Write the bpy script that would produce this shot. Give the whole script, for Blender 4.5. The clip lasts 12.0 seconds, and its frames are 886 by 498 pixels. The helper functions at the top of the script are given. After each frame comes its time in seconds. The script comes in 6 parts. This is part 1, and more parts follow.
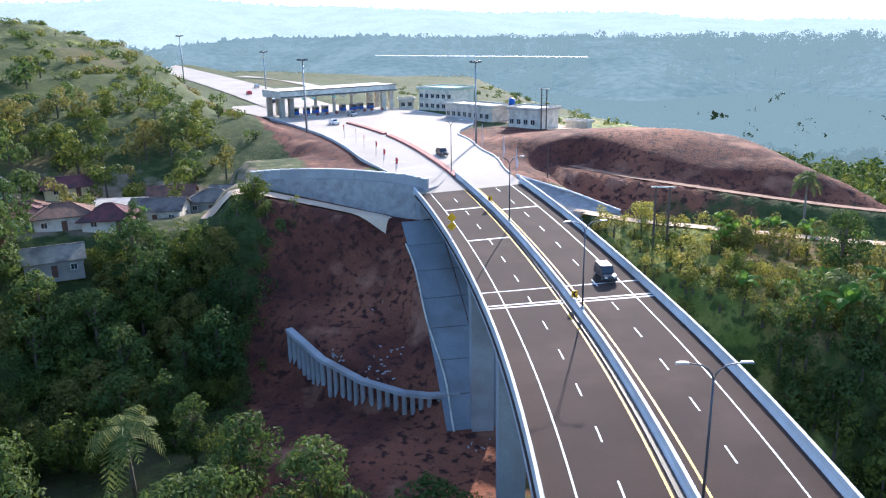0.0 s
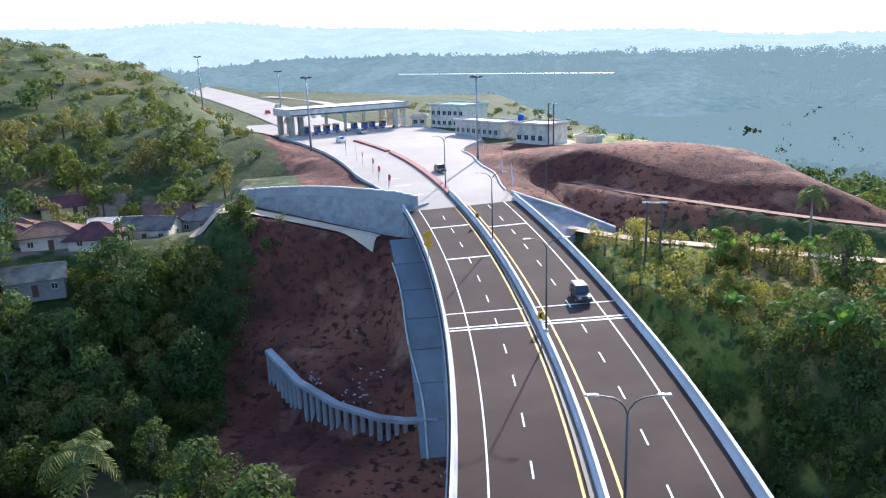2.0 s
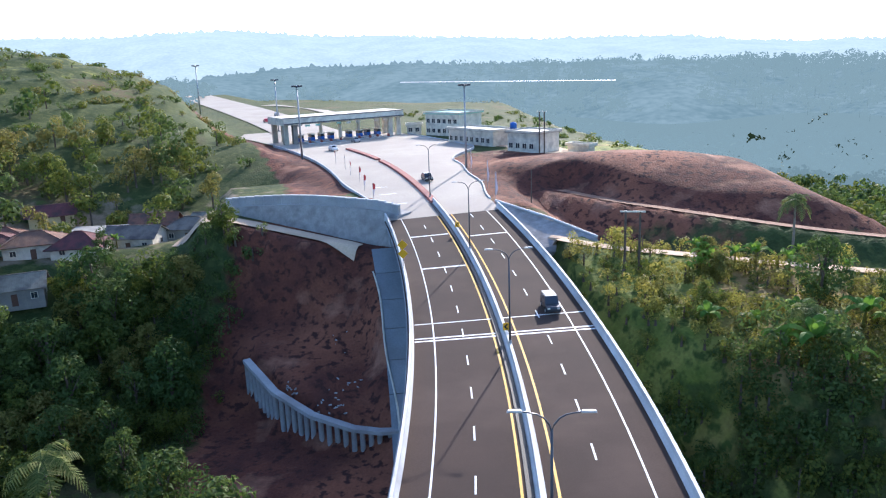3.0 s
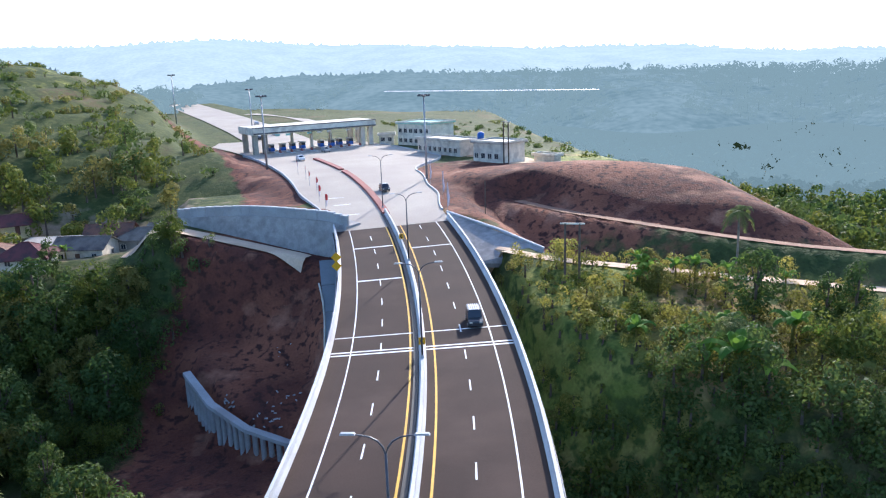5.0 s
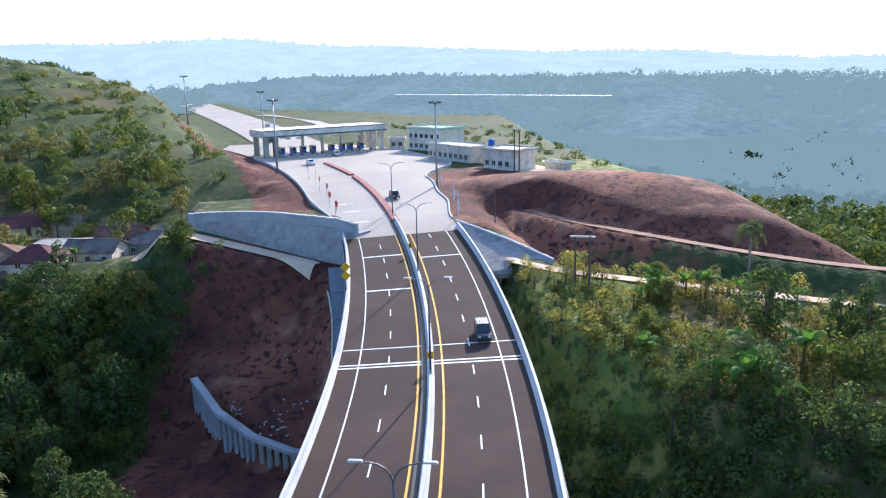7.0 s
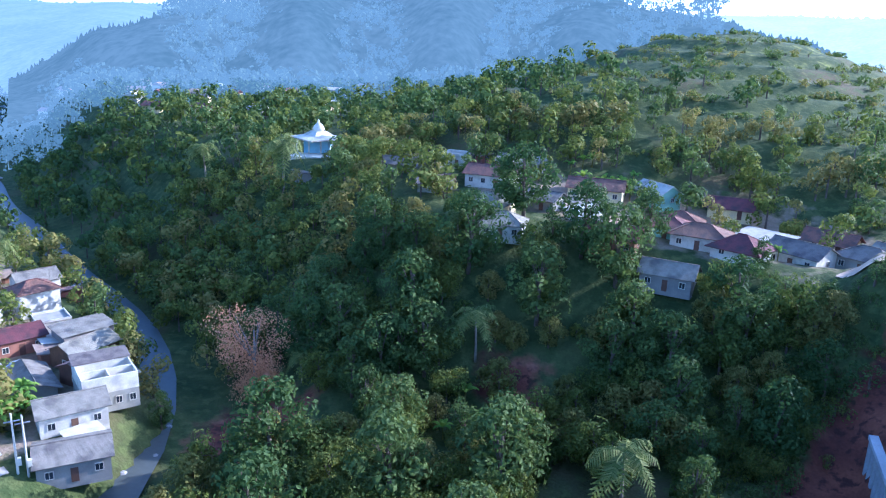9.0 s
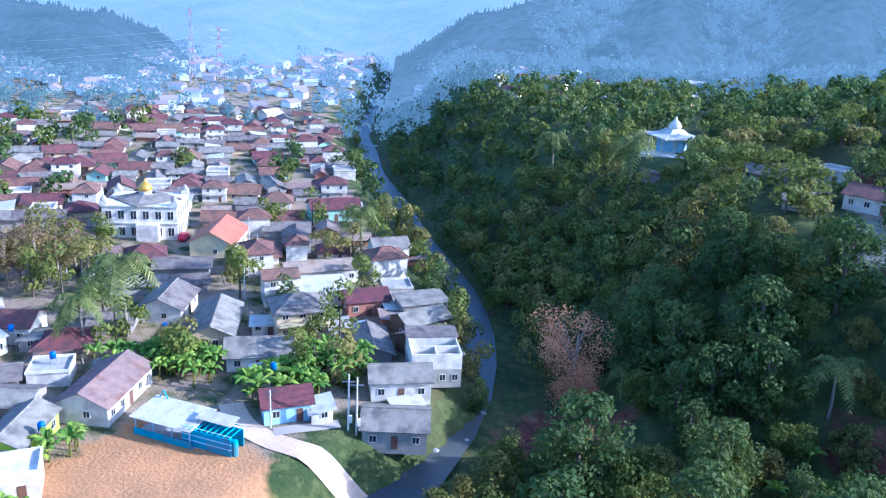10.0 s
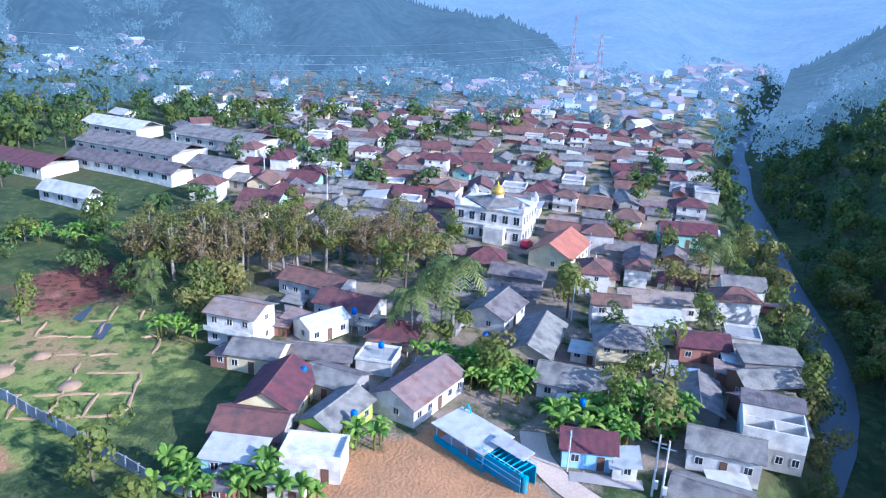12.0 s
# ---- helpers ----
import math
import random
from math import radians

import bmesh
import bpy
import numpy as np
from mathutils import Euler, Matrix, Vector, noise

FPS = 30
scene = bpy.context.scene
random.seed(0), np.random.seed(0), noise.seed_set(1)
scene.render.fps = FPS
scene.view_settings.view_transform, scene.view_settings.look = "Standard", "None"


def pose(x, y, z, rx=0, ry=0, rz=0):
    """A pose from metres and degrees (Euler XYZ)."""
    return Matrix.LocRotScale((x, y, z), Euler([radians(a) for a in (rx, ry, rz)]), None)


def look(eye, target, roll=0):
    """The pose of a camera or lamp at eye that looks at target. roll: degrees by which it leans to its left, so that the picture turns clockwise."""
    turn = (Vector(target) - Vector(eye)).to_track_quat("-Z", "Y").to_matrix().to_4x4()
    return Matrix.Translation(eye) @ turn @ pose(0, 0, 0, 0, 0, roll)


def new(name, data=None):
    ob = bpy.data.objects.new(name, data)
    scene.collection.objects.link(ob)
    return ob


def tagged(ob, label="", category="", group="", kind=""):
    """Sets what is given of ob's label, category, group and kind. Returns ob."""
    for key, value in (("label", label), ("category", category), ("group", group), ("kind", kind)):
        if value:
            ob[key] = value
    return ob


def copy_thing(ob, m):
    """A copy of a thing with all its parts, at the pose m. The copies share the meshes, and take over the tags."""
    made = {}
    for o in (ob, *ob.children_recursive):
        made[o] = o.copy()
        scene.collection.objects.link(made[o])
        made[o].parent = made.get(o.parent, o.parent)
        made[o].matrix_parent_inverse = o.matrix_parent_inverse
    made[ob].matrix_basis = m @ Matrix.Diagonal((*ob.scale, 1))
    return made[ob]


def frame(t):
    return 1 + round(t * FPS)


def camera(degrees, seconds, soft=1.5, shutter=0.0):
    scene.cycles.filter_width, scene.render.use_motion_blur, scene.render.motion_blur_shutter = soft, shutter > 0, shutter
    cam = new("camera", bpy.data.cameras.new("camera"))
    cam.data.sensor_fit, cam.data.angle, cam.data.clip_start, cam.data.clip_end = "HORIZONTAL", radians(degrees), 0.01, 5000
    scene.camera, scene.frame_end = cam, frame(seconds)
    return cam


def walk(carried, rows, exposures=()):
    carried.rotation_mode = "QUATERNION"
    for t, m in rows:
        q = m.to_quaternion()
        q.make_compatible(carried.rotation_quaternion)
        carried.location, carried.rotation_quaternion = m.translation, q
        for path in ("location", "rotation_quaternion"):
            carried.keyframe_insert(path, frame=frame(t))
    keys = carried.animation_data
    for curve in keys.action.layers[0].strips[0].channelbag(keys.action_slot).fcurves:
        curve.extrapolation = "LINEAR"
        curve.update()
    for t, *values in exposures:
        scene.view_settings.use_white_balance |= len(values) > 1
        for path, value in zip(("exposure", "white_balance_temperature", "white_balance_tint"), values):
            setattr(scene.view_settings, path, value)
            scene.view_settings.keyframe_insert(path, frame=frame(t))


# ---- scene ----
cam = camera(60.2, 12.0, 1.2)
PATH = [
    (0, (4.911, -1.362, 32.585), (5.591, 0.435, 32.03), -1.0),
    (0.5, (7.363, -0.518, 32.021), (8.02, 1.292, 31.478), -1.3),
    (1, (9.886, -0.045, 31.552), (10.518, 1.777, 31.024), -1.5),
    (1.5, (12.583, -0.107, 31.374), (13.192, 1.727, 30.857), -1.8),
    (2, (15.116, -0.51, 31.158), (15.704, 1.333, 30.653), -1.9),
    (2.5, (17.671, -1.083, 30.993), (18.243, 0.769, 30.5), -1.9),
    (3, (20.19, -1.39, 31.165), (20.756, 0.465, 30.679), -2.1),
    (3.5, (22.62, -1.757, 31.198), (23.191, 0.099, 30.717), -2.1),
    (5.5, (30.308, -3.548, 31.354), (30.879, -1.688, 30.89), -2.0),
    (6, (30.406, -3.431, 31.708), (30.984, -1.573, 31.245), -1.8),
    (6.5, (29.885, -3.557, 32.15), (30.49, -1.707, 31.69), -1.5),
    (6.7, (29.656, -3.332, 32.243), (30.268, -1.484, 31.783), -1.4),
    (8.3, (28.124, 3.568, 34.858), (27.605, 5.434, 34.36), 0.7),
    (8.5, (27.377, 5.083, 34.996), (26.695, 6.893, 34.486), 0.9),
    (9, (24.75, 8.056, 35.506), (23.694, 9.666, 34.965), 2.1),
    (9.3, (22.911, 9.673, 35.743), (21.657, 11.127, 35.184), 2.7),
    (9.5, (21.8, 10.272, 35.966), (20.429, 11.61, 35.392), 2.8),
    (9.7, (20.408, 11.117, 36.073), (18.923, 12.321, 35.486), 3.0),
    (9.9, (19.045, 12.005, 36.169), (17.463, 13.07, 35.567), 3.2),
    (10, (18.434, 12.347, 36.217), (16.808, 13.338, 35.607), 3.2),
    (10.5, (15.155, 13.83, 36.457), (13.359, 14.439, 35.821), 3.2),
    (11, (12.695, 15.302, 36.556), (10.848, 15.71, 35.907), 3.2),
    (11.5, (11.089, 17.052, 36.584), (9.209, 17.256, 35.933), 3.0),
    (12, (9.829, 19.013, 36.405), (7.938, 19.134, 35.764), 2.8),
]
EXPOSURES = [(0, 1.5, 5600, 15), (2, 1.4, 5600, 15), (6.7, 1.3, 5600, 15), (8.3, 1.5, 4550, 19), (9, 1.85, 4500, 20), (9.5, 1.8, 4450, 19), (12, 1.38, 4450, 18)]
walk(cam, [(r[0], look(*r[1:])) for r in PATH], EXPOSURES)

# ---- daylight: a low hazy morning sun ahead and to the right of the bridge ----
SUN_AZ, SUN_EL = radians(36.0), radians(24.0)
world = bpy.data.worlds.new("sky")
scene.world = world
world.use_nodes = True
wn = world.node_tree.nodes
sky = wn.new("ShaderNodeTexSky")
sky.sky_type = "NISHITA"
sky.sun_disc = False
sky.sun_elevation, sky.sun_rotation = SUN_EL, SUN_AZ
sky.air_density, sky.dust_density, sky.ozone_density = 1.0, 1.2, 3.0
wn["Background"].inputs["Strength"].default_value = 0.15
world.node_tree.links.new(sky.outputs[0], wn["Background"].inputs["Color"])
sun = new("sun", bpy.data.lights.new("sun", "SUN"))
sun.data.energy, sun.data.angle, sun.data.color = 3.5, radians(0.8), (1.0, 0.87, 0.7)
sun.matrix_world = look((0, 0, 0), (-math.sin(SUN_AZ) * math.cos(SUN_EL), -math.cos(SUN_AZ) * math.cos(SUN_EL), -math.sin(SUN_EL)))

# ---- materials ----
def surface(name, a, b=None, rough=0.85, scale=1.0, fine=14.0, bump=0.25, metal=0.0, vary=0.0, stain=None, stain_amount=0.0, ribs=0.0, object_space=True, spec=0.3):
    """A worn surface: two colours mixed by coarse and fine noise, stains, ribs and a fine relief. scale: coarse patches a metre."""
    m = bpy.data.materials.new(name)
    m.use_nodes = True
    n, l = m.node_tree.nodes, m.node_tree.links
    p = n["Principled BSDF"]
    p.inputs["Roughness"].default_value, p.inputs["Metallic"].default_value = rough, metal
    p.inputs["Specular IOR Level"].default_value = spec
    co = n.new("ShaderNodeTexCoord").outputs["Object"] if object_space else n.new("ShaderNodeNewGeometry").outputs["Position"]
    b = b or tuple(c * 0.72 for c in a)

    def noisy(size, detail, lo, hi):
        t = n.new("ShaderNodeTexNoise")
        t.inputs["Scale"].default_value, t.inputs["Detail"].default_value = size, detail
        l.new(co, t.inputs["Vector"])
        r = n.new("ShaderNodeMapRange")
        r.inputs[1].default_value, r.inputs[2].default_value = lo, hi
        l.new(t.outputs[0], r.inputs[0])
        return t, r.outputs[0]

    def mix(f, x, y, kind="MIX"):
        q = n.new("ShaderNodeMix")
        q.data_type, q.blend_type = "RGBA", kind
        for s, v in ((q.inputs[0], f), (q.inputs[6], x), (q.inputs[7], y)):
            if isinstance(v, (int, float)):
                s.default_value = v
            elif isinstance(v, tuple):
                s.default_value = (*v, 1)
            else:
                l.new(v, s)
        return q.outputs[2]

    t1, coarse = noisy(scale, 5, 0.36, 0.64)
    t2, grain = noisy(fine, 3, 0.25, 0.75)
    colour = mix(coarse, a, b)
    colour = mix(grain, colour, mix(1.0, colour, (0.78, 0.78, 0.78), "MULTIPLY"))
    if stain:
        t3, spots = noisy(scale * 0.45 + 0.02, 6, 0.52, 0.66)
        q = n.new("ShaderNodeMath")
        q.operation, q.inputs[1].default_value = "MULTIPLY", stain_amount
        l.new(spots, q.inputs[0])
        colour = mix(q.outputs[0], colour, stain)
    if vary:
        info = n.new("ShaderNodeObjectInfo")
        hsv = n.new("ShaderNodeHueSaturation")
        for k, (lo, hi) in ((0, (0.5 - vary * 0.06, 0.5 + vary * 0.06)), (2, (1 - vary * 0.5, 1 + vary * 0.5))):
            r = n.new("ShaderNodeMapRange")
            r.inputs[3].default_value, r.inputs[4].default_value = lo, hi
            l.new(info.outputs["Random"], r.inputs[0])
            l.new(r.outputs[0], hsv.inputs[k])
        l.new(colour, hsv.inputs["Color"])
        colour = hsv.outputs[0]
    l.new(colour, p.inputs["Base Color"])
    if bump:
        height = t2.outputs[0]
        if ribs:
            w = n.new("ShaderNodeTexWave")
            w.inputs["Scale"].default_value = ribs
            l.new(co, w.inputs["Vector"])
            add = n.new("ShaderNodeMath")
            l.new(w.outputs[1], add.inputs[0])
            l.new(t2.outputs[0], add.inputs[1])
            height = add.outputs[0]
        bp = n.new("ShaderNodeBump")
        bp.inputs["Strength"].default_value, bp.inputs["Distance"].default_value = bump, 0.08
        l.new(height, bp.inputs["Height"])
        l.new(bp.outputs[0], p.inputs["Normal"])
    return m


def foliage(name, a, b, vary=0.5):
    """Leaves: colours by clump, with some light through them."""
    m = bpy.data.materials.new(name)
    m.use_nodes = True
    n, l = m.node_tree.nodes, m.node_tree.links
    p = n["Principled BSDF"]
    p.inputs["Roughness"].default_value = 0.7
    p.inputs["Specular IOR Level"].default_value = 0.2
    geo, info = n.new("ShaderNodeNewGeometry"), n.new("ShaderNodeObjectInfo")
    q = n.new("ShaderNodeMix")
    q.data_type = "RGBA"
    q.inputs[6].default_value, q.inputs[7].default_value = (*a, 1), (*b, 1)
    l.new(geo.outputs["Random Per Island"], q.inputs[0])
    tex = n.new("ShaderNodeTexNoise")
    tex.inputs["Scale"].default_value = 0.12
    l.new(geo.outputs["Position"], tex.inputs["Vector"])
    hsv = n.new("ShaderNodeHueSaturation")
    add = n.new("ShaderNodeMath")
    l.new(info.outputs["Random"], add.inputs[0])
    l.new(tex.outputs[0], add.inputs[1])
    for k, lo, hi in ((0, 0.5 - 0.05 * vary, 0.5 + 0.035 * vary), (2, 1 - 0.55 * vary, 1 + 0.6 * vary)):
        r = n.new("ShaderNodeMapRange")
        r.inputs[1].default_value, r.inputs[2].default_value = 0.3, 1.6
        r.inputs[3].default_value, r.inputs[4].default_value = (hi, lo) if k == 0 else (lo, hi)
        l.new(add.outputs[0], r.inputs[0])
        l.new(r.outputs[0], hsv.inputs[k])
    l.new(q.outputs[2], hsv.inputs["Color"])
    l.new(hsv.outputs[0], p.inputs["Base Color"])
    tr = n.new("ShaderNodeBsdfTranslucent")
    l.new(hsv.outputs[0], tr.inputs["Color"])
    ms = n.new("ShaderNodeMixShader")
    ms.inputs[0].default_value = 0.42
    l.new(p.outputs[0], ms.inputs[1])
    l.new(tr.outputs[0], ms.inputs[2])
    l.new(ms.outputs[0], n["Material Output"].inputs["Surface"])
    return m


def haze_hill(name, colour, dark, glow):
    """Far hills as a plain backdrop: their morning haze is painted in as emission."""
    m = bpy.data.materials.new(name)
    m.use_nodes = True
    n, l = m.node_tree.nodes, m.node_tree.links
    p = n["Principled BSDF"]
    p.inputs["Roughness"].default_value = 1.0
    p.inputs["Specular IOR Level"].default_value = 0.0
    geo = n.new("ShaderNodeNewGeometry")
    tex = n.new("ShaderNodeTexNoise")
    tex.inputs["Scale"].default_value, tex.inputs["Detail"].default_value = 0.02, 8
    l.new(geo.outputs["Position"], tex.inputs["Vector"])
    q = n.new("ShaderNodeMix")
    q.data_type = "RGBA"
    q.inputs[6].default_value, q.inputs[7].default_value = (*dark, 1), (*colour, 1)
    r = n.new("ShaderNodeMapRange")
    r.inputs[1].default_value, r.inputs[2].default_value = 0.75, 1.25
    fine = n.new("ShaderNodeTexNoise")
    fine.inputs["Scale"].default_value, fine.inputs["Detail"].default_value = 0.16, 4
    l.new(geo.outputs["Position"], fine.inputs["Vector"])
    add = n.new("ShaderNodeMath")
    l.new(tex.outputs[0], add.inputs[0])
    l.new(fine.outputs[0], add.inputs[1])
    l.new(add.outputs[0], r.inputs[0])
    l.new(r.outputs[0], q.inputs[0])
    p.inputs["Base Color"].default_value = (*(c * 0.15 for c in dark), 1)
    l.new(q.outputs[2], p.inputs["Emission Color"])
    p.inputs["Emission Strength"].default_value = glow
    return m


M = {}
M["asphalt"] = surface("brown_grey_asphalt", (0.062, 0.041, 0.032), (0.051, 0.035, 0.028), 0.9, 0.12, 9, 0.15, stain=(0.085, 0.058, 0.045), stain_amount=0.5, spec=0.12)
M["pavement"] = surface("pale_concrete_paving", (0.45, 0.39, 0.31), (0.38, 0.325, 0.26), 0.8, 0.08, 4, 0.1, stain=(0.33, 0.28, 0.23), stain_amount=0.5, spec=0.2)
M["concrete"] = surface("weathered_concrete", (0.42, 0.42, 0.41), (0.33, 0.33, 0.32), 0.85, 0.25, 6, 0.2, stain=(0.24, 0.21, 0.19), stain_amount=0.6)
M["barrier"] = surface("pale_concrete_barrier", (0.62, 0.62, 0.60), (0.5, 0.5, 0.49), 0.7, 0.3, 7, 0.12, stain=(0.36, 0.33, 0.3), stain_amount=0.5)
M["white_line"] = surface("white_road_paint", (0.8, 0.8, 0.78), (0.66, 0.65, 0.62), 0.6, 0.6, 12, 0.05)
M["yellow_line"] = surface("yellow_road_paint", (0.8, 0.45, 0.03), (0.66, 0.36, 0.03), 0.6, 0.6, 12, 0.05)
M["steel"] = surface("galvanised_steel", (0.42, 0.43, 0.44), (0.34, 0.35, 0.36), 0.45, 0.8, 12, 0.05, metal=0.6)
M["dark_steel"] = surface("dark_grey_steel", (0.12, 0.12, 0.13), (0.09, 0.09, 0.1), 0.5, 0.8, 12, 0.05, metal=0.4)
M["kerb_red"] = surface("red_painted_kerb", (0.36, 0.1, 0.07), (0.28, 0.09, 0.07), 0.75, 0.5, 9, 0.1)
M["stone"] = surface("grey_rubble_masonry", (0.4, 0.38, 0.35), (0.31, 0.29, 0.27), 0.9, 0.9, 5, 0.3, stain=(0.18, 0.17, 0.16), stain_amount=0.5)
M["slab"] = surface("grey_slope_concrete", (0.28, 0.3, 0.31), (0.22, 0.24, 0.25), 0.85, 0.15, 4, 0.25, stain=(0.16, 0.15, 0.14), stain_amount=0.7)
M["white_wall"] = surface("white_painted_plaster", (0.742, 0.679, 0.554), (0.577, 0.524, 0.42), 0.85, 0.7, 6, 0.1, stain=(0.32, 0.29, 0.25), stain_amount=0.55, vary=0.15)
M["cream_wall"] = surface("cream_painted_plaster", (0.721, 0.582, 0.319), (0.618, 0.485, 0.269), 0.85, 0.5, 6, 0.1, stain=(0.36, 0.31, 0.24), stain_amount=0.4, vary=0.3)
M["green_wall"] = surface("pale_green_plaster", (0.36, 0.6, 0.46), (0.3, 0.5, 0.4), 0.85, 0.5, 6, 0.1, stain=(0.25, 0.3, 0.26), stain_amount=0.35, vary=0.2)
M["lime_wall"] = surface("lime_green_plaster", (0.5, 0.72, 0.06), (0.42, 0.6, 0.06), 0.85, 0.5, 6, 0.1)
M["blue_wall"] = surface("pale_blue_plaster", (0.42, 0.66, 0.76), (0.36, 0.56, 0.66), 0.85, 0.5, 6, 0.1, stain=(0.3, 0.36, 0.4), stain_amount=0.3)
M["grey_wall"] = surface("bare_cement_render", (0.371, 0.339, 0.277), (0.288, 0.262, 0.218), 0.9, 0.5, 6, 0.15, stain=(0.2, 0.19, 0.17), stain_amount=0.5, vary=0.3)
M["brick_wall"] = surface("bare_red_brickwork", (0.36, 0.16, 0.1), (0.28, 0.13, 0.09), 0.9, 0.6, 9, 0.3, vary=0.3)
M["red_tile"] = surface("brown_red_clay_tiles", (0.2, 0.082, 0.062), (0.125, 0.06, 0.05), 0.85, 0.8, 8, 0.5, stain=(0.075, 0.052, 0.045), stain_amount=0.85, ribs=2.2, vary=0.5)
M["orange_tile"] = surface("new_orange_clay_tiles", (0.46, 0.16, 0.08), (0.36, 0.12, 0.07), 0.75, 0.35, 8, 0.5, stain=(0.2, 0.1, 0.07), stain_amount=0.4, ribs=2.2, vary=0.2)
M["grey_sheet"] = surface("weathered_grey_roof_sheets", (0.258, 0.223, 0.176), (0.17, 0.145, 0.116), 0.85, 0.7, 7, 0.5, stain=(0.09, 0.078, 0.07), stain_amount=0.85, ribs=3.0, vary=0.5)
M["white_sheet"] = surface("bright_zinc_roof_sheets", (0.577, 0.533, 0.437), (0.453, 0.417, 0.336), 0.6, 0.6, 7, 0.3, stain=(0.28, 0.22, 0.17), stain_amount=0.6, ribs=3.0, vary=0.2)
M["rust_sheet"] = surface("rusty_roof_sheets", (0.3, 0.2, 0.15), (0.21, 0.155, 0.125), 0.85, 0.8, 7, 0.4, stain=(0.18, 0.09, 0.05), stain_amount=0.8, ribs=3.0, vary=0.4)
M["glass"] = surface("dark_window_glass", (0.035, 0.045, 0.055), (0.03, 0.035, 0.045), 0.12, 0.5, 5, 0.0, spec=0.6)
M["timber"] = surface("brown_painted_timber", (0.16, 0.085, 0.05), (0.12, 0.065, 0.04), 0.7, 1, 16, 0.2, vary=0.3)
M["bark"] = surface("grey_brown_bark", (0.16, 0.12, 0.09), (0.1, 0.075, 0.055), 0.95, 1.2, 8, 0.6)
M["pale_bark"] = surface("pale_bark", (0.32, 0.27, 0.21), (0.22, 0.18, 0.14), 0.95, 1.2, 8, 0.5)
M["leaf_dark"] = foliage("dark_green_leaves", (0.05, 0.088, 0.022), (0.1, 0.145, 0.034))
M["leaf_mid"] = foliage("mid_green_leaves", (0.065, 0.1, 0.018), (0.15, 0.172, 0.03))
M["leaf_olive"] = foliage("olive_green_leaves", (0.115, 0.125, 0.026), (0.23, 0.21, 0.05))
M["leaf_grass"] = foliage("sunlit_tall_grass", (0.2, 0.2, 0.03), (0.36, 0.33, 0.07), 0.4)
M["leaf_brown"] = foliage("dry_teak_leaves", (0.15, 0.12, 0.045), (0.28, 0.21, 0.08))
M["leaf_banana"] = foliage("bright_banana_leaves", (0.1, 0.2, 0.025), (0.24, 0.36, 0.05), 0.7)
M["leaf_palm"] = foliage("palm_fronds", (0.1, 0.14, 0.03), (0.22, 0.24, 0.07))
M["leaf_dry"] = foliage("dry_pinkish_twigs", (0.5, 0.25, 0.11), (0.66, 0.37, 0.17), 0.2)
M["car_silver"] = surface("silver_car_paint", (0.5, 0.5, 0.5), (0.46, 0.46, 0.46), 0.3, 0.5, 5, 0.0, metal=0.5)
M["car_dark"] = surface("dark_car_paint", (0.04, 0.045, 0.05), (0.035, 0.04, 0.045), 0.25, 0.5, 5, 0.0, spec=0.6)
M["car_white"] = surface("white_car_paint", (0.75, 0.75, 0.75), (0.7, 0.7, 0.7), 0.3, 0.5, 5, 0.0, spec=0.5)
M["car_red"] = surface("red_car_paint", (0.6, 0.03, 0.05), (0.5, 0.03, 0.05), 0.3, 0.5, 5, 0.0, spec=0.5)
M["rubber"] = surface("black_rubber", (0.025, 0.025, 0.025), (0.02, 0.02, 0.02), 0.85, 2, 20, 0.1)
M["teal"] = surface("teal_painted_steel", (0.03, 0.34, 0.46), (0.03, 0.27, 0.38), 0.5, 0.6, 8, 0.1, stain=(0.12, 0.14, 0.14), stain_amount=0.5)
M["blue"] = surface("blue_plastic", (0.02, 0.12, 0.45), (0.02, 0.1, 0.36), 0.45, 1, 8, 0.05)
M["sign_yellow"] = surface("yellow_sign_face", (0.8, 0.42, 0.01), (0.7, 0.36, 0.01), 0.5, 1, 8, 0.02)
M["black"] = surface("black_paint", (0.02, 0.02, 0.02), (0.015, 0.015, 0.015), 0.6, 1, 8, 0.02)
M["flag"] = surface("white_pink_flag_cloth", (0.8, 0.68, 0.7), (0.75, 0.6, 0.62), 0.9, 0.8, 8, 0.1)
M["flag_red"] = surface("red_flag_cloth", (0.6, 0.07, 0.06), (0.5, 0.06, 0.06), 0.9, 0.8, 8, 0.1)
M["gold"] = surface("gold_painted_metal", (0.7, 0.42, 0.06), (0.6, 0.34, 0.05), 0.35, 1, 8, 0.05, metal=0.5)
M["path"] = surface("pale_packed_earth", (0.72, 0.53, 0.35), (0.6, 0.43, 0.28), 0.95, 0.12, 3, 0.2, object_space=False, stain=(0.3, 0.17, 0.1), stain_amount=0.5)
M["earth"] = surface("brown_dug_earth", (0.4, 0.25, 0.13), (0.3, 0.19, 0.1), 0.95, 0.4, 4, 0.3, object_space=False)
M["earth_track"] = surface("worn_red_brown_track", (0.34, 0.19, 0.11), (0.24, 0.13, 0.08), 0.95, 0.3, 3, 0.3, object_space=False)
M["water"] = surface("murky_river_water", (0.075, 0.085, 0.075), (0.05, 0.058, 0.055), 0.55, 0.06, 1.2, 0.25, object_space=False, spec=0.6)
# backdrop hills: two haze tints each, given off as glow over near-black bases
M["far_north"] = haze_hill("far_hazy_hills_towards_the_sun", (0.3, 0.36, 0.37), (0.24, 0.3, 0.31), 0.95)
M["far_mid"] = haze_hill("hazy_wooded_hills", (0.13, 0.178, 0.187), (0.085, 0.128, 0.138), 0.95)
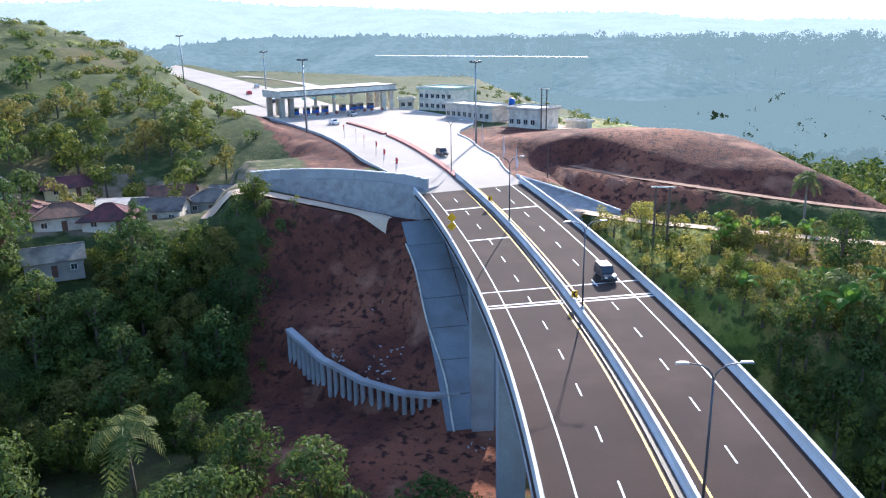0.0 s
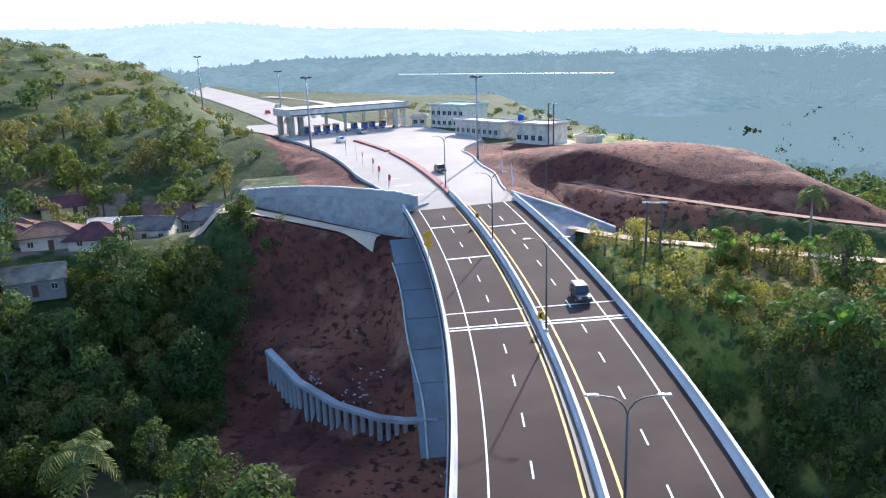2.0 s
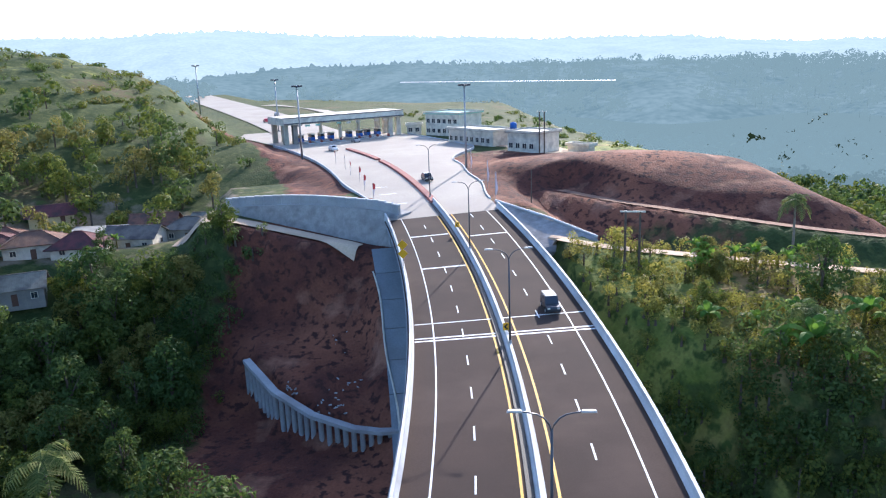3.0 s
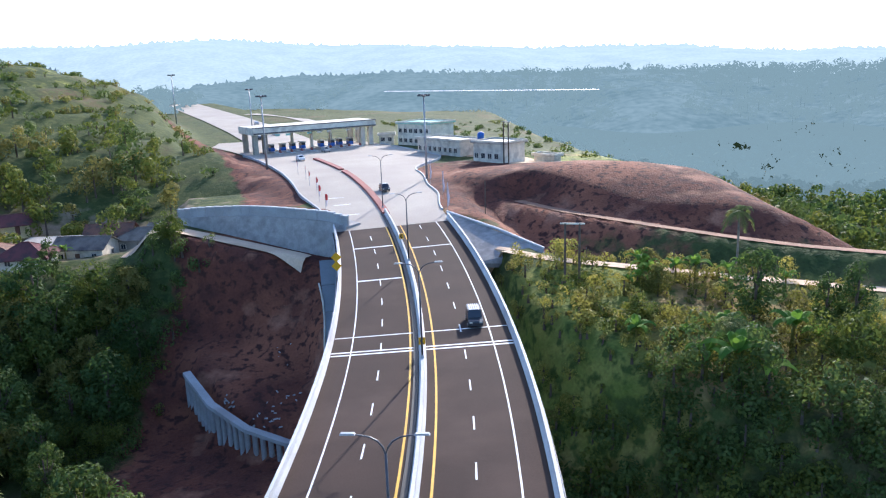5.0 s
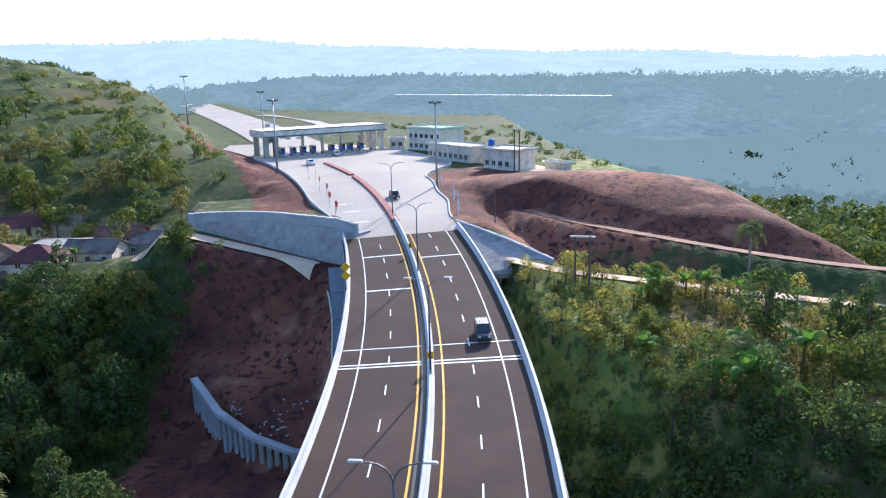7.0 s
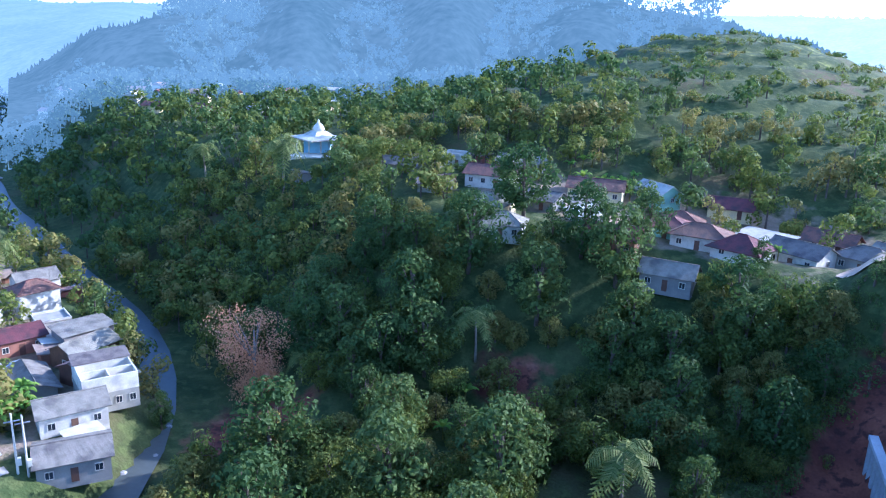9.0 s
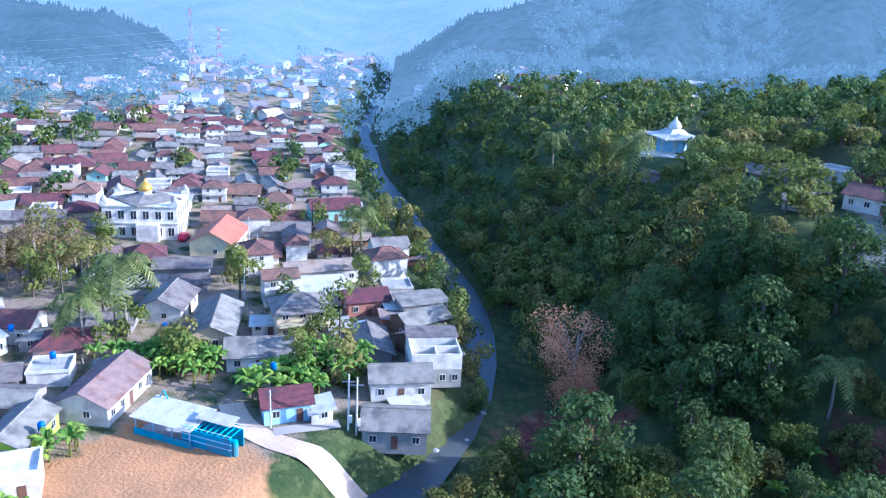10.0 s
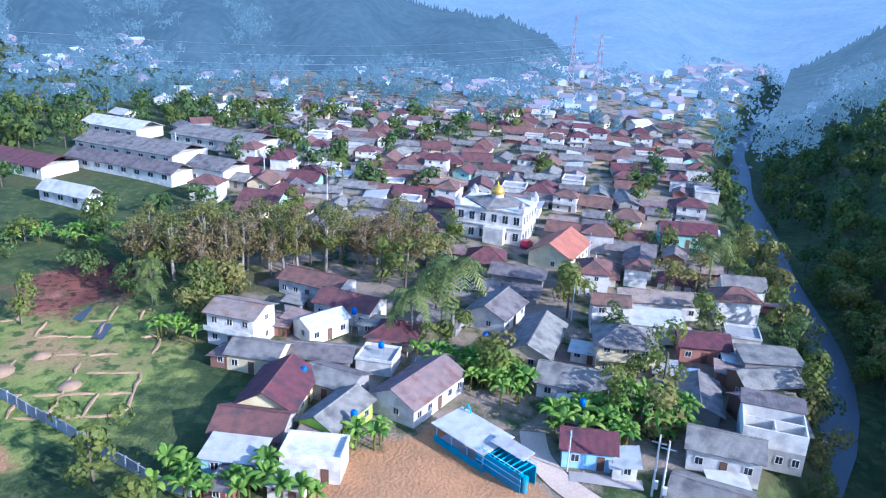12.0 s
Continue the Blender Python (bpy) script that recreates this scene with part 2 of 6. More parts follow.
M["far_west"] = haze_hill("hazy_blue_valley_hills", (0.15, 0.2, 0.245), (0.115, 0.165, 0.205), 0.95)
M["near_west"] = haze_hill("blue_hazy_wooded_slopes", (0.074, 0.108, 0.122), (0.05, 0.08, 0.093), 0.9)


def hazed_surface(name, leaf, air):
    """Backdrop woods and houses far off: the lit air before them is painted in as emission."""
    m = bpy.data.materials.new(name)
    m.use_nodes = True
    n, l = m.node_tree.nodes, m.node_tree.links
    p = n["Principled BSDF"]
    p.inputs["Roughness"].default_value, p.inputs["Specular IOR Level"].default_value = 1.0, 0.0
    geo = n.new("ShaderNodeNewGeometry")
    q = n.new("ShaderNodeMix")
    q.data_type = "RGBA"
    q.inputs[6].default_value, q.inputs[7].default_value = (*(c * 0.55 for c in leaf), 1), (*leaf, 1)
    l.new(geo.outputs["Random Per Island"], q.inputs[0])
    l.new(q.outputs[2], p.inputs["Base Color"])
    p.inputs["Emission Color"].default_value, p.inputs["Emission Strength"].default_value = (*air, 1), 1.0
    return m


# the last colour of each is its haze, emitted on top of the leaves
M["air_west"] = hazed_surface("woods_in_blue_haze", (0.045, 0.065, 0.03), (0.04, 0.066, 0.084))
M["air_west_far"] = hazed_surface("woods_in_thick_blue_haze", (0.03, 0.042, 0.028), (0.068, 0.104, 0.126))
M["air_north"] = hazed_surface("woods_in_grey_haze", (0.04, 0.05, 0.028), (0.076, 0.11, 0.118))
M["air_north_far"] = hazed_surface("woods_in_thick_grey_haze", (0.03, 0.04, 0.025), (0.1, 0.142, 0.15))
# far walls and roofs, paled by a haze colour they emit themselves
M["air_wall"] = hazed_surface("far_white_walls_in_haze", (0.3, 0.28, 0.25), (0.08, 0.115, 0.14))
M["air_roof"] = hazed_surface("far_roofs_in_haze", (0.2, 0.12, 0.1), (0.07, 0.1, 0.125))

# ---- mesh tools ----
class Geo:
    """Collects faces of one mesh."""

    def __init__(self):
        self.v, self.f, self.m = [], [], []

    def add(self, verts, faces, slot=0):
        k = len(self.v)
        self.v.extend(tuple(p) for p in verts)
        self.f.extend(tuple(i + k for i in q) for q in faces)
        self.m.extend([slot] * len(faces))
        return self

    def box(self, c, size, turn=0.0, taper=1.0, slot=0, base=True):
        """A box whose base centre is c."""
        x, y, z = (size[0] / 2, size[1] / 2, size[2])
        co, si = math.cos(turn), math.sin(turn)
        pts = []
        for h, k in ((0, 1), (z, taper)):
            for a, b in ((-x, -y), (x, -y), (x, y), (-x, y)):
                a, b = a * k, b * k
                pts.append((c[0] + a * co - b * si, c[1] + a * si + b * co, c[2] + h))
        return self.add(pts, [(3, 2, 1, 0), (4, 5, 6, 7), (0, 1, 5, 4), (1, 2, 6, 5), (2, 3, 7, 6), (3, 0, 4, 7)], slot)

    def slab(self, quad, thick, slot=0):
        """A plate with its upper face at the four points."""
        q = [Vector(p) for p in quad]
        n = (q[1] - q[0]).cross(q[3] - q[0]).normalized() * thick
        pts = [p - n for p in q] + q
        return self.add(pts, [(3, 2, 1, 0), (4, 5, 6, 7), (0, 1, 5, 4), (1, 2, 6, 5), (2, 3, 7, 6), (3, 0, 4, 7)], slot)

    def tube(self, path, radii, sides=8, slot=0, caps=True):
        path = [Vector(p) for p in path]
        rings, pts, faces = len(path), [], []
        for i, p in enumerate(path):
            d = (path[min(i + 1, rings - 1)] - path[max(i - 1, 0)]).normalized()
            u = d.cross(Vector((0, 0, 1)) if abs(d.z) < 0.9 else Vector((1, 0, 0))).normalized()
            w = d.cross(u)
            r = radii[i] if isinstance(radii, (list, tuple)) else radii
            pts.extend(p + (u * math.cos(6.2832 * k / sides) + w * math.sin(6.2832 * k / sides)) * r for k in range(sides))
        for i in range(rings - 1):
            for k in range(sides):
                a, b = i * sides + k, i * sides + (k + 1) % sides
                faces.append((a, b, b + sides, a + sides))
        if caps:
            faces.append(tuple(range(sides))[::-1])
            faces.append(tuple((rings - 1) * sides + k for k in range(sides)))
        return self.add(pts, faces, slot)

    def lathe(self, c, profile, sides=12, slot=0):
        """A turned form: profile of (radius, height)."""
        pts = [(c[0] + r * math.cos(6.2832 * k / sides), c[1] + r * math.sin(6.2832 * k / sides), c[2] + h) for r, h in profile for k in range(sides)]
        faces = [(i * sides + k, i * sides + (k + 1) % sides, (i + 1) * sides + (k + 1) % sides, (i + 1) * sides + k) for i in range(len(profile) - 1) for k in range(sides)]
        return self.add(pts, faces, slot)

    def sweep(self, sections, slot=0, closed=True):
        """Joins equal cross-sections end to end."""
        n, pts, faces = len(sections[0]), [p for s in sections for p in s], []
        for i in range(len(sections) - 1):
            for k in range(n if closed else n - 1):
                a, b = i * n + k, i * n + (k + 1) % n
                faces.append((a, b, b + n, a + n))
        if closed:
            faces.append(tuple(range(n))[::-1])
            faces.append(tuple((len(sections) - 1) * n + k for k in range(n)))
        return self.add(pts, faces, slot)

    def mesh(self, name, *mats, smooth_faces=False):
        me = bpy.data.meshes.new(name)
        me.from_pydata([tuple(p) for p in self.v], [], self.f)
        for m in mats:
            me.materials.append(m)
        if len(mats) > 1:
            me.polygons.foreach_set("material_index", self.m)
        if smooth_faces:
            me.polygons.foreach_set("use_smooth", [True] * len(me.polygons))
        me.update()
        return me


def part(name, geo, material, parent=None, label="", at=None, smooth_faces=False):
    """Links one mesh object, under a thing or a part where a parent is given."""
    mats = material if isinstance(material, (list, tuple)) else [material]
    data = geo if isinstance(geo, bpy.types.Mesh) else geo.mesh(name, *mats, smooth_faces=smooth_faces)
    ob = new(name, data)
    if parent:
        ob.parent = parent
    if at is not None:
        ob.matrix_basis = at
    if label:
        ob["label"] = label
    return ob


def thing(name, label, category, m=None, group="", kind=""):
    ob = tagged(new(name), label, category, group, kind)
    ob.empty_display_size = 0.3
    if m is not None:
        ob.matrix_basis = m
    return ob


def stand(x, y, turn=0.0, sink=0.0):
    """A pose on the ground."""
    return pose(x, y, float(ground_z(x, y)) - sink, 0, 0, turn)


# ---- plan of the ground ----
ROAD_X, ROAD_Y, ROAD_H, ROAD_K = 50.8, 75.8, 0.2616, -0.0026


def smooth(a, b, v):
    v = np.clip((v - a) / (b - a), 0.0, 1.0)
    return v * v * (3 - 2 * v)


def road_z(s):
    return 5.6 * smooth(-8.0, 128.0, s)


def road_point(s, o=0.0, up=0.0):
    """The place s metres along the road from the expansion joint and o metres to its right."""
    h = ROAD_H + ROAD_K * s
    x = ROAD_X + (math.cos(ROAD_H) - math.cos(h)) / ROAD_K
    y = ROAD_Y + (math.sin(h) - math.sin(ROAD_H)) / ROAD_K
    return Vector((x + math.cos(h) * o, y - math.sin(h) * o, float(road_z(s)) + 0.03 * max(-11, min(11, o)) * (1 - float(smooth(60, 110, s))) + up))


def road_sides(x, y):
    """Metres along and to the right of the road, for arrays of places."""
    cx, cy = ROAD_X + math.cos(ROAD_H) / ROAD_K, ROAD_Y - math.sin(ROAD_H) / ROAD_K
    dx, dy = x - cx, y - cy
    r = np.hypot(dx, dy)
    a = np.arctan2(-dy, dx) if ROAD_K > 0 else np.arctan2(dy, dx)
    h = -a
    s = (h - ROAD_H) / ROAD_K
    return s, r - 1 / abs(ROAD_K)


RIVER = [(60, -320), (0, -150), (-28, -50), (-42, 20), (-59, 64), (-70, 84), (-110, 100), (-170, 117), (-240, 138), (-330, 173), (-450, 240), (-700, 380), (-1100, 560), (-2600, 1200)]
FOOT = [(900, -420), (300, -75), (140, 28), (100, 48), (70, 76), (45, 95), (22, 113), (-8, 110), (-35, 95), (-58, 84), (-70, 95), (-110, 111), (-170, 129), (-240, 151), (-330, 187), (-450, 255), (-700, 396), (-1100, 576), (-2600, 1216)]

BEYOND = [(64, 225), (60, 254), (52, 350), (42, 440), (20, 612), (-24, 964)]
SCARP = [(190, 88), (160, 99), (128, 116), (106, 130), (94, 148), (86, 170)]
TRACK = [(94, 150), (96, 142), (99, 133.5), (108, 117.5), (116, 104.5), (123, 96), (134, 88), (152, 77), (178, 60)]
DIRT_ROAD = [(190, 40), (150, 66), (126, 81), (108, 92), (94.6, 101.5), (82, 110), (74, 124)]
WING_WALL = [(53.5, 134.5), (50.5, 138.5), (45, 142), (38.5, 147), (32, 151.5), (27, 155), (23.2, 158)]


def off_line(line, x, y):
    """Distance from a line of points, with its sign: above zero on the right-hand side of its way (north here)."""
    best, sign = np.full(x.shape, 1e9), np.ones(x.shape)
    for (ax, ay), (bx, by) in zip(line, line[1:]):
        ux, uy = bx - ax, by - ay
        k = np.clip(((x - ax) * ux + (y - ay) * uy) / (ux * ux + uy * uy), 0, 1)
        px, py = x - ax - k * ux, y - ay - k * uy
        d = np.hypot(px, py)
        side = np.where(ux * (y - ay) - uy * (x - ax) < 0, 1.0, -1.0)
        near = d < best
        best, sign = np.where(near, d, best), np.where(near, side, sign)
    return best * sign


def bump(x, y, cx, cy, rx, ry, turn=0.0):
    c, s = math.cos(turn), math.sin(turn)
    u, v = (x - cx) * c + (y - cy) * s, -(x - cx) * s + (y - cy) * c
    return np.exp(-(u / rx) ** 2 - (v / ry) ** 2)


def waves(x, y, size, seed):
    a = np.random.RandomState(seed)
    z = 0 * x
    for k in range(7):
        h, p, w = a.rand() * 6.283, a.rand() * 6.283, size * (0.6 + 0.9 * a.rand())
        z = z + np.sin((x * math.cos(h) + y * math.sin(h)) * 6.283 / w + p)
    return z / 4.0


def ground_z(x, y):
    x, y = np.asarray(x, float), np.asarray(y, float)
    river, foot = off_line(RIVER, x, y), off_line(FOOT, x, y)
    # village side of the river: a low terrace that rises slowly to the far hills
    village = -27.5 + 6.5 * smooth(4, 13, -river) + 4.5 * smooth(40, 220, -river) + 62 * smooth(270, 640, -river - 0.10 * np.maximum(0, -x - 200)) * (1 - smooth(800, 1500, np.hypot(x, y)))
    # the ravine and the wooded bank with the plateau above it
    ravine = -27.5 + 3.0 * smooth(4, 22, river)
    bank = ravine + 25.5 * smooth(0, 46 - 23 * smooth(62, 86, x), foot + 14 * smooth(62, 80, x) * (1 - smooth(150, 200, x)))
    bank = bank - 8.0 * bump(x, y, 0, 178, 42, 26) * smooth(20, 50, foot)
    high = smooth(35, 90, foot)
    hills = 37 * bump(x, y, -56, 345, 90, 120, 0.3) + 8 * bump(x, y, -75, 228, 45, 45)
    hills = hills + 5 * bump(x, y, -200, 400, 150, 90, -0.3)
    # old field terraces on the hillside
    hills = hills - 0.62 * np.sin(hills * 1.5708) * smooth(3, 9, hills)
    east = 4.2 * high * smooth(20, 60, x) * (1 - 0.9 * smooth(190, 300, x - 0.12 * y))
    mound = 4.5 * bump(x, y, 118, 152, 34, 24, -0.5) - 3.5 * bump(x, y, 88, 118, 22, 12, -0.4)
    dip = -16 * bump(x, y, 330, 300, 160, 170) - 10 * bump(x, y, 420, 620, 300, 260)
    dip = dip - 22 * smooth(126, 170, x - 0.25 * (y - 120)) * smooth(6, 30, y + 0.65 * (x - 126) - 81)
    z = np.where(river < 0, village, bank + (hills + mound + dip) * high + east)
    z = z + 0.5 * waves(x, y, 55, 3) * smooth(30, 120, np.abs(river)) + 0.12 * waves(x, y, 11, 5)
    # scarp of the red mound, and the level bench of the dirt road below it
    scarp = off_line(SCARP, x, y)
    z = z - 5.0 * smooth(-1, 9, -scarp) * (1 - smooth(45, 60, -scarp)) * smooth(80, 90, x) * (1 - smooth(160, 185, x)) * smooth(24, 34, foot)
    shelf = 1 - smooth(2.2, 8.0, np.abs(off_line(TRACK, x, y)))
    z = z * (1 - shelf) + (1.6 - 0.06 * (x - 98)) * shelf
    # the meadow below the dirt road falls gently towards the ravine
    below = -off_line(DIRT_ROAD, x, y)
    meadow = (below > 0) * smooth(60, 68, x) * (1 - smooth(150, 180, x))
    z = np.where(meadow > 0.5, np.minimum(z, -1.3 - 0.07 * (x - 80) - 0.14 * below), z)
    bench = (1 - smooth(2.4, 6.5, np.abs(off_line(DIRT_ROAD, x, y))))
    z = z * (1 - bench) + (-0.6 - 0.07 * (x - 80)) * bench
    # terrace behind the row of piles
    s, o = road_sides(x, y)
    terrace = smooth(0, 2.0, off_line([(46, 97), (36.5, 100), (31.2, 104.5), (26.5, 111.5), (23, 121), (20, 130)], x, y)) * smooth(-26, -20, -np.hypot(x - 40, y - 114)) * (1 - smooth(-13.5, -11, o))
    z = z + terrace * np.clip(-21.6 + 0.22 * np.maximum(0, y - 97) - z, 0, 5.5)
    # cut and fill of the highway
    zr = 5.6 * smooth(-8.0, 128.0, s) - 0.35
    half = 13 + 5 * smooth(80, 110, s) + 34 * smooth(98, 125, s) * (o > 0)
    side = 1 - smooth(half, half + 9 + 8 * smooth(300, 500, s), np.abs(o))
    on = smooth(57, 64, s) * (1 - smooth(205, 235, s)) * side
    z = z * (1 - on) + zr * on
    beyond = np.abs(off_line(BEYOND, x, y))
    lane = (1 - smooth(22, 48, beyond)) * smooth(225, 250, y)
    z = z * (1 - lane) + (5.2 + 0.0085 * np.maximum(0, y - 250)) * lane
    # the path at the foot of the wing wall, and the bank that the wall holds
    wall = off_line(WING_WALL, x, y)
    along = np.clip((52 - x) / 29, 0, 1)
    by_wall = (1 - smooth(40, 44, -o)) * smooth(9.5, 11.5, -o) * smooth(57, 60, s) * (1 - smooth(106, 116, s))
    held = by_wall * (wall > 2.4)
    z = z * (1 - held) + np.where(wall > 2.4, np.maximum(z, 3.6), z) * held
    foot_way = smooth(-17, -11.5, wall) * (wall <= 2.4) * smooth(8, 11, -o) * (1 - smooth(44, 50, -o)) * smooth(52, 58, s)
    z = z * (1 - foot_way) + (-3.4 + 5.6 * along) * foot_way
    # below the deck: the paved slope to the abutment
    under = (1 - smooth(14.2, 17, np.abs(o))) * smooth(8, 14, s) * (1 - smooth(57, 64, s))
    z = z * (1 - under) + (-24.2 + 21.5 * np.clip((s - 14) / 43, 0, 1)) * under
    return z

# ---- ground ----
def spread(lo, hi, step, far):
    v = list(np.arange(lo, hi + step, step))
    d, a, b = step, v[0], v[-1]
    while b < far or a > -far:
        d *= 1.07
        a, b = a - d, b + d
        v = [a] + v + [b]
    return np.array(v)


def ground_material():
    m = bpy.data.materials.new("earth_and_grass")
    m.use_nodes = True
    n, l = m.node_tree.nodes, m.node_tree.links
    p = n["Principled BSDF"]
    p.inputs["Roughness"].default_value = 0.95
    p.inputs["Specular IOR Level"].default_value = 0.15
    geo = n.new("ShaderNodeNewGeometry").outputs["Position"]

    def tex(size, detail=6):
        t = n.new("ShaderNodeTexNoise")
        t.inputs["Scale"].default_value, t.inputs["Detail"].default_value = size, detail
        l.new(geo, t.inputs["Vector"])
        return t.outputs[0]

    def mix(f, a, b):
        q = n.new("ShaderNodeMix")
        q.data_type = "RGBA"
        l.new(f, q.inputs[0])
        for s, v in ((q.inputs[6], a), (q.inputs[7], b)):
            if isinstance(v, tuple):
                s.default_value = (*v, 1)
            else:
                l.new(v, s)
        return q.outputs[2]

    def ramp(v, lo, hi):
        r = n.new("ShaderNodeMapRange")
        r.inputs[1].default_value, r.inputs[2].default_value = lo, hi
        l.new(v, r.inputs[0])
        return r.outputs[0]

    coarse, medium, fine = tex(0.035), tex(0.22), tex(2.2, 4)

    def zone(name):
        a = n.new("ShaderNodeAttribute")
        a.attribute_name = name
        s = n.new("ShaderNodeMath")
        l.new(a.outputs["Fac"], s.inputs[0])
        l.new(medium, s.inputs[1])
        return ramp(s.outputs[0], 0.88, 1.08)

    scrub = mix(ramp(medium, 0.35, 0.65), (0.035, 0.055, 0.016), (0.07, 0.085, 0.025))
    scrub = mix(ramp(coarse, 0.54, 0.7), scrub, (0.11, 0.085, 0.04))
    grass = mix(ramp(medium, 0.35, 0.65), (0.13, 0.17, 0.03), (0.26, 0.26, 0.06))
    grass = mix(ramp(coarse, 0.52, 0.62), grass, (0.3, 0.2, 0.08))
    soil = mix(ramp(medium, 0.36, 0.66), (0.15, 0.052, 0.031), (0.085, 0.033, 0.024))
    soil = mix(ramp(coarse, 0.48, 0.6), soil, (0.25, 0.095, 0.052))
    rills = tex(0.75, 8)
    soil = mix(ramp(rills, 0.52, 0.62), soil, (0.06, 0.026, 0.02))
    soil = mix(ramp(tex(0.12, 8), 0.56, 0.68), soil, (0.3, 0.14, 0.085))
    clumps = tex(0.5, 8)
    scrub = mix(ramp(clumps, 0.5, 0.62), scrub, (0.085, 0.1, 0.03))
    grass = mix(ramp(clumps, 0.5, 0.62), grass, (0.07, 0.1, 0.022))
    yard = mix(ramp(medium, 0.35, 0.65), (0.38, 0.27, 0.17), (0.26, 0.2, 0.14))
    clay = mix(ramp(medium, 0.35, 0.65), (0.46, 0.23, 0.09), (0.36, 0.19, 0.08))
    c = mix(zone("grass"), scrub, grass)
    c = mix(zone("yard"), c, yard)
    c = mix(zone("soil"), c, soil)
    c = mix(zone("clay"), c, clay)
    dark = n.new("ShaderNodeMix")
    dark.data_type, dark.blend_type = "RGBA", "MULTIPLY"
    dark.inputs[0].default_value = 0.5
    l.new(c, dark.inputs[6])
    l.new(fine, dark.inputs[7])
    bright = n.new("ShaderNodeHueSaturation")
    bright.inputs[2].default_value = 1.3
    l.new(dark.outputs[2], bright.inputs["Color"])
    l.new(bright.outputs[0], p.inputs["Base Color"])
    bp = n.new("ShaderNodeBump")
    bp.inputs["Strength"].default_value, bp.inputs["Distance"].default_value = 0.6, 0.35
    l.new(fine, bp.inputs["Height"])
    l.new(bp.outputs[0], p.inputs["Normal"])
    return m


def soil_zone(x, y):
    s, o = road_sides(x, y)
    v = 1.1 * bump(x, y, 30, 114, 15, 22) + 1.3 * bump(x, y, 40, 128, 16, 26) + 1.3 * bump(x, y, 28, 88, 19, 19)
    v = v + 1.3 * bump(x, y, 122, 146, 52, 34, -0.5) + 1.0 * bump(x, y, 92, 168, 18, 26) + 0.8 * bump(x, y, 160, 118, 40, 16, -0.3)
    v = v + 0.8 * smooth(60, 75, s) * (1 - smooth(200, 300, s)) * smooth(-30, -24, o) * (1 - smooth(-16, -13, o)) * (s > 84)
    v = v + 0.8 * bump(x, y, -60, 84, 12, 14) + 0.7 * bump(x, y, -28, 112, 10, 8) + 0.7 * bump(x, y, -130, -40, 22, 16)
    return v


gx, gy = spread(-130, 170, 2.5, 3600), spread(-70, 395, 2.5, 3600)
px, py = np.meshgrid(gx, gy)
pz = ground_z(px, py)
nx, ny = len(gx), len(gy)
idx = np.arange(nx * ny).reshape(ny, nx)
quads = np.stack([idx[:-1, :-1], idx[:-1, 1:], idx[1:, 1:], idx[1:, :-1]], -1).reshape(-1, 4)
me = bpy.data.meshes.new("ground")
me.from_pydata(np.stack([px, py, pz], -1).reshape(-1, 3).tolist(), [], quads.tolist())
me.polygons.foreach_set("use_smooth", [True] * len(me.polygons))
river_side = off_line(RIVER, px, py)
zones = {
    "soil": soil_zone(px, py),
    "yard": 0.5 * smooth(11, 16, -river_side) * (1 - smooth(300, 380, -river_side)) * smooth(-40, -55, px) * smooth(-30, 0, py - 0.3 * px - 40) + 0.7 * bump(px, py, 0, 172, 36, 24) + 0.6 * bump(px, py, -45, 160, 36, 18) + 0.8 * bump(px, py, 105, 190, 26, 14),
    "grass": 0.9 * bump(px, py, -96, -36, 34, 26) + 1.2 * bump(px, py, 96, 80, 46, 22, -0.6) + 0.34 * bump(px, py, -40, 330, 90, 110) + 0.6 * bump(px, py, 150, 210, 60, 40) + 0.5 * bump(px, py, -62, 20, 14, 14),
    "clay": 1.7 * bump(px, py, -64, 21, 12, 15) + 1.0 * bump(px, py, -70, -34, 9, 7) + 0.6 * bump(px, py, -80, 30, 5, 8),
}
for zone_name, values in zones.items():
    me.attributes.new(zone_name, "FLOAT", "POINT").data.foreach_set("value", np.asarray(values, np.float32).ravel())
me.materials.append(ground_material())
tagged(new("ground", me), "red earth, scrub and grassy terraces of a river valley", "ground", kind="structure")

# ---- river ----
g = Geo()
line = []
for (ax, ay), (bx, by) in zip(RIVER, RIVER[1:]):
    n_steps = max(2, int(math.hypot(bx - ax, by - ay) / 12))
    line += [(ax + (bx - ax) * k / n_steps, ay + (by - ay) * k / n_steps) for k in range(n_steps)]
for _ in range(10):
    line = [line[0]] + [tuple((p + 2 * q + r) / 4 for p, q, r in zip(line[i - 1], line[i], line[i + 1])) for i in range(1, len(line) - 1)] + [line[-1]]
rows = []
for i, (ax, ay) in enumerate(line[:-1]):
    d = Vector((line[i + 1][0] - ax, line[i + 1][1] - ay, 0)).normalized()
    w = 3.2 + 0.7 * math.sin(i * 0.9)
    rows.append([(ax - d.y * w, ay + d.x * w, -26.75), (ax + d.y * w, ay - d.x * w, -26.75)])
g.sweep(rows, closed=False)
tagged(part("water", g, M["water"]), "shallow murky river between wooded banks", "river", kind="structure")


